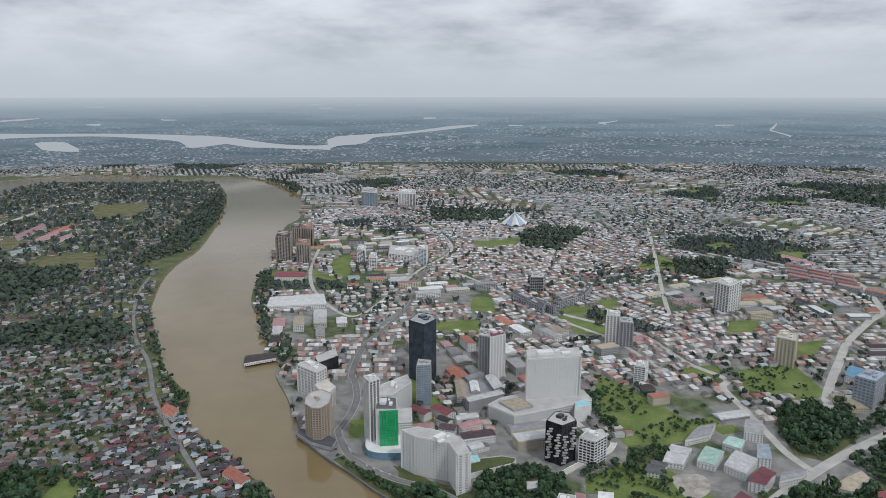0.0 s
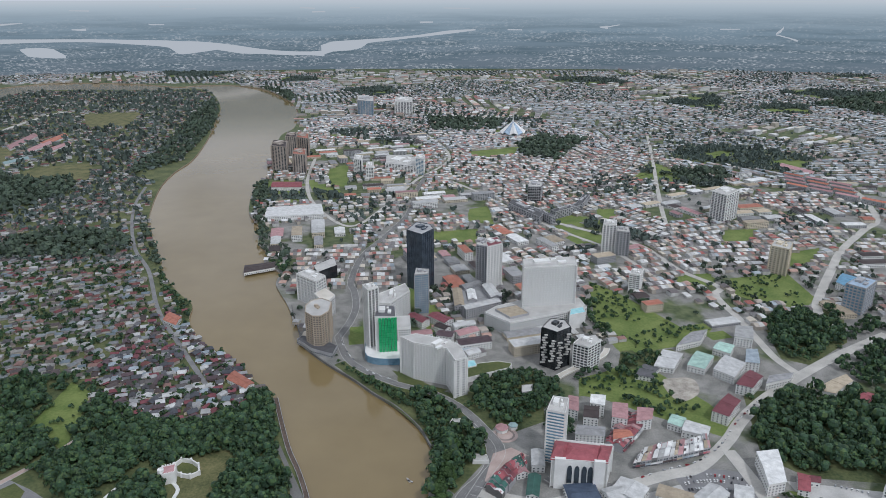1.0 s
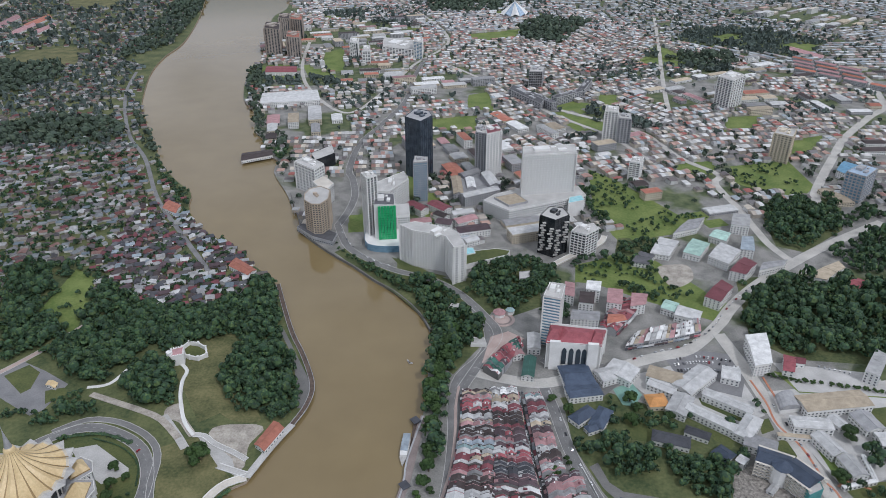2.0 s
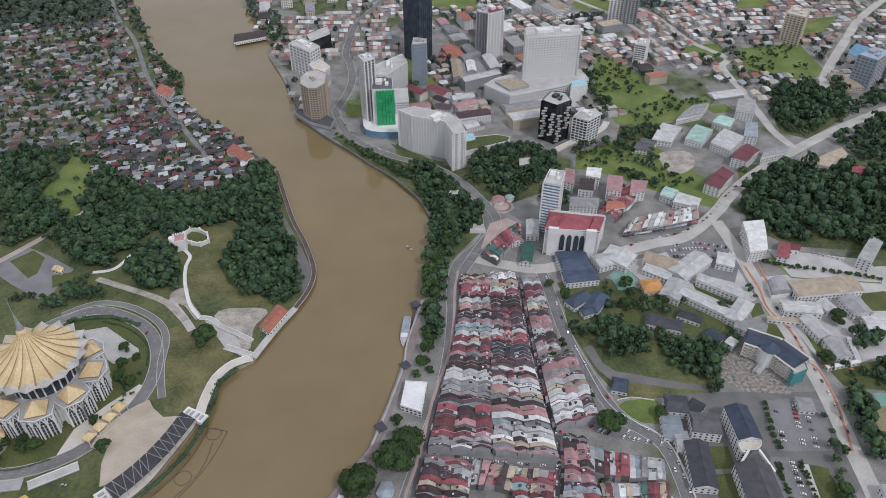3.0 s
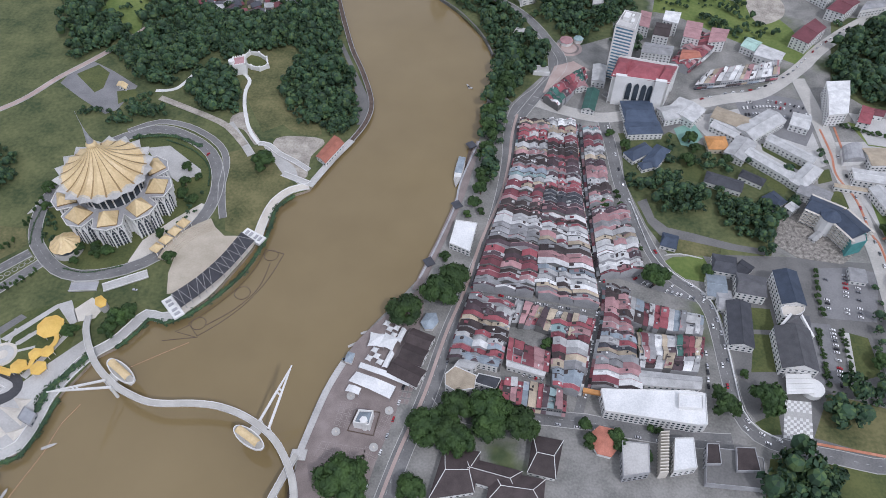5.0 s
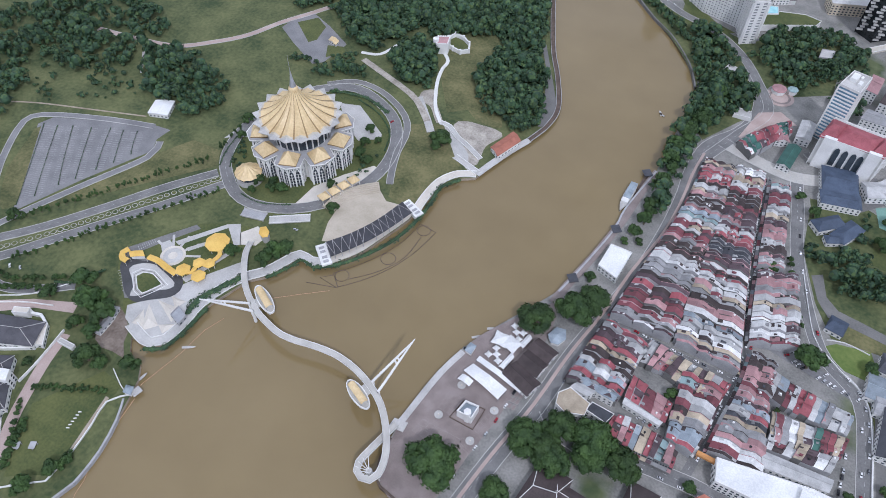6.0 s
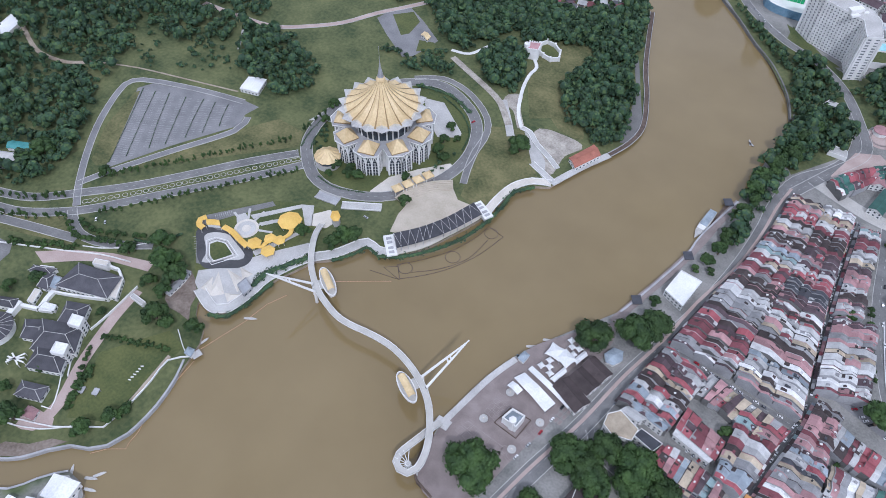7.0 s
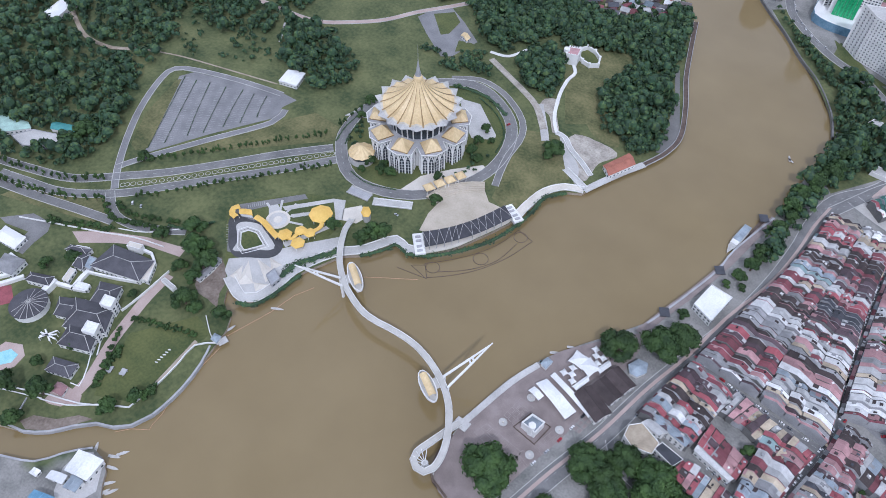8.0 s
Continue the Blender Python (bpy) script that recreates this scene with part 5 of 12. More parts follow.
        lots.face([(x - co + si * q, y - si - co * q, 0.03 + 0.004 * (i % 9)), (x + co + si * q, y + si - co * q, 0.03 + 0.004 * (i % 9)), (x + co - si * q, y + si + co * q, 0.03 + 0.004 * (i % 9)), (x - co - si * q, y - si + co * q, 0.03 + 0.004 * (i % 9))])
    tagged(new("grass_plots", lots.mesh("grass_plots", M_BRIGHT)), "green open plots between the town's streets", "grass", "", "stuff")
    homes.build("houses", "crowded low houses with rusty, grey and shade-darkened roofs")
    shops.build("town_terraces", "terraced shops and houses with pale, pink and grey roofs", M_TOWNROOF)
    outer.build("suburb_houses", "far suburban houses and sheds with roofs tinted for haze", M_FARROOF2)
    wood("village_trees", [p for p in shade if free(*p)], [s for p, s in zip(shade, ssize) if free(*p)], "dark green trees among the village houses", MITE)
    blocks.split("town_block", "long low town block with a {} roof among shop streets", "building", "town blocks", 190, ["light_grey", "white", "grey", "pink", "beige", "white", "terracotta", "brown", "light_grey"], [M_WHITE, M_CREAM, M_GREYWALL])
    blocks.build("town_blocks", "long low shop blocks and sheds with pale roofs", M_TOWNROOF)
    near = [(p, s) for p, s in zip(trees, tsize) if free(*p) and p[1] < 1250]
    # trees past 1250 m take the leaf colour that carries the haze
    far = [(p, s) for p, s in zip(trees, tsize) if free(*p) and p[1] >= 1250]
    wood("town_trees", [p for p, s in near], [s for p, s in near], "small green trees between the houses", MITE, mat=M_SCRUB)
    wood("suburb_trees", [p for p, s in far], [s for p, s in far], "far trees between suburban houses, leaves paled and blued for haze", SPECK, mat=M_FARTREE)


# ---- the assembly hall on its hill ----
def rot(pts, a, c):
    co, si = math.cos(a), math.sin(a)
    return [(c[0] + co * x - si * y, c[1] + si * x + co * y, *r) for x, y, *r in pts]


HALL = (-335.6, 410.3)


def build_hall():
    hall = thing("assembly_hall", (*HALL, 0), "nine-sided assembly hall with a golden umbrella roof and spire", "building")
    phase = radians(-34.0)
    drum = Kit()
    drum.prism([(HALL[0] + 32 * math.cos(a), HALL[1] + 32 * math.sin(a)) for a in np.arange(0, 2 * math.pi, math.pi / 18)], 0, 24.8)
    part("core_wall", drum, M_GLASS, hall, "dark glazed core")
    deck = Kit()
    outline = []
    for w in range(9):
        a = phase + w * radians(40)
        outline += [(r * math.cos(a + da), r * math.sin(a + da)) for r, da in ((37, -radians(20)), (48.5, -radians(14)), (51.5, 0), (48.5, radians(14)))]
    outline = [(HALL[0] + x, HALL[1] + y) for x, y in outline]
    deck.prism(outline, 24.4, 25.6, bottom=True)
    part("deck", deck, M_GREYWALL, hall, "grey star-shaped terrace roof")
    rim = Kit()
    ribbon_faces(rim, outline, 0.7, 26.4, 0, 25.5, -0.6, closed=True)
    part("parapet", rim, M_WHITE, hall, "low white parapet")
    neck = Kit()
    neck.lathe([(26.5, 25.6), (26.5, 46.5), (24, 46.5)], HALL, 36)
    part("upper_wall", neck, M_GLASS, hall, "dark glazed upper drum")
    first = {}
    for w in range(9):
        a = phase + w * radians(40)
        for key in ("wing", "pyramid", "arcade", "drum_column", *(f"floor_{f}" for f in range(1, 7))):
            if key in first:
                ob = first[key].copy()
                scene.collection.objects.link(ob)
                ob.rotation_euler = (0, 0, w * radians(40))
                continue
            k = Kit()
            if key == "wing":
                k.prism([p[:2] for p in rot([(28, -10.4), (44.8, -10.4), (48.0, 0), (44.8, 10.4), (28, 10.4)], a, HALL)], 0, 24.4)
                mats = M_GLASS
            elif key.startswith("floor_"):
                f = int(key[-1]) - 1
                k.prism([p[:2] for p in rot([(28, -10.7), (45.0, -10.7), (48.3, 0), (45.0, 10.7), (28, 10.7)], a, HALL)], 3.2 + f * 3.6, 3.9 + f * 3.6)
                mats = M_GREYWALL
            elif key == "pyramid":
                c = rot([(39.0, 0)], a, HALL)[0]
                q = rot([(-8.2, -8.2, 25.6), (8.2, -8.2, 25.6), (8.2, 8.2, 25.6), (-8.2, 8.2, 25.6)], a, c)
                lift = [(x, y, 26.8) for x, y, z in q]
                for i in range(4):
                    k.face([q[i], q[(i + 1) % 4], lift[(i + 1) % 4], lift[i]], 1)
                    k.face([lift[i], lift[(i + 1) % 4], (*c, 36.5)])
                mats = [M_GOLD, M_GOLDDK]
            elif key == "arcade":
                for p, q in (((45.4, -11.1), (49.0, 0)), ((49.0, 0), (45.4, 11.1)), ((33, -11.3), (45.0, -11.3)), ((45.0, 11.3), (33, 11.3))):
                    n = 2
                    for i in range(n):
                        s, e = lerp(p, q, i / n), lerp(p, q, (i + 1) / n)
                        c = lerp(s, e, 0.5)
                        k.tube([(*x, z) for x, z in ((rot([s], a, HALL)[0], 0), (rot([s], a, HALL)[0], 24.4))], 0.75, 6)
                        for u in (s, e):
                            path = []
                            for t in np.linspace(0, 1, 7):
                                g = lerp(u, c, math.sin(t * math.pi / 2) ** 1.6 * 0.98)
                                path.append((*rot([g], a, HALL)[0], 12 + 11 * math.sin(t * math.pi / 2)))
                            k.tube(path, 0.55, 5)
                        k.tube([(*rot([c], a, HALL)[0], 0), (*rot([c], a, HALL)[0], 16)], 0.35, 5)
                    k.tube([(*rot([q], a, HALL)[0], 0), (*rot([q], a, HALL)[0], 24.4)], 0.75, 6)
                    k.tube([(*rot([p], a, HALL)[0], 23.8), (*rot([q], a, HALL)[0], 23.8)], 0.6, 5)
                mats = M_WHITE
            else:
                for d in (-12, 0, 12):
                    g = [(r * math.cos(a + radians(d)) + HALL[0], r * math.sin(a + radians(d)) + HALL[1], z) for r, z in ((27.0, 25.6), (27.8, 38), (33, 47.5))]
                    k.tube(g, 0.7, 6)
                mats = M_WHITE
            first[key] = part("floor_slab" if key.startswith("floor_") else key, k, mats, hall, {"wing": "dark glazed wing", "pyramid": "golden pyramid skylight", "arcade": "white pointed-arch screen"}.get(key, ""))
    # golden umbrella: 18 pleated gores, each ridge standing proud of its seams
    gores = 18
    step = 2 * math.pi / gores
    prof = [(3.6, 76.0), (5.2, 72.2), (8.0, 67.6), (12.5, 62.4), (18.5, 57.2), (25.0, 52.8), (30.0, 50.2), (34.0, 48.7), (36.0, 48.0)]
    gore = edge = seam = None
    for g in range(gores):
        a = phase + g * step
        if gore:
            for src in (gore, edge, seam):
                ob = src.copy()
                scene.collection.objects.link(ob)
                ob.rotation_euler = (0, 0, g * step)
            continue
        k = Kit()
        at = lambda r, d, z: (HALL[0] + r * math.cos(a + d * step), HALL[1] + r * math.sin(a + d * step), z)
        for (r0, z0), (r1, z1) in zip(prof, prof[1:]):
            l0, l1 = 0.07 * r0 + 0.15, 0.07 * r1 + 0.15
            for d0, d1, b0, b1 in ((-0.43, 0.0, 0, 1), (0.0, 0.43, 1, 0)):
                k.face([at(r1, d0, z1 + b0 * l1), at(r1, d1, z1 + b1 * l1), at(r0, d1, z0 + b1 * l0), at(r0, d0, z0 + b0 * l0)], 1 if r0 > 33 else 0)
        gore = part("gore", k, [M_GOLD, M_GOLDPALE], hall)
        k = Kit()
        for (r0, z0), (r1, z1) in zip(prof, prof[1:]):
            k.face([at(r1, 0.43, z1), at(r1, 0.57, z1 - 0.25), at(r0, 0.57, z0 - 0.25), at(r0, 0.43, z0)])
        seam = part("seam", k, M_GOLDDK, hall, "dark golden gutter")
        k = Kit()
        for g0, g1 in ((-0.5, 0), (0, 0.5)):
            u0, u1 = (47.8, 50.5) if g1 == 0 else (50.5, 47.8)
            r0, r1 = (37.4, 42.4) if g1 == 0 else (42.4, 37.4)
            t0, t1 = (47.0, 49.0) if g1 == 0 else (49.0, 47.0)
            k.face([at(36, g0, u0), at(r0, g0, t0), at(r1, g1, t1), at(36, g1, u1)])
            k.face([at(36, g0, u0 - 0.7), at(36, g1, u1 - 0.7), at(r1, g1, t1 - 0.5), at(r0, g0, t0 - 0.5)])
            k.face([at(r0, g0, t0), at(r0, g0, t0 - 0.5), at(r1, g1, t1 - 0.5), at(r1, g1, t1)])
        edge = part("eave", k, M_CONC, hall, "pale translucent eave point")
    k = Kit()
    k.lathe([(35.5, 46.8), (20, 48), (6, 54)], HALL, 27)
    part("ceiling_shell", k, M_GREYWALL, hall)
    k = Kit()
    k.lathe([(4.0, 75.4), (4.6, 76.4), (4.0, 78.4), (3.0, 79.6)], HALL, 18)
    part("collar", k, M_GOLD, hall)
    k = Kit()
    k.lathe([(3.0, 79.6), (1.9, 84.5), (1.0, 90.5), (0.35, 95.5), (0.0, 96.0)], HALL, 12)
    part("spire", k, M_STEEL, hall, "grey metal spire")
    k = Kit()
    k.tube([(*HALL, 95), (*HALL, 112)], [0.25, 0.12], 6)
    part("mast", k, M_STEEL, hall)
    take([(HALL[0] + 60 * math.cos(a), HALL[1] + 60 * math.sin(a)) for a in np.arange(0, 6.28, 0.4)])


build_hall()
sheet("lawn", RING, 0.05, M_LAWN, "shaded green court lawn inside the ring road", "lawn", 12.0)
sheet("terrace", [(-419.0, 392.2), (-414.4, 413.1), (-401.7, 452.8), (-378.3, 424.8), (-398.0, 403.4), (-410.0, 399.5)], 0.25, M_CONC, "pale forecourt paving", "paving")
sheet("terrace", [(-342.3, 488.4), (-320.7, 494.0), (-280.0, 464.6), (-277.5, 458.1), (-296.7, 446.0), (-318.6, 461.3)], 0.25, M_CONC, "pale forecourt paving", "paving")
sheet("terrace", [(-306.9, 347.9), (-303.2, 372.8), (-285.5, 398.5), (-265.3, 421.5), (-259.2, 419.4), (-267.1, 391.8), (-280.8, 365.9), (-295.5, 350.5)], 0.25, M_PALE, "cream forecourt paving", "paving")


def court_shrubs():
    """Dark shrubs that fill the court between the ring road and the hall."""
    shrub_rng = np.random.default_rng(23)
    q, sizes = [], []
    for x, y in scatter(RING, 6.5, shrub_rng, 0.45, False):
        d = math.dist((x, y), HALL)
        a = math.degrees(math.atan2(y - HALL[1], x - HALL[0]))
        edge = min(math.dist((x, y), p) for p in spline(RING, 6.0, True))
        if d > 55 and edge > 9.5 and (-178 < a < -112 or -38 < a < 22 or 100 < a < 150) and shrub_rng.random() < 0.75:
            q.append((x, y))
            sizes.append(shrub_rng.uniform(2.0, 4.6))
    wood("court_shrubs", q, sizes, "dark green shrubs in the court round the assembly hall", FINE)


court_shrubs()


def round_pavilion(c, r, label):
    p = thing("round_pavilion", (*c, 0), label, "pavilion")
    k = Kit()
    k.lathe([(r, 0), (r, 5.5), (r * 0.96, 5.5), (r * 0.96, 4.6), (r * 0.8, 4.6)], c, 28)
    part("drum_wall", k, M_CONC, p)
    k = Kit()
    k.lathe([(r * 0.78, 0), (r * 0.78, 9.5)], c, 24)
    part("glazing", k, M_GLASS, p)
    for i in range(12):
        a = i * math.pi / 6
        k = Kit()
        at = lambda q, d, z: (c[0] + q * math.cos(a + d), c[1] + q * math.sin(a + d), z)
        h = math.pi / 12
        for d, e in ((-h, 0), (0, h)):
            up = lambda x: 1.0 if x == 0 else 0.0
            k.face([at(r * 1.02, d, 9 + up(d)), at(r * 1.02, e, 9 + up(e)), at(r * 0.5, e, 12.2 + up(e)), at(r * 0.5, d, 12.2 + up(d))])
            k.face([at(r * 0.5, d, 12.2 + up(d)), at(r * 0.5, e, 12.2 + up(e)), (*c, 18.0)])
        part("roof_segment", k, M_GOLD, p)
    take([(c[0] + r * math.cos(a), c[1] + r * math.sin(a)) for a in np.arange(0, 6.28, 0.5)])


round_pavilion(((-362.7, 356.0)), 12.5, "small round pavilion with a golden scalloped roof")


def gold_canopy(a, b):
    """Four little pyramids in a row over the drive."""
    p = thing("entrance_canopy", (*mid([a, b]), 0), "row of golden pyramid canopies over the drive", "canopy")
    ang = math.atan2(b[1] - a[1], b[0] - a[0])
    for i in range(4):
        c = lerp(a, b, (i + 0.5) / 4)
        k = Kit()
        q = rot([(-4.6, -4.6, 7), (4.6, -4.6, 7), (4.6, 4.6, 7), (-4.6, 4.6, 7)], ang, c)
        for j in range(4):
            k.face([q[j], q[(j + 1) % 4], (*c, 11.5)])
            k.face([(*q[j][:2], 6.6), (*q[(j + 1) % 4][:2], 6.6), q[(j + 1) % 4], q[j]])
        part("canopy_roof", k, M_GOLD, p)
        for s in ((-4, -4), (4, -4), (4, 4), (-4, 4)):
            k = Kit()
            x = rot([s], ang, c)[0]
            k.tube([(*x, 0), (*x, 6.7)], 0.3, 6)
            part("post", k, M_WHITE, p)


gold_canopy((-286.5, 356.1), (-268.1, 396.2))


# ---- the open-air stage on the bank ----
def build_stage():
    sheet("stage_apron", [(-261.9, 318.7), (-268.1, 339.7), (-269.4, 368.4), (-255.9, 385.6), (-244.3, 394.8), (-233.1, 385.3), (-215.2, 386.9), (-218.1, 377.5), (-235.0, 348.5), (-253.1, 322.3)], 0.35, M_SANDSTONE, "broad cream fan-shaped performance floor", "paving")
    steps = thing("seating_steps", (*mid([(-269.4, 368.4), (-242.7, 394.3)]), 0), "curved pale seating steps", "steps")
    line = spline([(-271.0, 351.7), (-268.1, 366.7), (-257.1, 382.8), (-243.5, 393.6)], 5.0)
    for i in range(6):
        k = Kit()
        ribbon_faces(k, offset(line, i * 1.9), 1.9, 0.7 + 0.45 * i, 0, 0.3)
        part("step", k, M_SANDSTONE, steps)
    near, far_ = spline([(-243.0, 303.1), (-228.5, 322.7), (-215.2, 346.3), (-202.7, 378.3)], 6.0), spline([(-254.1, 313.9), (-239.0, 332.5), (-225.7, 356.6), (-215.6, 384.6)], 6.0)
    n = 22
    near = [near[int(i * (len(near) - 1) / n)] for i in range(n + 1)]
    far_ = [far_[int(i * (len(far_) - 1) / n)] for i in range(n + 1)]
    roof = thing("grandstand_roof", (*mid(near), 0), "long curved black grandstand roof with arched ribs", "roof")
    for i in range(n):
        k = Kit()
        q = [(*near[i], 6.0), (*near[i + 1], 6.0), (*far_[i + 1], 8.2), (*far_[i], 8.2)]
        k.face(q)
        k.face([(x, y, z - 0.3) for x, y, z in q][::-1])
        part("roof_panel", k, M_BLACKROOF, roof)
    for i in range(0, n, 2):
        k = Kit()
        c = lerp(far_[i], far_[i + 1], 0.5)
        for s, e in ((near[i], far_[i + 1]), (near[min(i + 2, n)], far_[i + 1])):
            k.tube([(*lerp(s, e, t), 6.2 + 2.2 * t + 0.3 * math.sin(3.14 * t)) for t in np.linspace(0, 1, 5)], 0.16, 4)
        part("rib", k, M_CONC, roof, "thin pale arched rib")
    for i in range(0, n + 1, 2):
        for s, h in ((near[i], 6.0), (far_[i], 8.2)):
            k = Kit()
            k.tube([(*s, 0), (*s, h)], 0.25, 5)
            part("post", k, M_STEEL, roof)
    for ends, s in (((near[0], far_[0]), -1), ((near[-1], far_[-1]), 1)):
        d = (ends[1][0] - ends[0][0], ends[1][1] - ends[0][1])
        q = math.hypot(*d)
        nrm = (d[1] / q * -s * -1, -d[0] / q * -s * -1)
        a, b = lerp(*ends, -0.35), lerp(*ends, 1.15)
        w = 9.0
        tower = thing("stair_block", (*mid([a, b]), 0), "white stair block beside the grandstand", "stairs")
        k = Kit()
        k.prism([a, b, (b[0] + nrm[0] * w, b[1] + nrm[1] * w), (a[0] + nrm[0] * w, a[1] + nrm[1] * w)], 0, 4.0)
        part("base", k, M_WHITE, tower)
        for t in (0.15, 0.35, 0.62, 0.82):
            c = lerp(a, b, t)
            k = Kit()
            k.box((c[0] + nrm[0] * w / 2, c[1] + nrm[1] * w / 2, 4.4), (4.6, 2.2, 0.8), math.atan2(nrm[1], nrm[0]))
            part("skylight", k, M_GREYWALL, tower)
    wall = spline([(-244.1, 296.6), (-226.0, 319.7), (-214.6, 346.1), (-203.9, 374.8), (-202.5, 385.5)], 6.0)
    k = Kit()
    ribbon_faces(k, offset(wall, 4), 7, 1.0, 0, -4)
    tagged(new("quay", k.mesh("quay", M_PALE)), "pale concrete quay below the grandstand", "quay", "", "structure")


M_BLACKROOF = surface("black_roof_membrane", (0.028, 0.028, 0.034), (0.06, 0.06, 0.07), 0.2, 0.5, 0.1, 8)
build_stage()


def path(name, pts, width, z, mat, label, smooth=6.0, rails=None, take_it=True):
    line = spline(pts, smooth)
    k = Kit()
    ribbon_faces(k, line, width, z, 0, -0.2)
    ob = tagged(new(name, k.mesh(name, mat)), label, "path", "", "structure")
    if rails:
        for s in (-1, 1):
            k = Kit()
            ribbon_faces(k, line, 0.5, z + 0.9, 0, z - 0.1, s * width / 2)
            part("parapet", k, rails, ob)
    if take_it:
        take_line(line, width + 2)
    return ob


path("promenade", [(-171.5, 452.6), (-187.6, 445.5), (-199.1, 428.9), (-202.8, 405.7), (-202.9, 387.0)], 8, 0.5, M_PALE, "pale riverside promenade", 6.0, M_WHITE)
path("promenade", [(-246.8, 298.5), (-258.1, 295.2), (-271.3, 297.1), (-278.0, 286.0), (-286.9, 270.0), (-300.6, 256.0), (-310.2, 238.1), (-316.7, 217.4), (-317.2, 198.2), (-320.7, 179.3), (-329.4, 171.8), (-342.6, 174.5), (-355.1, 179.5)], 9, 0.5, M_CONC, "pale grey riverside promenade", 6.0, M_WHITE)
path("promenade", [(-171.5, 452.6), (-165.1, 470.0), (-154.8, 495.6), (-143.1, 519.7)], 7, 0.5, M_CONC, "pale grey jetty walk", 6.0)
path("boardwalk", [(-143.1, 519.7), (-133.9, 547.4), (-133.1, 578.7), (-149.5, 625.2), (-169.9, 669.7), (-188.6, 721.0), (-207.8, 777.6)], 5, 0.3, M_BROWN, "grey-brown timber boardwalk along the bank", 6.0, M_GREYWALL)
path("footpath", [(-234.2, 505.6), (-245.6, 519.6), (-254.1, 535.6), (-264.6, 562.7), (-269.6, 585.9), (-270.0, 602.1), (-283.5, 617.4)], 3.2, 0.4, M_WHITE, "white stepped path up to the fort", 5.0, M_WHITE)
path("footpath", [(-234.2, 505.6), (-223.5, 504.4), (-210.4, 493.7), (-191.4, 483.3), (-176.3, 473.6)], 5, 0.4, M_CONC, "pale stepped path down to the jetty", 5.0, M_WHITE)
path("footpath", [(-365.2, 575.8), (-344.5, 581.6), (-334.2, 606.3)], 4, 0.4, M_WHITE, "white stepped path among the trees", 5.0)
path("footpath", [(-272.0, 532.9), (-249.5, 505.3), (-236.8, 488.4)], 8, 0.4, M_CONC, "pale concrete stair ramp", 5.0)
path("footpath", [(-676.2, 333.2), (-651.2, 344.4), (-620.5, 355.8), (-564.3, 370.9), (-509.9, 385.4)], 1.8, 0.16, M_DIRT, "thin worn earth path across the field", 6.0)
path("footpath", [(-562.6, 440.1), (-585.8, 471.7)], 2.5, 0.3, M_CONC, "thin pale path", 5.0)


# ---- the white fort ----
def build_fort():
    tower = thing("fort_tower", (*mid([(-289.4, 612.6), (-278.1, 624.4)]), 0), "small white castle keep with a pinkish flat roof", "fort")
    q = [(-288.3, 609.6), (-275.8, 614.3), (-279.3, 628.8), (-292.4, 623.6)]
    k = Kit()
    k.prism(q, 0, 13)
    part("wall", k, M_WHITE, tower)
    k = Kit()
    c = mid(q)
    k.prism([lerp(c, p, 0.8) for p in q], 12.8, 13.3)
    part("roof", k, M_ROOF["pink"], tower)
    for i in range(4):
        a, b = q[i], q[(i + 1) % 4]
        for t in np.linspace(0.06, 0.94, 6):
            k = Kit()
            k.box((*lerp(a, b, t), 13.6), (1.3, 1.0, 1.3), math.atan2(b[1] - a[1], b[0] - a[0]))
            part("merlon", k, M_WHITE, tower)
    k = Kit()
    k.lathe([(3.4, 0), (3.4, 16.5), (2.6, 16.5), (2.6, 15.8), (0, 15.8)], ((-290.5, 614.4)), 10)
    part("turret", k, M_WHITE, tower)
    yard = thing("fort_wall", (*mid([(-288.4, 640.5), (-257.2, 632.0)]), 0), "white wall round a grassy octagonal fort yard", "wall")
    ring = [(-281.3, 627.2), (-286.3, 639.4), (-281.5, 648.8), (-270.6, 646.6), (-260.3, 638.7), (-255.6, 626.7), (-263.4, 620.4), (-273.5, 622.8)]
    loop = ring + ring[:1]
    for a, b in zip(loop, loop[1:]):
        k = Kit()
        ribbon_faces(k, [a, b], 1.6, 5.0, 0, 0.0)
        part("wall_section", k, M_WHITE, yard)
    for p in ring:
        k = Kit()
        k.lathe([(1.4, 0), (1.4, 6.2), (0, 6.6)], p, 8)
        part("pier", k, M_WHITE, yard)
    sheet("lawn", ring, 0.2, M_LAWN, "grass inside the fort yard", "lawn")


build_fort()


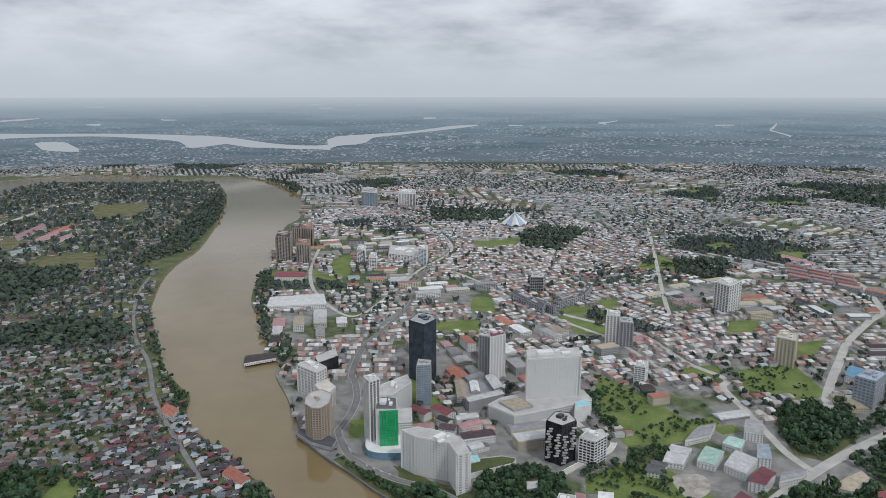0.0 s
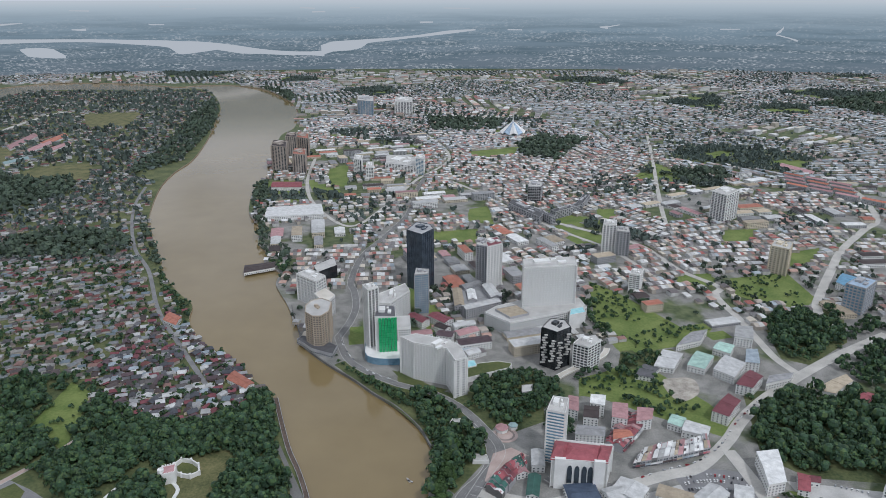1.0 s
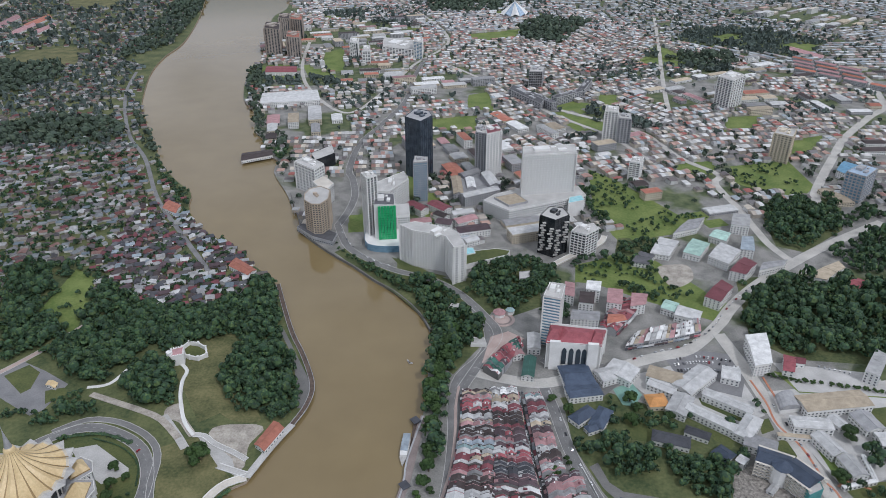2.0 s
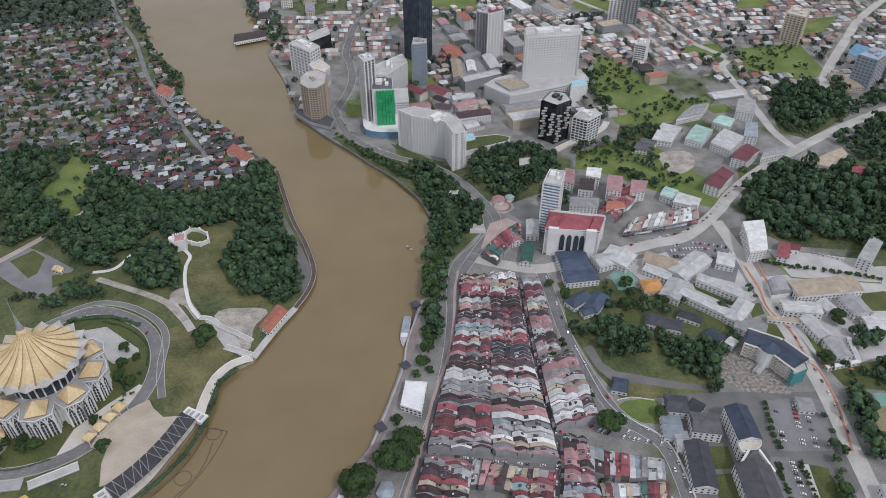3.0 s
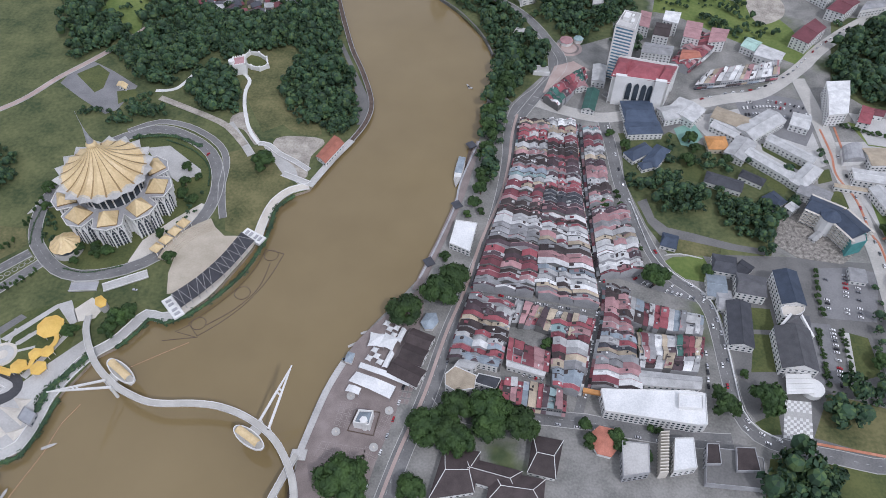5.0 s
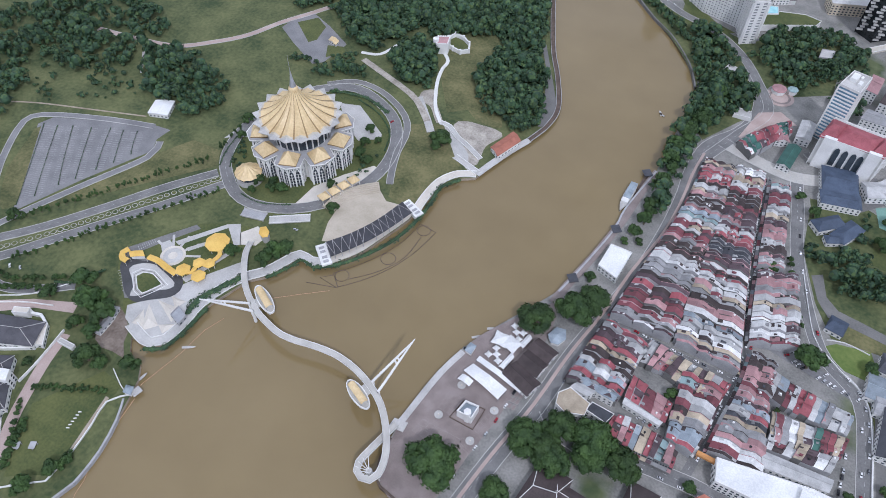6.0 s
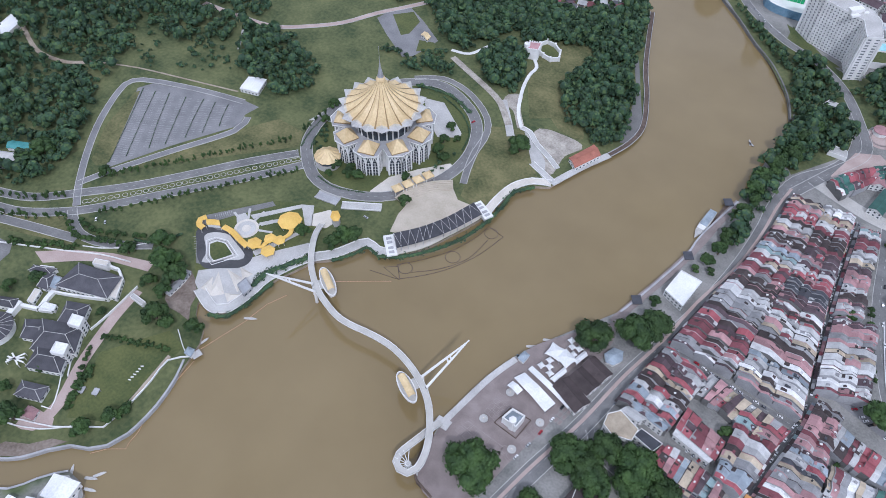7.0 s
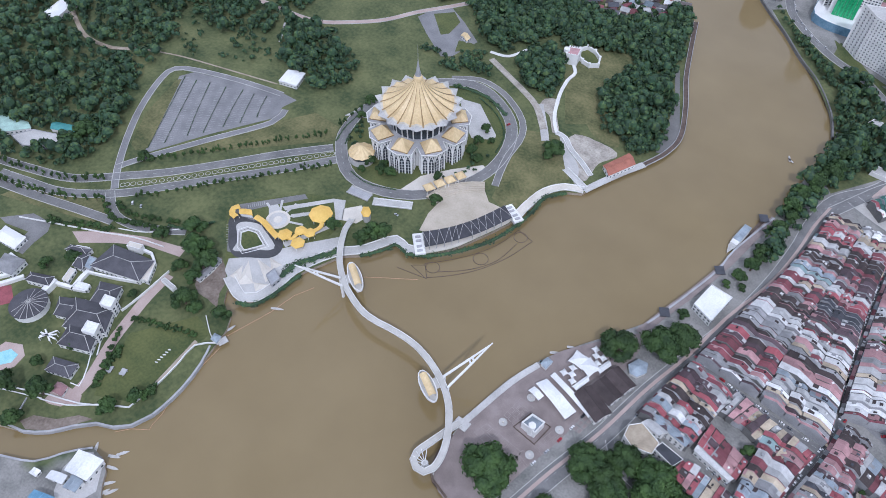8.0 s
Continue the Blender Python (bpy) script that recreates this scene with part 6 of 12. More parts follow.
# ---- the footbridge ----
def build_bridge():
    z = 12.0
    line = spline([(-309.4, 284.7), (-306.5, 272.7), (-298.7, 258.6), (-287.3, 244.1), (-274.9, 233.5), (-262.0, 225.4), (-240.1, 217.4), (-224.9, 216.3), (-210.1, 218.0), (-198.2, 218.8), (-184.9, 218.3), (-169.4, 214.7), (-155.2, 208.8), (-143.6, 201.9), (-134.0, 193.4), (-125.5, 182.3), (-119.1, 171.2), (-115.3, 160.6), (-114.5, 150.7), (-117.9, 144.5), (-124.1, 143.7), (-129.1, 146.8), (-130.5, 152.9), (-126.7, 166.9), (-122.8, 180.1), (-120.0, 188.2)], 4.0)
    n = len(line)
    zs = [0.8 + (z - 0.8) * min(1, i / (n * 0.10)) if i < n * 0.1 else z - (z - 1.2) * max(0, (i - n * 0.80) / (n * 0.20)) for i in range(n)]
    line = [(x * (EYE - h) / (EYE - z), y * (EYE - h) / (EYE - z)) for (x, y), h in zip(line, zs)]
    bridge = thing("footbridge", (*mid(line), 0), "pale S-shaped pedestrian bridge with leaning white masts over the river", "bridge")

    def band(kit, off0, off1, dz0, dz1):
        a, b = offset(line, off0), offset(line, off1)
        for i in range(n - 1):
            kit.face([(*b[i], zs[i] + dz1), (*b[i + 1], zs[i + 1] + dz1), (*a[i + 1], zs[i + 1] + dz0), (*a[i], zs[i] + dz0)])

    k = Kit()
    band(k, 2.4, -2.4, 0, 0)
    band(k, -2.4, -1.5, 0, -1.3)
    band(k, 1.5, 2.4, -1.3, 0)
    band(k, -1.5, 1.5, -1.3, -1.3)
    part("deck", k, M_DECK, bridge, "pale grey deck")
    for s in (-1, 1):
        k = Kit()
        band(k, s * 2.35, s * 2.45, 0.0, 1.2)
        band(k, s * 2.5, s * 2.3, 1.2, 1.2)
        band(k, s * 2.52, s * 2.52, 1.2, -0.3)
        part("railing", k, M_WHITE, bridge, "white railing")
    for i in range(8, n - 4, 16):
        k = Kit()
        k.tube([(*line[i], zs[i] - 1.4), (*line[i], WATER_Z - 1)], 0.6, 8)
        if i > n * 0.75 or i < n * 0.12:
            part("pier", k, M_CONC, bridge)
    for i in range(6, n - 2, 10):
        k = Kit()
        for s in (-1, 1):
            x = offset(line, s * 2.7)[i]
            k.tube([(*x, zs[i] - 0.6), (*x, zs[i] + 1.5)], 0.18, 4)
        part("light_bracket", k, M_STEEL, bridge)
    for legs, tip, h in ((((-274.1, 230.5), (-267.5, 225.4)), ((-289.2, 202.6)), 44), (((-151.6, 211.0), (-143.9, 205.2)), ((-130.4, 236.8)), 44)):
        k = Kit()
        tip3 = (*tip, h)
        for leg in legs:
            k.tube([(*leg, WATER_Z - 1), (*leg, 12.0)], 1.3, 8)
            k.tube([(*lerp((*leg, 12.0), tip3, t),) for t in (0, 0.5, 0.96, 1.0)], [1.05, 0.95, 0.6, 0.5], 8)
        for t in (0.55, 0.62):
            k.tube([lerp((*legs[0], 12.0), tip3, t), lerp((*legs[1], 12.0), tip3, t)], 0.7, 6)
        k.tube([lerp((*lerp(*legs, 0.5), 12.0), tip3, 0.95), lerp((*lerp(*legs, 0.5), 12.0), tip3, 1.05)], 0.55, 6)
        part("mast", k, M_WHITE, bridge, "white leaning A-shaped mast")
    for a, b, half in (((-277.2, 246.5), (-252.4, 230.6), 5.0), ((-167.4, 203.3), (-144.4, 190.3), 5.0)):
        c = lerp(a, b, 0.5)
        ang, long_ = math.atan2(b[1] - a[1], b[0] - a[0]), math.dist(a, b) / 2
        oval = lambda f, zz: [(*rot([(math.cos(t) * long_ * f, math.sin(t) * half * f)], ang, c)[0], zz) for t in np.linspace(0, 2 * math.pi, 29)[:-1]]
        k = Kit()
        k.prism([p[:2] for p in oval(1.0, 0)], 11.0, 12.0, bottom=True)
        pod = part("pod", k, M_DECK, bridge, "oval viewing pod")
        k = Kit()
        ring = [p[:2] for p in oval(1.03, 0)]
        ribbon_faces(k, ring, 0.7, 13.6, 0, 11.6, closed=True)
        part("pod_rail", k, M_WHITE, pod)
        k = Kit()
        m = 10
        for i in range(m):
            u0, u1 = -0.74 + 1.48 * i / m, -0.74 + 1.48 * (i + 1) / m
            for j in range(6):
                v0, v1 = -1 + j / 3, -1 + (j + 1) / 3
                pt = lambda u, v: (*rot([(u * long_, v * 2.9)], ang, c)[0], 15.6 + 1.7 * (1 - v * v))
                k.face([pt(u0, v0), pt(u1, v0), pt(u1, v1), pt(u0, v1)])
        part("pod_roof", k, M_GOLD, pod, "golden barrel roof")
        for u in (-0.7, 0, 0.7):
            for v in (-1, 1):
                k = Kit()
                x = rot([(u * long_, v * 2.6)], ang, c)[0]
                k.tube([(*x, 12), (*x, 15.7)], 0.2, 5)
                part("post", k, M_STEEL, pod)
        k = Kit()
        k.prism([p[:2] for p in oval(0.35, 0)], WATER_Z - 1, 11.0)
        part("pier", k, M_CONC, bridge)
        j = min(range(n), key=lambda i: math.dist(line[i], c))
        e = lerp(c, line[j], 0.96)
        k = Kit()
        ribbon_faces(k, [lerp(c, e, 0.3), e], 9, 11.92, 0, 11.2)
        part("link", k, M_DECK, bridge, "pale deck link to the pod")
    c = ((-122.8, 151.8))
    k = Kit()
    k.lathe([(2.4, WATER_Z - 1), (2.4, 7.0), (0, 7.4)], c, 10)
    part("pier", k, M_CONC, bridge)
    for i in range(11):
        a = radians(120 + 24 * i)
        k = Kit()
        k.tube([(*c, 6.6), (c[0] + 9.5 * math.cos(a), c[1] + 9.5 * math.sin(a), 9.2)], 0.3, 5)
        part("spoke", k, M_WHITE, bridge)
    deck = Kit()
    deck.prism([(-127.3, 189.2), (-126.6, 196.5), (-115.8, 197.1), (-116.0, 189.1)], -3, 1.2)
    land = part("landing", deck, M_CONC, bridge, "pale landing platform")


M_DECK = surface("pale_deck", (0.43, 0.415, 0.385), (0.55, 0.535, 0.50), 0.1, 0.7, 0.1, 12)
build_bridge()


# ---- floats and booms on the water ----
def floats(name, lines, r, mat, label, z=WATER_Z + 0.15):
    ob = thing(name, (*lines[0][0], z), label, "boom")
    for ln in lines:
        k = Kit()
        k.tube([(*p, z) for p in ln], r, 5)
        part("float_line", k, mat, ob)


def circle(c, r, n=20):
    return [(c[0] + r * math.cos(t), c[1] + r * math.sin(t)) for t in np.linspace(0, 6.2832, n + 1)]


floats("light_frame", [spline([(-225.4, 283.3), (-210.0, 298.5), (-195.0, 318.8), (-183.3, 344.6), (-176.6, 372.8)], 6), spline([(-225.4, 283.3), (-236.0, 294.3)], 6), spline([(-236.0, 294.3), (-220.3, 312.2), (-205.9, 334.0), (-197.0, 355.8), (-193.7, 376.1)], 6), spline([(-176.6, 372.8), (-193.7, 376.1)], 6),
       spline([(-226.6, 282.4), (-244.0, 285.6), (-234.9, 292.8)], 9), circle((-228.0, 295.1), 6.0), circle((-201.1, 328.2), 6.5), circle((-187.3, 370.1), 6.0), spline([(-251.9, 276.3), (-224.7, 282.4)], 9), spline([(-221.6, 294.0), (-202.3, 312.3), (-188.9, 335.4), (-186.1, 361.9)], 6)],
       0.28, M_BROWN, "floating dark frame of light outlines moored by the quay")
floats("boom", [spline([(-268.9, 249.8), (-249.4, 263.6), (-229.6, 277.0)], 9)], 0.2, M_ORANGE, "orange floating boom")
floats("boom", [spline([(-313.7, 139.7), (-308.5, 158.7), (-303.1, 178.2), (-299.9, 200.7), (-292.8, 216.6)], 9)], 0.2, M_ORANGE, "orange floating boom")
floats("boom", [spline([(-310.0, 129.5), (-308.2, 106.6), (-306.5, 83.7), (-300.0, 65.5), (-299.0, 56.2), (-297.3, 51.9), (-308.2, 44.5), (-315.6, 35.5)], 9)], 0.2, M_ORANGE, "orange floating boom along the wall")
# ---- kinds of building ----
def inset(q, d):
    c = mid(q)
    return [lerp(p, c, min(0.45, d / (math.dist(p, c) + 1e-6))) for p in q]


def tower(name, q, h, floors, bays, label, wall=None, glass=None, band=0.45, pier=0.22, plant=True, cap=None, group="", base=None, crown=0.0):
    """A block with recessed windows between floor bands and piers; q: base outline, bays: windows to a side."""
    wall, glass = wall or M_WHITE, glass or M_GLASS
    q = ccw(q)
    b = thing(name, (*mid(q), 0), label, "building", group)
    k = Kit()
    k.prism(offset(q, 0.7, True), 0, h - 0.4)
    part("glazing", k, glass, b)
    fh = h / floors
    k = Kit()
    for f in range(floors + 1):
        z = f * fh
        k.prism(q, max(0, z - fh * band / 2), min(h, z + fh * band / 2), bottom=f > 0)
    part("floor_band_grid", k, wall, b, "", "stuff")
    k = Kit()
    n = len(q)
    for i in range(n):
        a, e = q[i], q[(i + 1) % n]
        d = math.dist(a, e)
        m = bays[i % len(bays)]
        if m < 0:  # a blind wall
            ang = math.atan2(e[1] - a[1], e[0] - a[0])
            c = lerp(a, e, 0.5)
            k.box((c[0] - math.sin(ang) * 0.3, c[1] + math.cos(ang) * 0.3, h / 2), (d, 0.9, h), ang)
            continue
        w = d / max(1, m)
        for j in range(m + 1):
            c = lerp(a, e, j / max(1, m))
            k.box((*lerp(c, mid(q), 0.2 / (math.dist(c, mid(q)) + 0.01)), h / 2), (max(0.5, w * pier), 0.8, h), math.atan2(e[1] - a[1], e[0] - a[0]))
    part("pier_grid", k, wall, b, "", "stuff")
    k = Kit()
    k.prism(q, h - 0.3, h + 0.9)
    k.prism(offset(q, 0.8, True), h + 0.85, h + 1.0, 1)
    part("roof", k, [wall, cap or M_CONC], b)
    k = Kit()
    ribbon_faces(k, q, 0.6, h + 1.9, 0, h + 0.8, 0.3, closed=True)
    part("parapet", k, wall, b)
    if plant:
        c, (ux, uy) = mid(q), ((q[1][0] - q[0][0]), (q[1][1] - q[0][1]))
        ang, long_, wide = math.atan2(uy, ux), math.dist(q[0], q[1]), math.dist(q[1], q[2])
        for u, v, s, t, z in ((-0.15, 0.05, 0.3, 0.35, 4.0), (0.22, -0.1, 0.16, 0.22, 2.6), (0.1, 0.25, 0.1, 0.12, 1.8)):
            x = rot([(u * long_, v * wide)], ang, c)[0]
            k = Kit()
            k.box((*x, h + 0.9 + z / 2), (s * long_, t * wide, z), ang)
            part("plant_room", k, wall, b)
    take(q, 3)
    return b


def hall_roof(k, q, h, rh, hip=0.0, over=0.7, thick=0.25, m=0):
    """A ridged roof over a four-cornered outline, ridge along its first side; hip: how far the ridge stops short (0 to 0.5)."""
    q = ccw(q)
    c = mid(q)
    e = [lerp(p, c, -over / (math.dist(p, c) + 1e-6)) for p in q]
    r0, r1 = lerp(e[0], e[3], 0.5), lerp(e[1], e[2], 0.5)
    r0, r1 = lerp(r0, r1, hip), lerp(r1, r0, hip)
    for dz in (0.0, -thick):
        z, t = h + dz, h + rh + dz
        f = [[(*e[0], z), (*e[1], z), (*r1, t), (*r0, t)], [(*e[2], z), (*e[3], z), (*r0, t), (*r1, t)], [(*e[1], z), (*e[2], z), (*r1, t)], [(*e[3], z), (*e[0], z), (*r0, t)]]
        if hip == 0:
            f = f[:2]
        for g in f:
            k.face(g if dz == 0 else g[::-1], m)
    loop = e + e[:1]
    for a, b in zip(loop, loop[1:]):
        if hip or True:
            k.face([(*a, h - thick), (*b, h - thick), (*b, h), (*a, h)], m)


def house(name, q, h, rh, roof, label, wall=None, hip=0.0, over=0.8, windows=True, group="", category="building", ridge=None):
    """A low building: walls, gable ends, ridged roof, ridge cap and a band of windows."""
    q = ccw(q)
    b = thing(name, (*mid(q), 0), label, category, group)
    k = Kit()
    k.prism(q, 0, h)
    if hip == 0:
        for i in (1, 3):
            a, c = q[i], q[(i + 1) % 4]
            k.face([(*a, h), (*c, h), (*lerp(a, c, 0.5), h + rh * 0.97)])
    part("wall", k, wall or M_WHITE, b)
    k = Kit()
    hall_roof(k, q, h + 0.05, rh, hip, over)
    part("roof", k, roof, b)
    k = Kit()
    r0, r1 = lerp(q[0], q[3], 0.5), lerp(q[1], q[2], 0.5)
    k.tube([(*lerp(r0, r1, hip), h + rh + 0.1), (*lerp(r1, r0, hip), h + rh + 0.1)], 0.22, 5)
    part("ridge_cap", k, ridge or roof, b)
    if hip and ridge:
        e0, e1 = lerp(r0, r1, hip), lerp(r1, r0, hip)
        for i, e in ((0, e0), (1, e1), (2, e1), (3, e0)):
            k = Kit()
            k.tube([(*lerp(q[i], mid(q), -over / (math.dist(q[i], mid(q)) + 1e-6)), h + 0.15), (*e, h + rh + 0.15)], 0.25, 5)
            part("hip_cap", k, ridge, b)
    if windows:
        k = Kit()
        for i in range(4):
            a, c = q[i], q[(i + 1) % 4]
            d = math.dist(a, c)
            m = max(1, int(d / 4))
            ang = math.atan2(c[1] - a[1], c[0] - a[0])
            for lvl in range(max(1, int(h / 3.4))):
                for j in range(m):
                    x = lerp(a, c, (j + 0.5) / m)
                    k.box((*x, 1.9 + lvl * 3.3), (1.7, 0.24, 1.5), ang)
        part("window_grid", k, M_GLASS, b, "", "stuff")
    take(q, 2)
    return b


def flat_block(name, q, h, label, wall=None, cap=None, windows=True, category="building"):
    q = ccw(q)
    b = thing(name, (*mid(q), 0), label, category)
    k = Kit()
    k.prism(q, 0, h)
    part("wall", k, wall or M_WHITE, b)
    k = Kit()
    k.prism(inset(q, 0.5), h, h + 0.2)
    part("roof", k, cap or M_MEMBRANE, b)
    k = Kit()
    ribbon_faces(k, q, 0.5, h + 0.9, 0, h - 0.1, 0.2, closed=True)
    part("parapet", k, wall or M_WHITE, b)
    if windows:
        k = Kit()
        for i in range(len(q)):
            a, c = q[i], q[(i + 1) % len(q)]
            m = max(1, int(math.dist(a, c) / 3.5))
            for lvl in range(max(1, int(h / 3.5))):
                for j in range(m):
                    k.box((*lerp(a, c, (j + 0.5) / m), 1.9 + lvl * 3.4), (2.0, 0.24, 1.6), math.atan2(c[1] - a[1], c[0] - a[0]))
        part("window_grid", k, M_GLASS, b, "", "stuff")
    take(q, 2)
    return b


def poly_hip(name, q, h, rh, roof, label, wall=None):
    """A many-sided pavilion with a pointed roof."""
    q = ccw(q)
    c = mid(q)
    b = thing(name, (*c, 0), label, "pavilion")
    k = Kit()
    k.prism(inset(q, 0.8), 0, h)
    part("wall", k, wall or M_WHITE, b)
    k = Kit()
    for i in range(len(q)):
        k.face([(*q[i], h), (*q[(i + 1) % len(q)], h), (*c, h + rh)])
        k.face([(*q[i], h - 0.4), (*q[(i + 1) % len(q)], h - 0.4), (*q[(i + 1) % len(q)], h), (*q[i], h)])
    part("roof", k, roof, b)
    k = Kit()
    k.tube([(*c, h + rh - 0.3), (*c, h + rh + 1.4)], [0.3, 0.1], 6)
    part("finial", k, roof, b)
    take(q, 2)
    return b


def wing(a, b, width, h, rh, tone, label, hip=0.0, wall=None, name="hall"):
    """A long building with its ridge from a to b."""
    d = math.dist(a, b)
    nx, ny = -(b[1] - a[1]) / d * width / 2, (b[0] - a[0]) / d * width / 2
    return house(name, [(a[0] - nx, a[1] - ny), (b[0] - nx, b[1] - ny), (b[0] + nx, b[1] + ny), (a[0] + nx, a[1] + ny)], h, rh, M_ROOF[tone], label, wall, hip)


# ---- the old bazaar: rows of narrow deep shophouses ----
shop_rng = random.Random(11)
TONES = ["maroon"] * 5 + ["red"] * 4 + ["pink"] * 8 + ["brown"] * 11 + ["plum"] * 8 + ["grey"] * 6 + ["light_grey"] * 7 + ["white"] * 4 + ["beige"] * 4 + ["teal"] * 2 + ["blue_grey"] * 3 + ["charcoal"] * 2
SAY = {"maroon": "dark red", "red": "bright red", "pink": "faded pink", "brown": "dark brown tiled", "plum": "dark purplish", "grey": "grey sheet", "light_grey": "light grey sheet", "white": "white sheet", "beige": "tan",
       "teal": "pale teal", "blue_grey": "blue-grey", "dark_green": "dark green", "charcoal": "black tiled"}


def shophouse(a, b, c, d, tone, h, cuts, front=True):
    """One shop between party walls: a-b on the street, d-c behind; its roof steps back in ridged lengths."""
    q = [a, b, c, d]
    s = thing("shophouse", (*mid(q), 0), f"narrow two-storey shophouse with a {SAY[tone]} roof in a terrace", "shophouse", "bazaar shophouses")
    paint = shop_rng.choice([M_GREYWALL, M_GREYWALL, M_YARD])
    segs = len(cuts) - 1
    cuts = [t if t in (0, 1) else t + shop_rng.uniform(-0.012, 0.012) for t in cuts]
    roofs, profile = [], [(0.0, 0.0)]
    for i in range(segs):
        # an open light well between one roof and the next
        t0, t1 = cuts[i] + (0.008 if i else 0), cuts[i + 1] - (0.008 if i + 1 < segs else 0)
        p = [lerp(a, d, t0), lerp(b, c, t0), lerp(b, c, t1), lerp(a, d, t1)]
        hh = h * (1 if i == 0 else shop_rng.choice([1.0, 1.0, 0.98, 0.95, 0.8]))
        rise = min(3.6, shop_rng.uniform(0.22, 0.28) * math.dist(p[0], p[3]))
        m0, m1 = lerp(p[0], p[3], 0.5), lerp(p[1], p[2], 0.5)
        profile += ([(t0, hh - 4.5)] if i else []) + [(t0, hh), ((t0 + t1) / 2, hh + rise), (t1, hh)] + ([(t1, hh - 4.5)] if i + 1 < segs else [])
        roofs.append((p, hh, rise, m0, m1))
    profile.append((1.0, 0.0))
    k = Kit()
    sides = [[(*lerp(u, v, t), z) for t, z in profile] for u, v in ((a, d), (b, c))]
    n = len(profile)
    k.v = sides[0] + sides[1]
    k.f = [tuple(range(n)), tuple(range(2 * n - 1, n - 1, -1))] + [(j, (j + 1) % n, n + (j + 1) % n, n + j) for j in range(n)]
    k.m = [0] * len(k.f)
    part("wall", k, paint, s)
    for i, (p, hh, rise, m0, m1) in enumerate(roofs):
        use = tone if i == 0 or shop_rng.random() < 0.84 else shop_rng.choice(TONES)
        r = Kit()
        g = 0.12
        for u, v, w, x in ((p[0], p[1], m1, m0), (p[2], p[3], m0, m1)):
            lo, hi = hh + g, hh + rise + g
            u2, v2 = lerp(u, x, -0.05), lerp(v, w, -0.05)
            lo2 = lo - rise * 0.05
            r.face([(*u2, lo2 - 0.25), (*v2, lo2 - 0.25), (*v2, lo2), (*u2, lo2)])
            # lapped courses of sheet, with a verge along the party wall and a newer sheet here and there
            f0 = shop_rng.uniform(0.25, 0.6) if shop_rng.random() < 0.4 else 0.5
            newer = int(shop_rng.randrange(1, 3)) if f0 != 0.5 else 0
            cols = (0.0, 0.09, f0, 1.0) if u is p[0] else (0.0, f0, 0.91, 1.0)
            verge = 0 if u is p[0] else 2
            for c in range(3):
                for g0, g1 in ((0.0, 0.36), (0.36, 0.7), (0.7, 1.0)):
                    up0, up1 = (0.10, 0.0) if g0 else (0.0, 0.0)
                    spot = lambda e, f, z: lerp(lerp((*u2, lo2 + z), (*v2, lo2 + z), e), lerp((*x, hi + z), (*w, hi + z), e), f)
                    slot = 1 if c == verge or (newer and c == 1 and g0 == (0.0, 0.0, 0.36)[newer]) else 0
                    r.face([spot(cols[c], g0, up0), spot(cols[c + 1], g0, up0), spot(cols[c + 1], g1, up1), spot(cols[c], g1, up1)], slot)
                    if g0:
                        r.face([spot(cols[c], g0, 0.0), spot(cols[c + 1], g0, 0.0), spot(cols[c + 1], g0, up0), spot(cols[c], g0, up0)], slot)
        part("roof", r, [M_ROOF[use], M_ROOF[shop_rng.choice(["light_grey", "grey", "brown", "brown", "pink", use])]], s)
    if front:
        r = Kit()
        out = 2.4
        n = (a[0] - d[0], a[1] - d[1])
        l = math.hypot(*n) or 1
        a2, b2 = (a[0] + n[0] / l * out, a[1] + n[1] / l * out), (b[0] + n[0] / l * out, b[1] + n[1] / l * out)
        r.face([(*a2, 3.4), (*b2, 3.4), (*b, 4.2), (*a, 4.2)])
        r.face([(*a2, 3.2), (*b2, 3.2), (*b2, 3.4), (*a2, 3.4)])
        part("awning", r, M_ROOF[shop_rng.choice(TONES)], s)
        r = Kit()
        ang = math.atan2(b[1] - a[1], b[0] - a[0])
        for t in (0.22, 0.5, 0.78):
            for z in (1.6, 6.0):
                r.box((*lerp(a, b, t), z), (1.0, 0.3, 1.7), ang)
        part("window_row", r, M_GLASS, s)
    # clutter on top: raised lights, lean-to roofs, tanks and vents
    for p, hh, rise, m0, m1 in roofs:
        if shop_rng.random() < 0.33:
            u, v = shop_rng.uniform(0.25, 0.6), shop_rng.uniform(0.12, 0.75)
            g = [lerp(lerp(p[0], p[1], x), lerp(p[3], p[2], x), y) for x, y in ((u, v), (u + 0.35, v), (u + 0.35, v + 0.2), (u, v + 0.2))]
            r = Kit()
            r.prism(g, hh, hh + rise * (1 - abs(2 * v - 0.9)) + shop_rng.uniform(0.5, 1.3))
            part("roof_light", r, M_ROOF[shop_rng.choice(["light_grey", "grey", "brown", "grey", "maroon", "charcoal"])], s)
    if shop_rng.random() < 0.45:
        p, hh, rise, m0, m1 = shop_rng.choice(roofs)
        r = Kit()
        x = lerp(lerp(p[0], p[1], shop_rng.uniform(0.3, 0.7)), lerp(p[3], p[2], 0.5), shop_rng.uniform(0.3, 0.6))
        if shop_rng.random() < 0.5:
            r.box((*x, hh + rise * 0.8), (1.6, 1.2, 1.6), shop_rng.uniform(0, 1))
        else:
            r.lathe([(0.7, hh), (0.7, hh + rise + 0.9), (0, hh + rise + 1.1)], x, 8)
        part("roof_tank", r, shop_rng.choice([M_STEEL, M_BLACK, M_WHITE]), s)


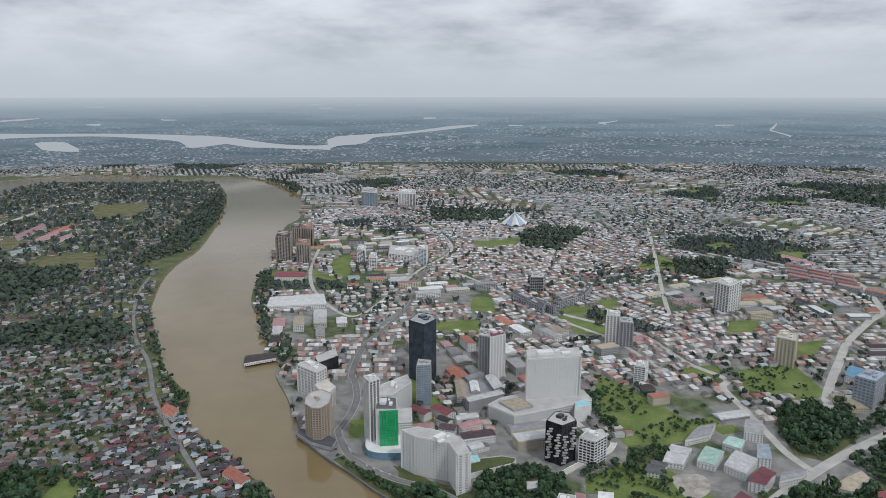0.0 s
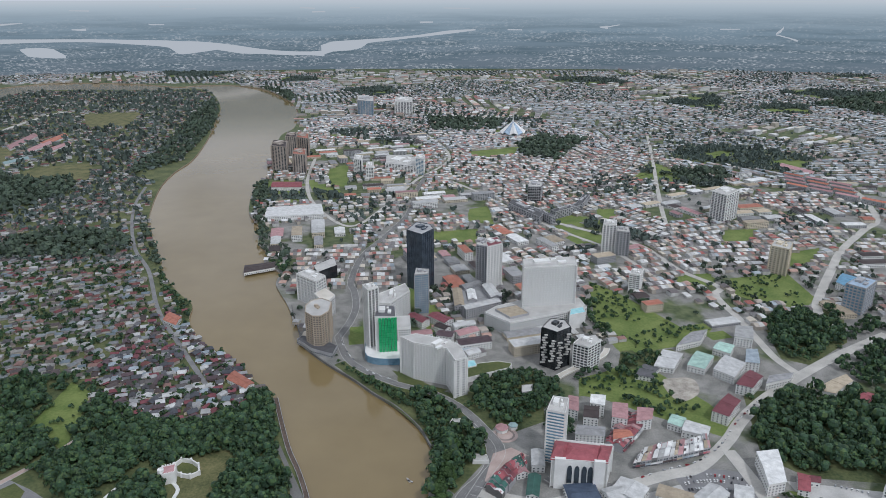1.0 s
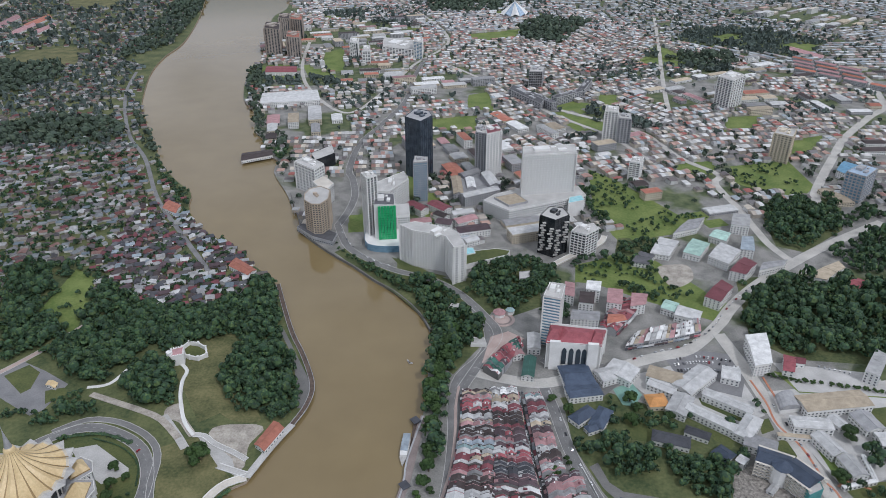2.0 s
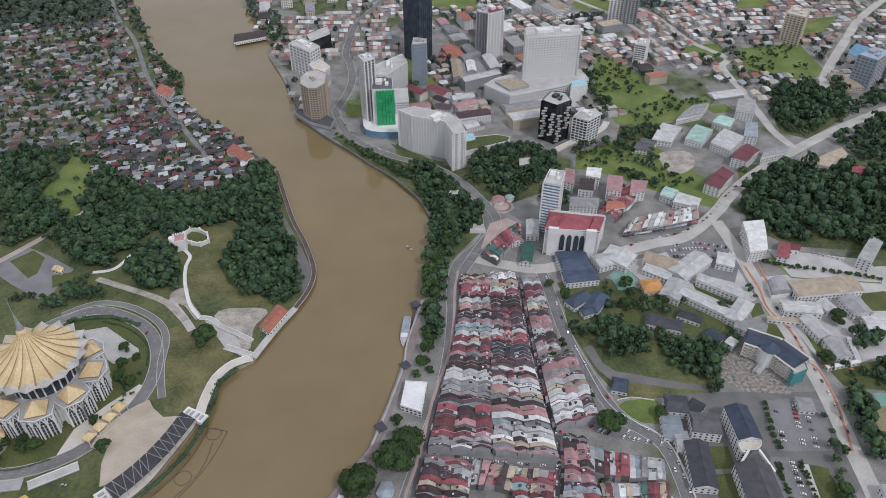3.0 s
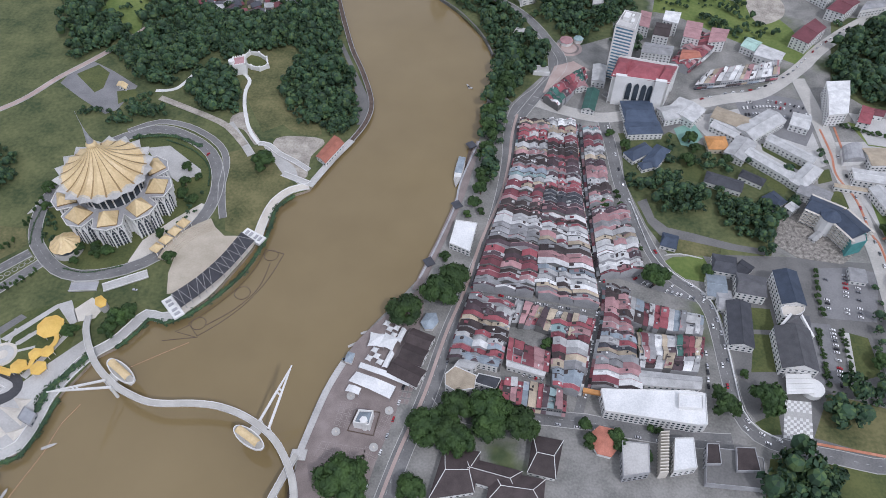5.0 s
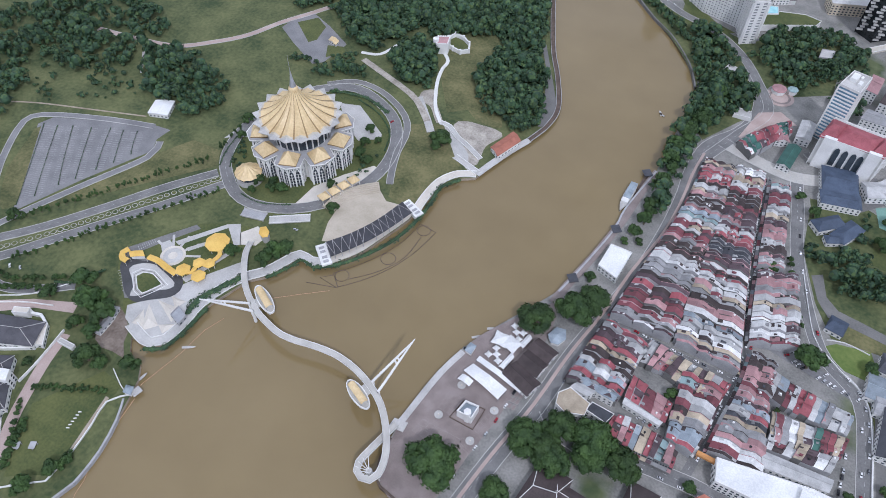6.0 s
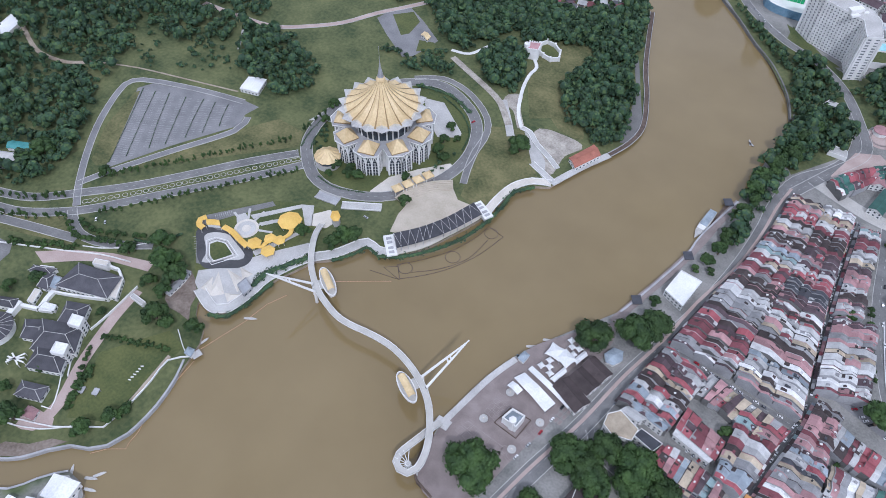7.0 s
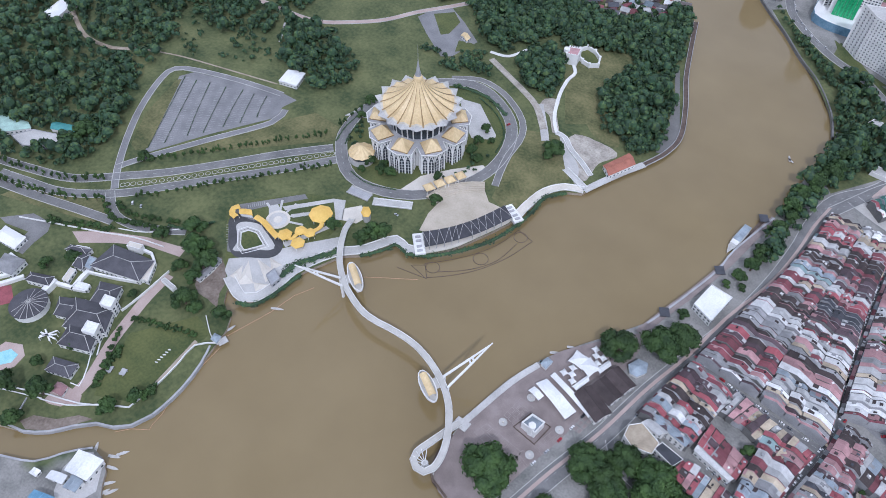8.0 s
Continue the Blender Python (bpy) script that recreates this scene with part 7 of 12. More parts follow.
def shop_row(front, back, width=5.0, segs=3, tones=None, front_on=True, gap=0.0):
    """Shops side by side between a street line and a back line."""
    fl, bl = spline(front, 2.0), spline(back, 2.0)
    n = max(2, round(sum(math.dist(p, q) for p, q in zip(fl, fl[1:])) / width))
    at = lambda ln, t: ln[min(len(ln) - 1, round(t * (len(ln) - 1)))]
    cuts, base, last = [0.0], shop_rng.uniform(7.5, 9.0), None
    for i in range(segs):
        cuts.append(cuts[-1] + shop_rng.uniform(0.8, 1.2) * (1.2 if i == 0 else 1.0))
    cuts = [t / cuts[-1] for t in cuts]
    for i in range(n):
        if gap and shop_rng.random() < gap:
            continue
        tone = tones[i % len(tones)] if tones else shop_rng.choice(TONES if last in (None, "teal", "blue_grey", "beige") or shop_rng.random() < 0.75 else [last])
        last = tone
        a, b, c, d = at(fl, i / n), at(fl, (i + 1) / n), at(bl, (i + 1) / n), at(bl, i / n)
        j = shop_rng.uniform(-0.04, 0.05)
        c, d = lerp(b, c, 1 + j), lerp(a, d, 1 + j)
        own = cuts
        if shop_rng.random() < 0.16:
            own = [0.0, 0.3, 0.62, 1.0] if len(cuts) != 4 else [0.0, 0.45, 1.0]
        shophouse(a, b, c, d, tone, base + shop_rng.choice([0, 0, 0.3, -0.3, 0.9, -0.8, 1.8]), own, front_on)
    take(fl + bl[::-1], 2)


shop_row([(22.5, 561.1), (20.2, 510.7), (11.1, 455.4), (1.9, 408.1), (-9.6, 347.5)], [(50.2, 561.6), (50.2, 503.1), (46.1, 450.5), (43.8, 403.1), (41.6, 345.0)], 4.9, 3)
shop_row([(77.6, 562.1), (79.3, 503.2), (82.6, 446.5), (86.9, 395.8), (93.0, 338.0)], [(50.8, 561.8), (50.7, 503.2), (46.6, 450.7), (44.3, 403.2), (42.6, 344.5)], 4.9, 3)
shop_row([(-10.8, 340.0), (-16.8, 310.4), (-23.1, 277.2)], [(23.4, 332.1), (21.3, 309.7), (16.0, 273.6)], 4.9, 3, ["red", "grey", "plum", "plum", "red", "beige", "brown", "brown", "light_grey", "blue_grey"])
shop_row([(26.3, 337.3), (49.5, 331.3), (71.8, 327.5), (90.3, 324.9)], [(19.8, 313.6), (38.3, 314.3), (62.9, 307.7), (84.5, 303.3)], 4.8, 2, ["light_grey", "light_grey", "pink", "pink", "beige", "plum", "beige", "light_grey", "beige", "plum", "beige", "grey", "red", "red"])
shop_row([(85.7, 316.4), (80.1, 280.0), (74.8, 257.6)], [(56.1, 319.0), (55.2, 288.0), (55.2, 261.6)], 6.0, 2, ["red", "pink", "maroon", "light_grey", "light_grey", "beige", "grey", "blue_grey", "blue_grey"])
shop_row([(14.8, 247.6), (31.0, 243.6), (51.4, 242.3), (65.5, 241.6)], [(17.6, 263.4), (36.4, 263.6), (51.3, 260.5), (66.1, 255.3)], 4.8, 2, ["red", "red", "pink", "red", "blue_grey", "beige", "red", "plum", "teal", "pink"])
shop_row([(20.4, 281.2), (52.7, 272.7)], [(21.6, 301.9), (54.1, 290.2)], 7.0, 2, ["red", "red", "maroon", "pink"], False)
shop_row([(84.6, 553.9), (86.4, 497.5), (88.9, 448.1)], [(101.8, 555.2), (105.1, 502.5), (110.1, 452.4)], 4.9, 2)
shop_row([(90.2, 441.7), (92.5, 403.5), (95.5, 368.3)], [(120.8, 451.2), (127.4, 412.8), (131.8, 378.0)], 4.9, 3)
shop_row([(99.6, 359.1), (95.9, 324.3), (89.5, 292.2), (84.6, 264.8)], [(119.2, 354.8), (117.8, 319.8), (120.5, 290.8), (120.7, 262.1)], 4.9, 2)
shop_row([(116.3, 350.2), (131.6, 344.5), (152.9, 339.5), (175.8, 336.3)], [(112.8, 328.8), (128.6, 322.7), (149.5, 319.1), (172.5, 318.2)], 4.9, 2, ["light_grey", "light_grey", "blue_grey", "maroon", "light_grey", "red", "red", "light_grey", "blue_grey", "grey"])
shop_row([(120.5, 315.4), (140.4, 314.7), (174.0, 315.7)], [(122.5, 291.3), (141.5, 291.6), (169.5, 296.7)], 4.9, 2, ["beige", "maroon", "grey", "white", "beige", "light_grey", "dark_green", "maroon", "red"])
shop_row([(120.7, 283.7), (144.8, 284.0), (164.5, 283.7)], [(121.9, 296.0), (144.7, 297.2), (168.8, 298.9)], 6.5, 2, ["light_grey", "brown", "light_grey", "beige", "plum", "white"], False)
shop_row([(45.3, 598.3), (65.8, 629.0), (87.7, 652.3)], [(60.6, 584.4), (76.8, 611.3), (92.6, 636.2)], 6.0, 2, ["red", "dark_green", "dark_green", "red", "red", "maroon", "red"])
# sunlit shops past the hotel
shop_row([(205.0, 633.8), (248.2, 644.2), (296.9, 660.2)], [(223.0, 660.5), (261.0, 671.4), (300.6, 686.0)], 6.0, 2, ["white", "white", "beige", "pink", "white", "light_grey"])
shop_row([(200.5, 660.5), (231.2, 700.2), (247.6, 730.4)], [(183.1, 671.7), (202.3, 706.2), (216.9, 730.5)], 7.0, 2, ["red", "red", "pink", "maroon"])


# ---- corner buildings of the bazaar ----
flat_block("corner_shop", [(-23.7, 252.7), (-24.6, 261.8), (-17.7, 269.4), (-1.0, 262.9), (-1.6, 251.9), (-15.6, 248.4)], 10, "cream-roofed corner building with a rounded white front", M_WHITE, M_ROOF["beige"])
house("corner_block", [(-18.0, 277.9), (13.9, 272.5), (16.2, 279.5), (-15.9, 284.6)], 9, 2.0, M_ROOF["blue_grey"], "corner block with a blue-grey sheet roof")
house("corner_block", [(-17.8, 270.5), (-4.7, 269.0), (0.6, 275.4), (-13.4, 276.6)], 9, 1.6, M_ROOF["light_grey"], "corner block with a light grey roof")
flat_block("roof_court", [(-2.5, 258.0), (0.3, 266.0), (17.6, 263.4), (13.8, 253.8)], 8, "flat-roofed block with a dark roof court", M_WHITE, M_ROOF["charcoal"])
flat_block("steel_canopy", [(-2.9, 254.2), (12.5, 252.7), (11.3, 244.9), (-2.2, 245.9)], 6, "grey slatted canopy roof", M_GREYWALL, M_STEEL)
house("court_shops", [(21.8, 283.7), (51.7, 275.4), (49.1, 269.9), (21.3, 275.6)], 6, 1.5, M_ROOF["light_grey"], "low court shops with grey roofs")

flat_block("market_hall", [(90.4, 259.9), (154.2, 264.8), (166.5, 263.7), (164.5, 239.0), (157.8, 238.0), (92.8, 242.7)], 12, "long white flat-roofed market block with arched awnings", M_WHITE, M_MEMBRANE)
flat_block("roof_house", [(146.1, 260.2), (162.8, 260.4), (161.9, 249.5), (145.0, 249.2)], 15, "white roof house on the market block", M_WHITE, M_MEMBRANE, False)
house("shop_hall", [(119.2, 280.9), (166.4, 279.7), (164.3, 269.2), (121.2, 268.6)], 8, 2.0, M_ROOF["light_grey"], "long grey-roofed shop hall behind the market")
house("court_wing", [(-3.5, 200.5), (34.7, 194.3), (31.6, 177.8), (-10.5, 186.3)], 6, 4.0, M_ROOF["brown"], "old court wing with a dark brown roof", hip=0.15, ridge=M_WHITE)
house("court_wing", [(42.5, 221.2), (63.2, 219.1), (58.0, 191.8), (39.3, 194.7)], 6, 4.0, M_ROOF["brown"], "old court wing with a dark brown roof", hip=0.2, ridge=M_WHITE)
house("court_wing", [(-18.9, 207.0), (5.5, 205.0), (3.1, 177.2), (-26.2, 169.4)], 6, 4.0, M_ROOF["brown"], "old court wing with a dark brown roof", hip=0.2, ridge=M_WHITE)
house("court_wing", [(15.6, 193.3), (50.6, 189.8), (49.4, 171.1), (12.0, 170.6)], 6, 4.0, M_ROOF["brown"], "old court wing with a dark brown roof", hip=0.2, ridge=M_WHITE)
flat_block("bank_block", [(103.8, 221.6), (122.6, 221.3), (121.5, 200.6), (103.4, 195.8)], 10, "grey flat-roofed office block", M_GREYWALL, M_CONC)
flat_block("bank_block", [(141.1, 227.5), (154.0, 228.9), (153.9, 207.3), (137.7, 203.0)], 10, "white flat-roofed office block", M_WHITE, M_MEMBRANE)
poly_hip("round_house", [(80.5, 225.4), (89.6, 234.3), (99.5, 232.6), (104.1, 221.3), (97.1, 211.2), (87.4, 212.7)], 5, 4.5, M_ROOF["terracotta"], "small building with a red-brown pointed roof among trees")
gate = thing("street_arch", (*mid([(79.3, 261.4), (90.9, 259.9)]), 0), "orange ceremonial arch over the street", "arch")
ga, gb = (79.5, 259.6), (91.8, 258.3)
for p in (ga, gb):
    k = Kit()
    k.tube([(*p, 0), (*p, 7)], 0.6, 8)
    part("post", k, M_ORANGE, gate)
k = Kit()
k.box((*lerp(ga, gb, 0.5), 8), (math.dist(ga, gb) + 3, 3.5, 2.0), math.atan2(gb[1] - ga[1], gb[0] - ga[0]))
part("arch_roof", k, M_ROOF["orange_tile"], gate)


# ---- the waterfront square ----
SQUARE = spline([(-115.5, 151.4), (-121.5, 164.9), (-121.1, 183.0), (-121.5, 196.5), (-112.4, 244.1), (-104.1, 266.7), (-98.7, 286.8), (-77.7, 316.4), (-64.8, 329.8), (-53.1, 345.8), (-47.9, 317.0), (-54.2, 275.2), (-57.8, 232.4), (-66.5, 193.7), (-74.1, 156.8), (-90.4, 140.3), (-104.9, 143.6)], 8.0, True)
sheet("waterfront_square", SQUARE, 0.12, M_PAVER, "brown brick-paved waterfront square", "paving", 0, False)
path("quay_edge", [(-121.0, 196.3), (-112.4, 243.0), (-104.0, 269.2)], 5, 0.5, M_CONC, "pale concrete quay edge", 6.0)
path("river_walk", [(-56.6, 342.9), (-48.1, 375.9), (-38.9, 410.0), (-28.7, 456.4), (-21.8, 502.8), (-15.8, 530.8)], 7, 0.4, M_PAVER, "brick-paved riverside walk behind the wall", 6.0)


M_TILELINE = surface("pale_tile_border", (0.27, 0.235, 0.225), (0.36, 0.32, 0.305), 0.1, 0.85, 0.1, 12)


def square_tiles(a, b, c, d, nu, nv):
    """Squares of paving, each a slab with a thin paler border."""
    ob = thing("paving_panel", (*mid([a, b, c, d]), 0.12), "grid of framed square paving panels", "paving", "", "structure")
    for i in range(nu):
        for j in range(nv):
            pt = lambda u, v: lerp(lerp(a, b, u), lerp(d, c, u), v)
            q = [pt((i + 0.1) / nu, (j + 0.1) / nv), pt((i + 0.9) / nu, (j + 0.1) / nv), pt((i + 0.9) / nu, (j + 0.9) / nv), pt((i + 0.1) / nu, (j + 0.9) / nv)]
            k = Kit()
            k.prism(q, 0.1, 0.17)
            k.prism(inset(q, 0.35), 0.1, 0.175, 1)
            part("tile", k, [M_TILELINE, M_PAVER], ob)


square_tiles((-101.9, 217.5), (-99.6, 237.9), (-86.5, 237.0), (-89.3, 215.0), 4, 3)
square_tiles((-111.8, 193.0), (-107.7, 205.6), (-74.9, 202.8), (-73.1, 186.0), 2, 6)
square_tiles((-72.0, 213.1), (-65.6, 233.4), (-56.7, 230.5), (-62.6, 208.2), 5, 2)
square_tiles((-59.6, 239.3), (-57.2, 255.3), (-47.2, 254.6), (-49.7, 238.7), 3, 3)
square_tiles((-78.4, 193.8), (-76.0, 204.6), (-65.1, 202.5), (-67.3, 187.9), 2, 2)


def white_fort_house(q):
    b = thing("square_tower", (*mid(q), 0), "small white square fort with a glazed hip roof and turret", "fort")
    k = Kit()
    k.prism(q, 0, 8)
    part("wall", k, M_WHITE, b)
    k = Kit()
    hall_roof(k, inset(q, 1.6), 8.0, 2.6, 0.4, 0.2)
    part("roof", k, M_ROOF["blue_grey"], b)
    k = Kit()
    ribbon_faces(k, ccw(q), 1.2, 9.2, 0, 7.9, 0.5, closed=True)
    part("parapet", k, M_WHITE, b)
    c = ccw(q)[0]
    k = Kit()
    k.lathe([(2.6, 0), (2.6, 12), (3.0, 12), (3.0, 13.2), (0, 13.6)], lerp(mid(q), ((-78.2, 217.5)), 0.9), 6)
    part("turret", k, M_WHITE, b)
    k = Kit()
    ribbon_faces(k, ccw([lerp(mid(q), p, 1.6) for p in q]), 0.6, 1.0, 0, 0.1, 0, closed=True)
    part("yard_wall", k, M_BROWN, b, "low dark wall round the fort")


white_fort_house([(-86.4, 217.3), (-83.8, 227.6), (-73.1, 227.6), (-74.4, 216.1)])


def marquee(q, h, label, mat=None, bays=6):
    """A long white tent with sagging bays on posts."""
    q = ccw(q)
    b = thing("marquee", (*mid(q), 0), label, "tent")
    a, e, c, d = q
    for i in range(bays):
        p = [lerp(a, e, i / bays), lerp(a, e, (i + 1) / bays), lerp(d, c, (i + 1) / bays), lerp(d, c, i / bays)]
        k = Kit()
        m0, m1 = lerp(p[0], p[3], 0.5), lerp(p[1], p[2], 0.5)
        k.face([(*p[0], h), (*p[1], h), (*m1, h + 1.4), (*m0, h + 1.4)])
        k.face([(*p[2], h), (*p[3], h), (*m0, h + 1.4), (*m1, h + 1.4)])
        for u, v in ((p[0], p[1]), (p[2], p[3])):
            k.face([(*u, h - 0.5), (*v, h - 0.5), (*v, h), (*u, h)])
        part("tent_bay", k, mat or M_MEMBRANE, b)
        for u in (p[0], p[3]):
            k = Kit()
            k.tube([(*u, 0), (*u, h)], 0.1, 4)
            part("post", k, M_STEEL, b)
    take(q, 2)


marquee([(-96.3, 252.0), (-91.7, 260.5), (-60.3, 250.9), (-63.6, 240.4)], 4.5, "long white market tent", bays=8)
marquee([(-91.2, 264.5), (-90.0, 269.1), (-49.6, 257.0), (-50.7, 252.2)], 4.0, "narrow white tent row", bays=10)
marquee([(-97.6, 243.8), (-95.7, 249.5), (-85.8, 247.2), (-87.1, 241.5)], 4.0, "small white side tent", bays=2)
marquee([(-73.7, 266.7), (-69.2, 282.4), (-65.6, 279.6), (-69.3, 266.0)], 3.5, "white canopy", bays=3)
marquee([(-66.8, 291.0), (-62.8, 304.1), (-58.9, 301.5), (-62.4, 289.5)], 3.5, "white canopy", bays=3)


def sail(c, r, turn, h, label):
    b = thing("sail_canopy", (*c, 0), label, "canopy")
    k = Kit()
    n = 4
    rim = [(c[0] + r * math.cos(turn + i * math.pi / 2 * 4 / n), c[1] + r * math.sin(turn + i * math.pi / 2 * 4 / n)) for i in range(n)]
    for i in range(n):
        p, q = rim[i], rim[(i + 1) % n]
        m = lerp(lerp(p, q, 0.5), c, 0.12)
        for s, e in ((p, m), (m, q)):
            k.face([(*s, h), (*e, h), (*c, h + 3.2)])
    part("fabric", k, M_MEMBRANE, b)
    for p in rim:
        k = Kit()
        k.tube([(*p, 0), (*p, h)], 0.14, 5)
        part("post", k, M_STEEL, b)


sail((-80.7, 289.8), 9.0, 0.75, 4.5, "white tensile canopy with a pointed top")
sail((-71.2, 288.6), 9.0, 0.45, 5.2, "white tensile canopy with a pointed top")
for p in [(-81.3, 281.8), (-84.6, 274.1), (-79.0, 276.6), (-75.8, 271.7), (-72.4, 302.1), (-68.6, 296.5), (-75.5, 306.9), (-67.2, 303.5)]:
    sail(p, 3.6, 0.4, 2.8, "small white square parasol tent")
wing((-65.2, 268.5), (-42.3, 258.6), 15, 5.5, 3.5, "brown", "dark brown roofed food hall", name="food_court")
wing((-59.4, 282.0), (-41.8, 276.2), 15, 5.5, 3.5, "brown", "dark brown roofed food hall", name="food_court")
wing((-55.9, 295.7), (-38.2, 289.6), 14, 5.5, 3.5, "brown", "dark brown roofed food hall", name="food_court")
poly_hip("bandstand", [(-49.0, 309.8), (-45.1, 319.2), (-37.4, 320.2), (-34.5, 311.8), (-38.7, 304.2), (-44.8, 303.8)], 4, 2.8, M_ROOF["blue_grey"], "grey round bandstand by the road")
poly_hip("jetty_house", [(-102.9, 268.8), (-101.6, 277.4), (-95.8, 276.3), (-96.8, 267.4)], 4, 2.5, M_ROOF["blue_grey"], "small jetty house with a blue-grey roof")
flat_block("river_hall", [(-33.4, 391.1), (-30.0, 418.1), (-10.9, 416.4), (-15.3, 383.7)], 7, "white square riverside hall with a bright flat roof", M_WHITE, M_MEMBRANE)
for c in [(-98.6, 212.7), (-93.1, 241.8), (-62.9, 232.8), (-69.7, 203.7)]:
    f = thing("fountain_basin", (*c, 0.12), "round stone planter basin on the square", "planter", "square basins")
    k = Kit()
    k.lathe([(3.2, 0.1), (3.2, 1.0), (2.6, 1.0), (2.6, 0.5), (0, 0.5)], c, 16)
    part("rim", k, M_CONC, f)
    k = Kit()
    k.lathe([(0.7, 0.4), (0.5, 1.6), (0, 1.7)], c, 8)
    part("centrepiece", k, M_PALE, f)
jet = thing("jetty", (*mid([(-16.5, 535.9), (-50.5, 374.9)]), 0), "dark floating timber jetty along the river wall", "jetty")
for a, b in (([(-23.6, 530.6), (-24.9, 511.3)]), ([(-24.9, 511.3), (-31.2, 444.5)]), ([(-31.2, 444.5), (-48.2, 375.6)])):
    k = Kit()
    ribbon_faces(k, [a, b], 4, WATER_Z + 1.0, 0, WATER_Z - 0.5)
    part("pontoon", k, M_BROWN, jet)
for c in [(-24.2, 523.8), (-31.3, 442.3), (-49.2, 373.4)]:
    k = Kit()
    k.box((*c, 1.4), (8, 9, 0.4), 0.6)
    part("shelter_roof", k, M_ROOF["charcoal"], jet)
    for u in (-3, 3):
        k2 = Kit()
        k2.tube([(c[0] + u, c[1], WATER_Z), (c[0] + u, c[1], 1.3)], 0.2, 5)
        part("post", k2, M_BROWN, jet)


def boat(c, ang, long_, wide, label, cabin=True, mat=None, roof=None):
    b = thing("boat", (*c, WATER_Z), label, "boat")
    sec = [(-0.5, 0.38), (-0.3, 0.48), (0.05, 0.5), (0.3, 0.36), (0.5, 0.02)]
    k = Kit()
    P = lambda u, v, z: (*rot([(u * long_, v * wide)], ang, c)[0], WATER_Z + z)
    hgt = max(0.7, wide * 0.3)
    for (u0, w0), (u1, w1) in zip(sec, sec[1:]):
        for s in (-1, 1):
            f = [P(u0, s * w0 * 0.7, -0.2), P(u1, s * w1 * 0.7, -0.2), P(u1, s * w1, hgt), P(u0, s * w0, hgt)]
            k.face(f if s < 0 else f[::-1])
        k.face([P(u0, -w0, hgt * 0.85), P(u1, -w1, hgt * 0.85), P(u1, w1, hgt * 0.85), P(u0, w0, hgt * 0.85)], 1)
    k.face([P(-0.5, -0.38, -0.2), P(-0.5, 0.38, -0.2), P(-0.5, 0.38, hgt), P(-0.5, -0.38, hgt)])
    part("hull", k, [mat or M_WHITE, M_CONC], b)
    if cabin:
        k = Kit()
        k.prism([P(u, v, 0)[:2] for u, v in ((-0.46, -0.38), (0.24, -0.38), (0.24, 0.38), (-0.46, 0.38))], WATER_Z + hgt * 0.8, WATER_Z + hgt + 1.8)
        part("cabin", k, M_WHITE, b)
        k = Kit()
        k.prism([P(u, v, 0)[:2] for u, v in ((-0.47, -0.4), (0.1, -0.4), (0.1, 0.4), (-0.47, 0.4))], WATER_Z + hgt + 1.8, WATER_Z + hgt + 2.1, bottom=True)
        part("cabin_roof", k, roof or M_ROOF["sky_blue"], b)


ba, bb = (-31.5, 506.9), (-35.0, 467.9)
boat(lerp(ba, bb, 0.5), math.atan2(bb[1] - ba[1], bb[0] - ba[0]), math.dist(ba, bb), 8.5, "white river cruise boat with a blue-grey roof moored at the jetty", roof=M_ROOF["blue_grey"])
for p, an, ln in (((-34.6, 620.3), 2.0, 9), ((-301.1, 182.6), 0.5, 11), ((-316.5, 146.9), 1.4, 8), ((-99.5, 288.1), 0.6, 10), ((-206.8, 775.4), 2.2, 8), ((-92.7, 299.9), 0.5, 7), ((-32.7, 618.5), 2.6, 7)):
    boat(p, an, ln, 2.4, "small open river boat", False, M_BROWN if ln < 9 else M_ROOF["beige"])
boat((-100.0, 274.9), 0.5, 12, 3, "blue-roofed ferry boat by the quay", True, M_ROOF["teal"])
for p, an in (((-300.0, 24.1), 0.5), ((-297.4, 29.3), 1.0), ((-294.0, 18.4), 0.4), ((-287.1, 10.2), 0.9), ((-280.7, 7.7), 1.1), ((-315.5, 20.4), 2.2), ((-284.5, 3.8), 1.3), ((-290.2, 4.3), 1.0)):
    boat(p, an, 9, 2.2, "small pale skiff moored at the yard", False)
# ---- plaza of the bridge head, with its yellow pavilions ----
sheet("bridgehead_plaza", [(-367.6, 185.0), (-379.5, 199.3), (-400.0, 216.2), (-413.4, 233.4), (-407.3, 249.8), (-370.9, 289.7), (-344.0, 302.8), (-320.1, 307.3), (-307.8, 293.5), (-311.5, 286.2), (-320.5, 277.5), (-319.9, 258.7), (-332.1, 232.7), (-319.0, 247.1), (-307.9, 264.0), (-299.5, 258.5), (-310.2, 238.1), (-316.7, 217.4), (-318.0, 199.0), (-322.1, 177.5), (-332.5, 171.5), (-350.7, 175.5)], 0.10, M_LAWN, "lawn of the bridge-head park", "lawn", 0, False)
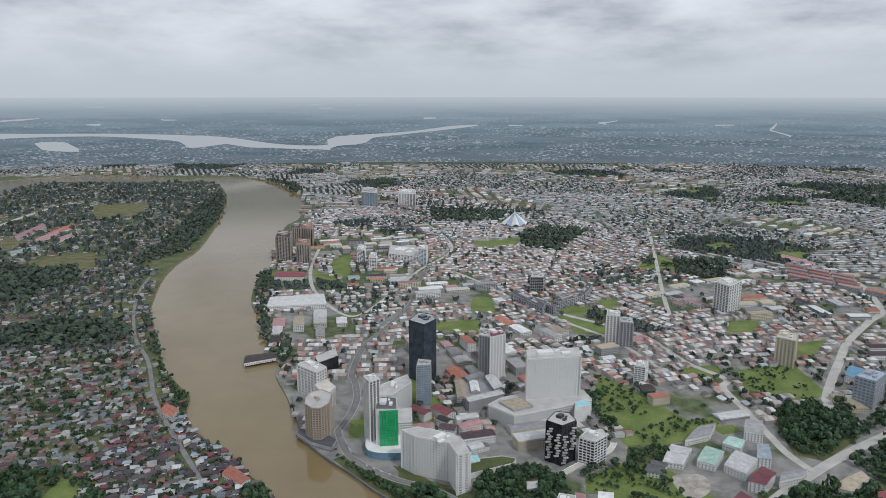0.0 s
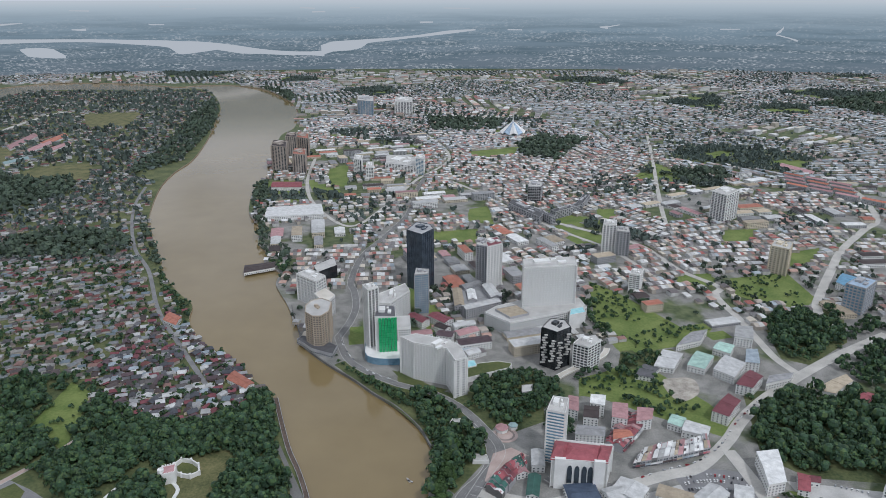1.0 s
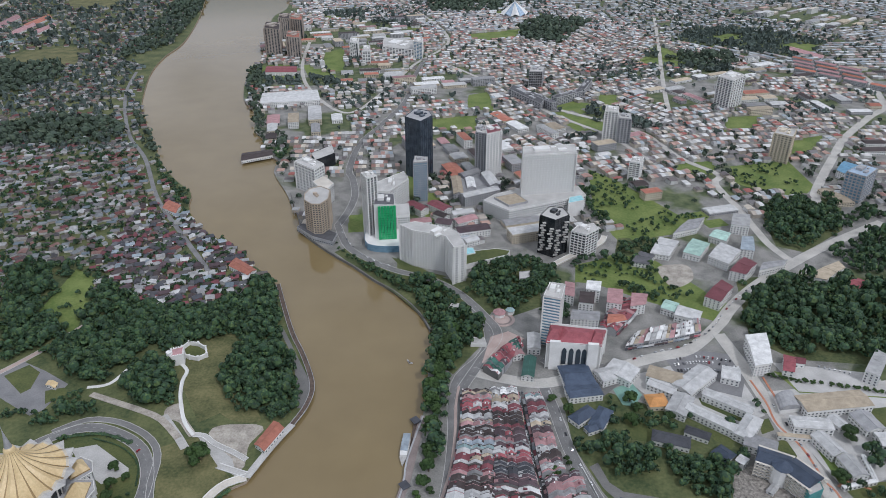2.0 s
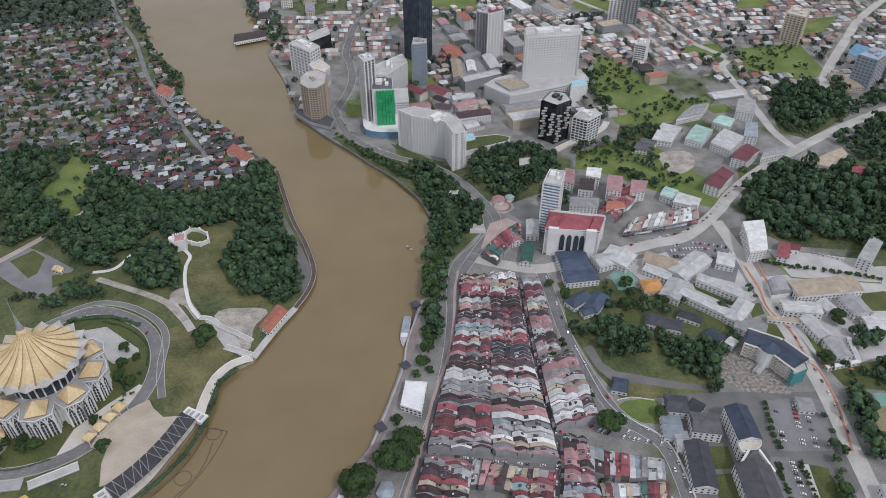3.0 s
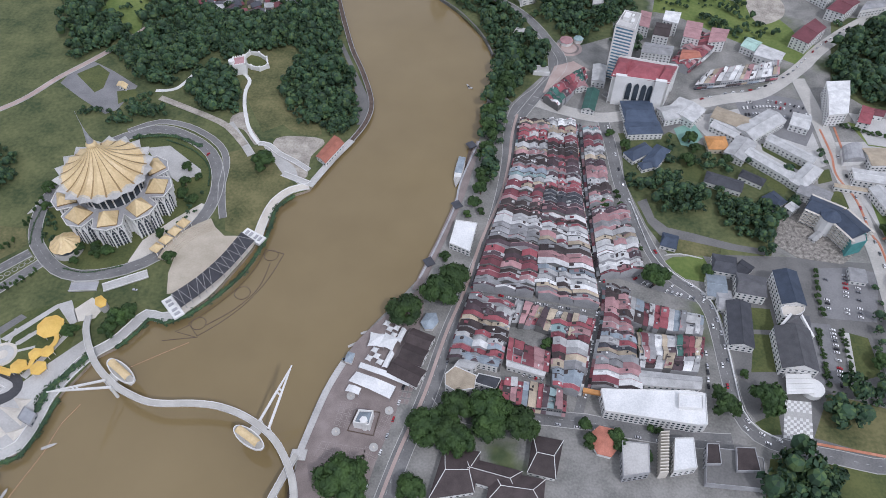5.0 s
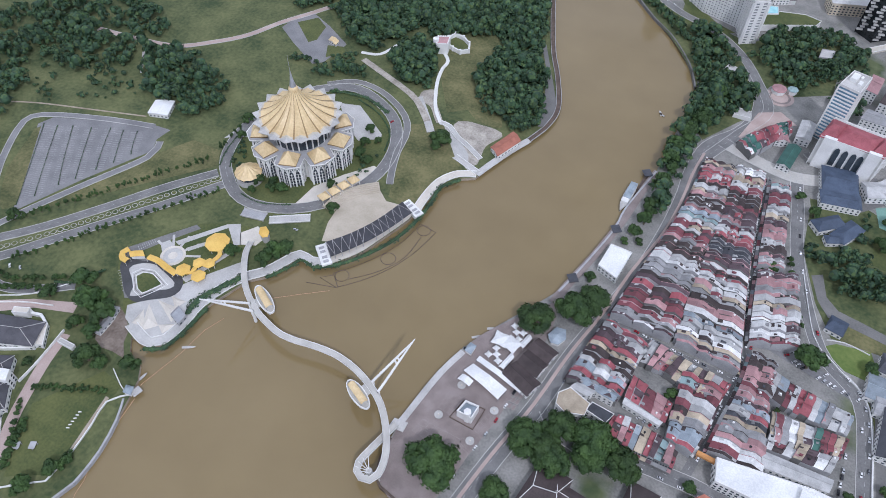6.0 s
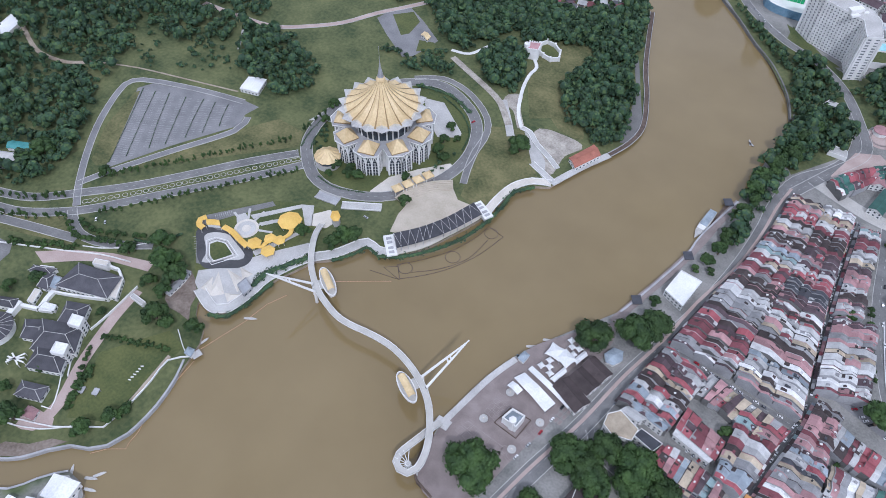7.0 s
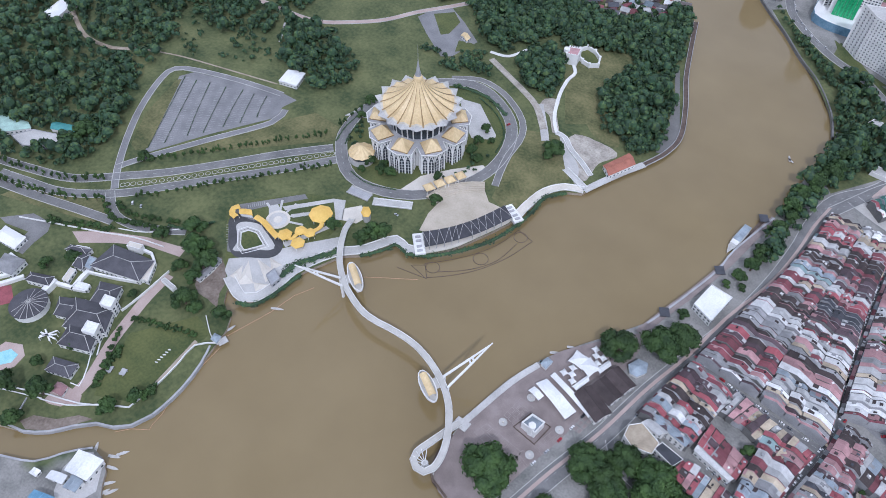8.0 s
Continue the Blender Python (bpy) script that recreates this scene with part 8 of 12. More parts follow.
for pts, mat, label in (
        ([(-363.2, 182.3), (-369.8, 192.6), (-358.0, 204.3), (-341.3, 221.5), (-342.0, 228.9), (-329.2, 247.2), (-312.4, 268.7), (-304.6, 261.8), (-313.7, 241.7), (-319.3, 220.0), (-319.3, 200.2), (-323.1, 179.6), (-332.6, 173.5), (-347.3, 174.4)], M_CONC, "pale grey stone plaza"),
        ([(-377.1, 197.2), (-403.1, 222.3), (-403.4, 232.5), (-387.9, 238.7), (-373.0, 241.8), (-349.7, 235.1), (-343.5, 223.7), (-353.7, 206.9)], M_ASPHALT, "dark asphalt drop-off loop"),
        ([(-376.6, 203.2), (-393.1, 219.9), (-389.5, 228.0), (-379.6, 232.3), (-355.2, 228.2), (-351.3, 223.2), (-362.2, 208.2)], M_CONC, "pale kerbed island of the loop"),
        ([(-374.6, 207.2), (-385.5, 221.7), (-375.5, 227.1), (-359.1, 221.9), (-364.5, 210.3)], M_LAWN, "green heart of the loop island"),
        ([(-412.5, 230.6), (-409.7, 241.7), (-372.4, 287.6), (-366.3, 285.1), (-389.5, 254.1), (-403.4, 232.5)], M_ASPHALT, "dark asphalt lane"),
        ([(-390.2, 258.9), (-385.6, 264.4), (-371.5, 257.8), (-361.2, 251.2), (-368.6, 241.0), (-377.6, 246.8)], M_CONC, "pale paved approach"),
        ([(-332.1, 296.0), (-322.0, 309.4), (-308.3, 301.7), (-311.3, 289.8), (-324.0, 285.0)], M_PALE, "pale paved bridge landing"),
        ([(-377.5, 263.6), (-348.0, 299.6), (-344.3, 297.1), (-372.0, 261.8)], M_CONC, "pale paved terrace strip"),
        ([(-364.5, 261.5), (-349.5, 278.7), (-346.3, 276.9), (-360.4, 259.6)], M_CONC, "pale paved terrace strip"),
        ([(-348.0, 299.6), (-337.6, 305.1), (-323.6, 285.3), (-328.3, 281.5)], M_CONC, "pale paved terrace strip"),
        ([(-346.6, 233.4), (-325.0, 282.4), (-321.6, 281.7), (-341.0, 231.3)], M_CONC, "pale straight walk")):
    zz = 0.16 + 0.03 * (label.startswith("pale kerbed")) + 0.06 * (label.startswith("green heart")) + 0.012 * (label.startswith("dark"))
    sheet("paving", pts, zz, mat, label, "paving", 0, True)
k = Kit()
ROUND = ((-369.2, 250.0))
for r, z, m in ((11, 0.22, M_PALE), (8.5, 0.26, M_CONC), (4, 0.3, M_PALE)):
    sheet("round_paving", circle(ROUND, r, 24)[:-1], z, m, "round pale paved circle", "paving", 0, True)
for a in np.linspace(0.4, 2.8, 5):
    path("footpath", [(ROUND[0] + 11 * math.cos(a), ROUND[1] + 11 * math.sin(a)), (ROUND[0] + 24 * math.cos(a), ROUND[1] + 24 * math.sin(a))], 2.2, 0.2, M_CONC, "pale spoke path", 6)


def yellow_pavilion(c, r, sides, h=5.0, rh=1.6, turn=0.0):
    q = [(c[0] + r * math.cos(turn + 2 * math.pi * i / sides), c[1] + r * math.sin(turn + 2 * math.pi * i / sides)) for i in range(sides)]
    b = thing("yellow_pavilion", (*c, 0), "open pavilion with a bright yellow faceted roof", "pavilion", "yellow pavilions")
    for i in range(sides):
        k = Kit()
        p, s = q[i], q[(i + 1) % sides]
        k.face([(*p, h), (*s, h), (*lerp(s, c, 0.55), h + rh * 0.6), (*lerp(p, c, 0.55), h + rh * 0.6)])
        k.face([(*lerp(p, c, 0.55), h + rh * 0.6), (*lerp(s, c, 0.55), h + rh * 0.6), (*c, h + rh)])
        k.face([(*p, h - 0.4), (*s, h - 0.4), (*s, h), (*p, h)])
        part("roof_facet", k, M_YELLOW, b)
        k = Kit()
        x = lerp(p, c, 0.12)
        k.tube([(*x, 0), (*x, h)], 0.2, 5)
        part("post", k, M_WHITE, b)
    take(q, 1)


for p, r, n in (((-348.4, 239.0), 6.8, 6), ((-340.8, 250.8), 5.6, 6), ((-332.8, 253.8), 5.6, 6), ((-332.7, 239.1), 6.6, 6), ((-340.3, 275.9), 11.0, 8)):
    yellow_pavilion(p, r, n)


def yellow_walk(pts, width):
    line = spline(pts, 3.0)
    b = thing("covered_walk", (*line[0], 0), "covered walkway with a bright yellow roof", "walkway")
    k = Kit()
    a, e = offset(line, width / 2), offset(line, -width / 2)
    for i in range(len(line) - 1):
        k.face([(*e[i], 4.2), (*e[i + 1], 4.2), (*line[i + 1], 5.0), (*line[i], 5.0)])
        k.face([(*line[i], 5.0), (*line[i + 1], 5.0), (*a[i + 1], 4.2), (*a[i], 4.2)])
        k.face([(*e[i], 3.9), (*e[i + 1], 3.9), (*e[i + 1], 4.2), (*e[i], 4.2)])
        k.face([(*a[i + 1], 3.9), (*a[i], 3.9), (*a[i], 4.2), (*a[i + 1], 4.2)])
    part("roof", k, M_YELLOW, b)
    for i in range(0, len(line), 3):
        for s in (a, e):
            k = Kit()
            k.tube([(*s[i], 0), (*s[i], 4.0)], 0.15, 4)
            part("post", k, M_WHITE, b)


yellow_walk([(-397.3, 227.0), (-403.1, 227.5), (-407.5, 232.8), (-405.2, 238.1)], 5.5)
yellow_walk([(-384.4, 238.0), (-374.5, 238.2), (-361.3, 235.1), (-351.0, 233.3)], 5.5)
yellow_walk([(-346.0, 237.3), (-340.9, 239.7), (-340.9, 248.0), (-337.1, 252.6), (-331.8, 258.4), (-330.8, 265.9), (-334.7, 271.4)], 4.0)
house("yellow_gatehouse", [(-398.0, 232.1), (-402.5, 235.6), (-393.6, 240.9), (-388.2, 237.3)], 4, 0.6, M_YELLOW, "low gatehouse with a yellow roof", windows=False, category="pavilion")


def stone_fans():
    b = thing("stone_sculpture", (*mid([(-342.2, 189.7), (-336.1, 209.9)]), 0), "folded pale stone fan forms on the plaza", "sculpture")
    for tri in ([(-354.8, 201.4), (-343.7, 177.3), (-333.9, 187.2)], [(-350.9, 207.5), (-326.7, 194.4), (-327.1, 207.7)], [(-354.9, 195.0), (-355.1, 179.5), (-343.3, 181.3)], [(-343.1, 215.3), (-328.6, 215.8), (-332.5, 206.5)], [(-334.8, 188.0), (-320.9, 195.3), (-326.5, 182.8)]):
        c = mid(tri)
        k = Kit()
        for i in range(3):
            k.face([(*tri[i], 0.2), (*tri[(i + 1) % 3], 0.2), (*c, 2.6)] if ccw(tri) == tri else [(*tri[(i + 1) % 3], 0.2), (*tri[i], 0.2), (*c, 2.6)])
        part("fan_blade", k, M_PALE, b)


stone_fans()
flat_block("viewing_kiosk", [(-329.4, 198.3), (-328.7, 208.0), (-317.6, 203.1), (-318.0, 193.8)], 4, "small grey and white kiosk on the river edge", M_GREYWALL, M_STEEL)
poly_hip("bridge_tower", [(-311.0, 297.0), (-313.9, 303.4), (-309.9, 306.6), (-303.8, 302.7), (-301.8, 297.3), (-305.4, 294.5)], 9, 1.6, M_YELLOW, "small round lift tower with a golden cap", M_CONC)
path("culvert", [(-344.4, 317.2), (-321.6, 320.6)], 9, 1.2, M_GREYWALL, "grey concrete underpass wall", 6.0, M_CONC)
path("underpass", [(-316.7, 319.0), (-284.7, 337.2)], 8, 1.0, M_CONC, "pale concrete underpass roof", 6.0, M_WHITE)

# ---- sheds near the hill ----
house("white_shed", [(-507.3, 386.6), (-513.1, 405.7), (-494.8, 412.9), (-487.2, 391.8)], 5, 1.0, M_MEMBRANE, "white tent-roofed shed in the trees")
flat_block("white_house", [(-807.8, 299.8), (-818.6, 333.8), (-800.5, 340.7), (-787.7, 305.7)], 6, "white-roofed house in the woods", M_WHITE, M_MEMBRANE)
house("red_roof_shed", [(-172.0, 489.1), (-160.7, 519.2), (-148.9, 509.6), (-161.0, 480.4)], 5, 2.2, M_ROOF["terracotta"], "jetty shed with an orange-red roof")
house("gold_kiosk", [(-407.2, 576.4), (-407.5, 583.3), (-396.5, 579.3), (-395.6, 571.6)], 3.5, 2.0, M_GOLD, "small kiosk with a golden roof")
house("green_shed", [(-689.3, 175.5), (-653.5, 184.3), (-643.8, 181.3), (-662.1, 159.2)], 5, 1.5, M_ROOF["mint"], "shed with a pale green roof")
house("teal_shed", [(-636.2, 201.4), (-607.1, 213.8), (-600.7, 206.1), (-628.7, 193.3)], 4, 1.0, M_TEAL, "low shed with a teal cover", windows=False)
flat_block("white_canopy_block", [(-649.9, 163.7), (-640.1, 182.1), (-611.4, 194.4), (-599.4, 183.3), (-628.2, 162.3)], 4, "grey flat-roofed stores among trees", M_GREYWALL, M_CONC)
sheet("jetty_plaza", [(-230.1, 504.5), (-219.1, 502.6), (-189.6, 474.8), (-180.0, 453.4), (-200.3, 466.3)], 0.14, M_CONC, "pale jetty forecourt", "paving")
path("jetty_stage", [(-200.3, 466.3), (-171.8, 455.2)], 6, 0.6, M_CONC, "pale jetty platform", 5, M_WHITE)


# ---- the governor's residence on the bank ----
sheet("drive", [(-500.4, 128.3), (-476.4, 147.3), (-444.0, 164.6), (-407.0, 177.6), (-404.1, 167.9), (-436.2, 158.5), (-461.7, 142.4), (-484.6, 124.3)], 0.12, M_PINK, "pink brick forecourt", "paving")
path("drive", [(-395.4, 150.0), (-391.5, 125.0), (-384.3, 99.1), (-377.2, 78.0), (-366.3, 54.9), (-362.4, 39.9), (-364.2, 26.8), (-376.3, 23.1)], 9, 0.14, M_PINK, "pink brick drive", 6)
sheet("drive", [(-380.4, 25.8), (-378.7, 35.6), (-356.8, 38.4), (-352.1, 32.8), (-365.0, 22.7)], 0.16, M_PINK, "pink brick turning court", "paving")
sheet("lawn", [(-350.2, 43.6), (-373.8, 93.9), (-344.5, 137.3), (-324.3, 132.7), (-323.1, 119.2), (-325.1, 93.4), (-322.8, 58.0)], 0.06, M_LAWN, "mown riverside lawn of the residence", "lawn", 0, False)
sheet("pool_court", [(-443.8, 16.1), (-442.9, 29.7), (-430.3, 36.3), (-419.9, 31.7), (-417.4, 21.1), (-427.9, 6.7)], 0.14, M_PINK, "pink paving round a pool", "paving")
sheet("swimming_pool", [(-438.7, 20.1), (-433.5, 28.7), (-424.8, 29.1), (-422.6, 22.0), (-429.9, 12.5)], 0.2, M_POOL, "pale blue garden pool", "pool")
house("residence", [(-450.1, 114.0), (-405.7, 128.7), (-412.8, 149.6), (-453.1, 139.7)], 6, 5.5, M_ROOF["slate"], "residence hall with a broad dark grey hipped roof", hip=0.3, ridge=M_CONC)
house("residence_wing", [(-482.5, 111.6), (-465.2, 119.0), (-465.0, 125.5), (-483.1, 117.5)], 5, 3, M_ROOF["slate"], "residence wing with a dark grey roof", hip=0.3, ridge=M_CONC)
house("residence_wing", [(-415.0, 64.6), (-384.5, 80.6), (-398.7, 99.8), (-430.4, 86.9)], 6.5, 5.5, M_ROOF["slate"], "residence wing with a steep dark grey roof", hip=0.25, ridge=M_CONC)
house("residence_wing", [(-419.1, 92.2), (-402.0, 100.1), (-411.4, 116.2), (-429.0, 108.8)], 6, 4.8, M_ROOF["slate"], "residence wing with a steep dark grey roof", hip=0.25, ridge=M_CONC)
house("residence_wing", [(-404.9, 52.9), (-379.9, 63.6), (-390.2, 79.5), (-413.2, 70.0)], 6, 4.5, M_ROOF["slate"], "residence wing with a steep dark grey roof", hip=0.25, ridge=M_CONC)
house("residence_wing", [(-431.6, 67.1), (-417.8, 73.1), (-424.1, 90.4), (-442.5, 79.5)], 5, 3.5, M_ROOF["slate"], "low wing with a dark roof", hip=0.2, ridge=M_CONC)
house("garden_house", [(-393.5, 33.9), (-374.2, 41.1), (-378.5, 51.8), (-398.4, 44.3)], 4, 3, M_ROOF["slate"], "garden house with a grey hipped roof", hip=0.3, ridge=M_CONC)
house("link_wing", [(-479.1, 72.4), (-459.5, 80.4), (-463.6, 88.3), (-482.2, 79.5)], 6, 2.5, M_ROOF["slate"], "link wing with a grey roof", hip=0.2, ridge=M_CONC)
flat_block("white_tower", [(-404.8, 93.3), (-394.6, 96.5), (-399.1, 104.7), (-409.2, 101.8)], 13, "white square garden tower", M_WHITE, M_MEMBRANE)
flat_block("white_tower", [(-394.5, 69.7), (-383.9, 74.0), (-388.7, 82.2), (-398.7, 78.3)], 13, "white square garden tower", M_WHITE, M_MEMBRANE)
flat_block("white_wing", [(-406.6, 131.4), (-399.9, 133.0), (-410.4, 148.8), (-417.1, 148.1)], 4, "white terrace wing", M_WHITE, M_PALE)
flat_block("white_wing", [(-458.5, 91.4), (-452.3, 92.6), (-458.0, 104.5), (-463.8, 103.1)], 3, "white stepped terrace", M_WHITE, M_PALE)
flat_block("white_wing", [(-445.4, 92.1), (-432.2, 97.4), (-435.3, 102.3), (-446.8, 98.4)], 3, "white covered walk", M_WHITE, M_MEMBRANE)
ROUNDHOUSE = poly_hip("round_house", circle((-455.1, 60.2), 15, 24)[:-1], 7, 5.0, M_ROOF["slate"], "round house with a grey ribbed conical roof")
sheet("terrace", [(-500.8, 49.8), (-489.0, 62.8), (-471.7, 54.7), (-482.6, 39.1)], 0.2, M_ROOF["red"], "red paved sports court", "court")
house("lodge", [(-541.8, 81.9), (-517.2, 85.3), (-521.1, 98.3), (-546.1, 95.0)], 5, 3, M_WHITE, "white lodge with pale roof", hip=0.2)
house("lodge", [(-510.7, 63.3), (-493.3, 68.0), (-497.6, 83.6), (-517.2, 77.4)], 6, 3, M_ROOF["grey"], "white lodge with a grey roof", hip=0.2)
sheet("car_park", [(-564.8, 98.5), (-545.6, 119.8), (-523.8, 122.5), (-517.0, 115.2), (-515.1, 100.2), (-511.4, 87.1), (-524.5, 84.7), (-530.4, 104.5), (-554.8, 97.9)], 0.13, M_ASPHALT, "grey lodge car park", "car park")
pergola = thing("pergola", (*mid([(-429.2, 50.3), (-418.9, 58.5)]), 0), "white crossed-beam garden pergola", "pergola")
for a, b in (([(-422.7, 47.0), (-417.0, 60.0)]), ([(-425.9, 51.0), (-411.5, 54.4)]), ([(-425.5, 54.7), (-413.1, 50.6)]), ([(-423.8, 48.7), (-414.5, 57.4)])):
    k = Kit()
    ribbon_faces(k, [a, b], 1.2, 4.2, 0, 3.7)
    part("beam", k, M_WHITE, pergola)
    for p in (a, b):
        k = Kit()
        k.tube([(*p, 0), (*p, 3.8)], 0.25, 5)
        part("post", k, M_WHITE, pergola)


def bank_wall(pts, h, w, mat, label, name="river_wall", z0=-5.0):
    line = spline(pts, 8.0)
    ob = thing(name, (*line[0], 0), label, "wall")
    for i in range(0, len(line) - 1, 3):
        k = Kit()
        ribbon_faces(k, line[i:i + 4], w, h, 0, z0)
        part("wall_section", k, mat, ob)


bank_wall([(-377.9, -7.7), (-365.7, -4.2), (-351.1, 6.6), (-340.7, 20.3), (-329.9, 31.5), (-317.7, 37.1), (-308.7, 45.9), (-303.4, 60.6), (-303.6, 86.6), (-308.9, 109.9), (-315.5, 125.1)], 0.6, 1.6, M_GREYWALL, "weathered grey stone river wall")
bank_wall([(-312.6, 130.0), (-324.8, 117.8), (-322.0, 99.0), (-320.2, 79.0), (-320.6, 63.9), (-321.3, 53.4), (-327.9, 49.4), (-352.5, 33.1), (-374.7, 24.4), (-395.2, 14.3), (-412.5, 6.7)], 1.5, 0.7, M_WHITE, "low white balustrade wall of the garden", "garden_wall", -0.2)
bank_wall([(-377.9, -7.7), (-379.9, 0.2), (-386.3, 12.4)], 1.2, 0.6, M_GREYWALL, "grey garden wall", "garden_wall", -0.2)
bank_wall([(-551.2, 109.3), (-523.8, 122.5), (-479.2, 143.4), (-450.7, 157.7), (-423.2, 166.4)], 1.6, 0.6, M_WHITE, "long white garden wall", "garden_wall", -0.2)
bank_wall([(-339.2, 141.5), (-324.3, 132.7), (-316.2, 129.2)], 1.4, 0.6, M_WHITE, "white garden wall by the landing", "garden_wall", -0.2)
bank_wall([(-471.5, 155.4), (-448.3, 167.9), (-424.8, 192.3)], 0.9, 0.6, M_WHITE, "white kerb wall", "garden_wall", -0.2)
bank_wall([(-361.7, -24.0), (-339.2, -12.2), (-328.9, 3.2), (-322.1, 12.1), (-315.4, 18.9)], 0.6, 1.4, M_GREYWALL, "grey stone creek wall")
bank_wall([(-243.1, 1058.8), (-229.3, 1015.6), (-214.7, 969.5), (-201.8, 926.1), (-181.8, 896.5), (-150.1, 859.0), (-116.6, 824.9), (-84.4, 787.1), (-54.3, 756.6), (-25.4, 713.0), (-10.9, 674.8)], 1.0, 1.6, M_YARD, "dark grey stone river wall")
bank_wall([(-10.2, 685.5), (-6.7, 659.2), (-10.4, 617.3)], 0.8, 1.6, M_YARD, "grey stone river wall")
bank_wall([(-55.5, 355.4), (-50.7, 371.0), (-41.6, 404.9), (-32.8, 442.1), (-30.4, 472.7), (-16.9, 530.8)], 0.8, 1.6, M_GREYWALL, "grey river wall behind the jetty")
bank_wall([(-97.5, 143.5), (-112.5, 147.6), (-118.7, 153.0), (-122.0, 165.6), (-121.8, 181.9)], 0.8, 1.6, M_BROWN, "dark curved river wall of the square")
poly_hip("river_gate", [(-317.6, 128.1), (-319.2, 134.1), (-312.6, 135.2), (-310.3, 128.6)], 4, 2.5, M_ROOF["blue_grey"], "small white river gate with a grey roof")
path("landing", [(-312.2, 130.3), (-309.9, 137.4)], 6, 0.4, M_CONC, "pale landing stage", 4)
# letters on the lawn, too rough to read: plain white bars
for i in range(6):
    b = thing("lawn_letter", (*((-336.0, 89.9))[:2], 0), "white letter-sized block on the lawn", "sign", "lawn letters")
    p = lerp((-336.0, 89.9), (-337.0, 103.1), i / 5) if False else lerp(((-336.0, 89.9)), ((-337.0, 103.1)), i / 5)
    b.location = (*p, 0)
    k = Kit()
    k.box((*p, 0.5), (2.2, 0.7, 0.7), 0.4 + 0.2 * (i % 2))
    part("bar", k, M_WHITE, b)

# ---- the boat yard across the creek ----
sheet("yard_paving", [(-310.0, -16.0), (-319.2, -3.3), (-320.7, 11.1), (-312.9, 17.2), (-297.9, 13.4), (-287.5, 1.4), (-289.6, -6.0), (-298.5, -21.5)], 0.1, M_CONC, "grey yard paving", "paving")
house("yard_shed", [(-313.1, -2.5), (-317.7, 11.7), (-298.6, 17.3), (-295.9, 1.9)], 6, 2, M_MEMBRANE, "boat shed with a white metal roof")
house("yard_shed", [(-319.1, -13.3), (-320.3, -8.2), (-309.4, -4.2), (-307.6, -9.7)], 5, 1.5, M_MEMBRANE, "small shed with a white roof")
house("yard_shed", [(-304.4, -10.1), (-306.4, -1.8), (-297.6, 0.0), (-295.8, -7.3)], 5, 1.5, M_ROOF["blue_grey"], "shed with a blue-grey roof")
house("yard_shed", [(-316.6, -28.4), (-317.2, -23.0), (-303.4, -18.1), (-301.4, -23.6)], 5, 1.0, M_ROOF["sky_blue"], "shed with a sky-blue roof")
house("yard_shed", [(-332.0, -18.3), (-332.4, -14.6), (-327.6, -13.4), (-326.9, -17.3)], 3.5, 1, M_ROOF["white"], "little white hut")
# galleries, terraces and walks of the residence
for line, h, w, label in (([(-449.3, 109.8), (-428.9, 118.4), (-408.1, 128.8)], 3.2, 1.6, "white arcaded gallery below the residence"), ([(-408.1, 128.8), (-405.1, 135.6), (-412.5, 149.5), (-423.7, 154.8), (-432.1, 153.0)], 3.4, 2.2, "white stepped terrace wall of the residence"),
                          ([(-444.8, 92.5), (-448.7, 102.7), (-450.4, 110.5)], 3.0, 4.0, "white covered walk of the residence"), ([(-444.8, 92.5), (-434.5, 97.7)], 3.0, 4.0, "white covered walk of the residence"), ([(-480.5, 114.7), (-479.2, 120.5), (-468.7, 125.6)], 4.4, 0.8, "white parapet of the residence wing"),
                          ([(-458.8, 75.6), (-460.9, 84.2), (-462.5, 87.4)], 5.5, 5.0, "white drum side wing"), ([(-495.7, 56.8), (-491.6, 64.4), (-486.7, 74.3)], 3.4, 3.0, "pale covered walk roof"), ([(-463.3, 85.3), (-445.5, 91.9)], 3.4, 3.0, "pale covered walk roof"), ([(-395.6, 102.6), (-395.4, 121.2), (-397.8, 152.0)], 2.6, 0.6, "white rail along the drive"),
                          ([(-517.8, 80.5), (-500.4, 80.2), (-498.0, 68.4), (-503.2, 61.3)], 3.0, 2.5, "white terrace wall of the lodge"), ([(-376.5, 65.7), (-386.7, 77.1), (-386.6, 81.1)], 1.0, 0.8, "white kerb wall of the drive"), ([(-391.7, 60.2), (-388.5, 64.0), (-392.5, 79.2)], 2.4, 1.0, "white gallery wall of the residence"),
                          ([(-372.2, 39.4), (-364.8, 41.6), (-373.8, 55.2), (-387.5, 69.9)], 0.5, 0.8, "pale kerb of the drive"), ([(-409.1, 4.6), (-387.7, 14.2), (-377.1, 19.0)], 1.2, 0.5, "pale garden wall"), ([(-378.8, 17.7), (-357.8, 27.2), (-339.1, 42.9)], 1.2, 0.6, "pale balustrade of the turning court")):
    bank_wall(line, h, w, M_WHITE, label, "garden_wall", -0.1)
flat_block("glass_link", [(-457.7, 109.0), (-447.0, 111.3), (-452.8, 122.1), (-461.8, 119.6)], 5, "glazed link between two wings", M_GREYWALL, M_ROOF["blue_grey"], False)
flat_block("roof_lantern", [(-442.9, 145.1), (-430.8, 149.9), (-432.6, 154.8), (-444.8, 150.0)], 7, "white skylight box beside the residence roof", M_WHITE, M_PALE, False)
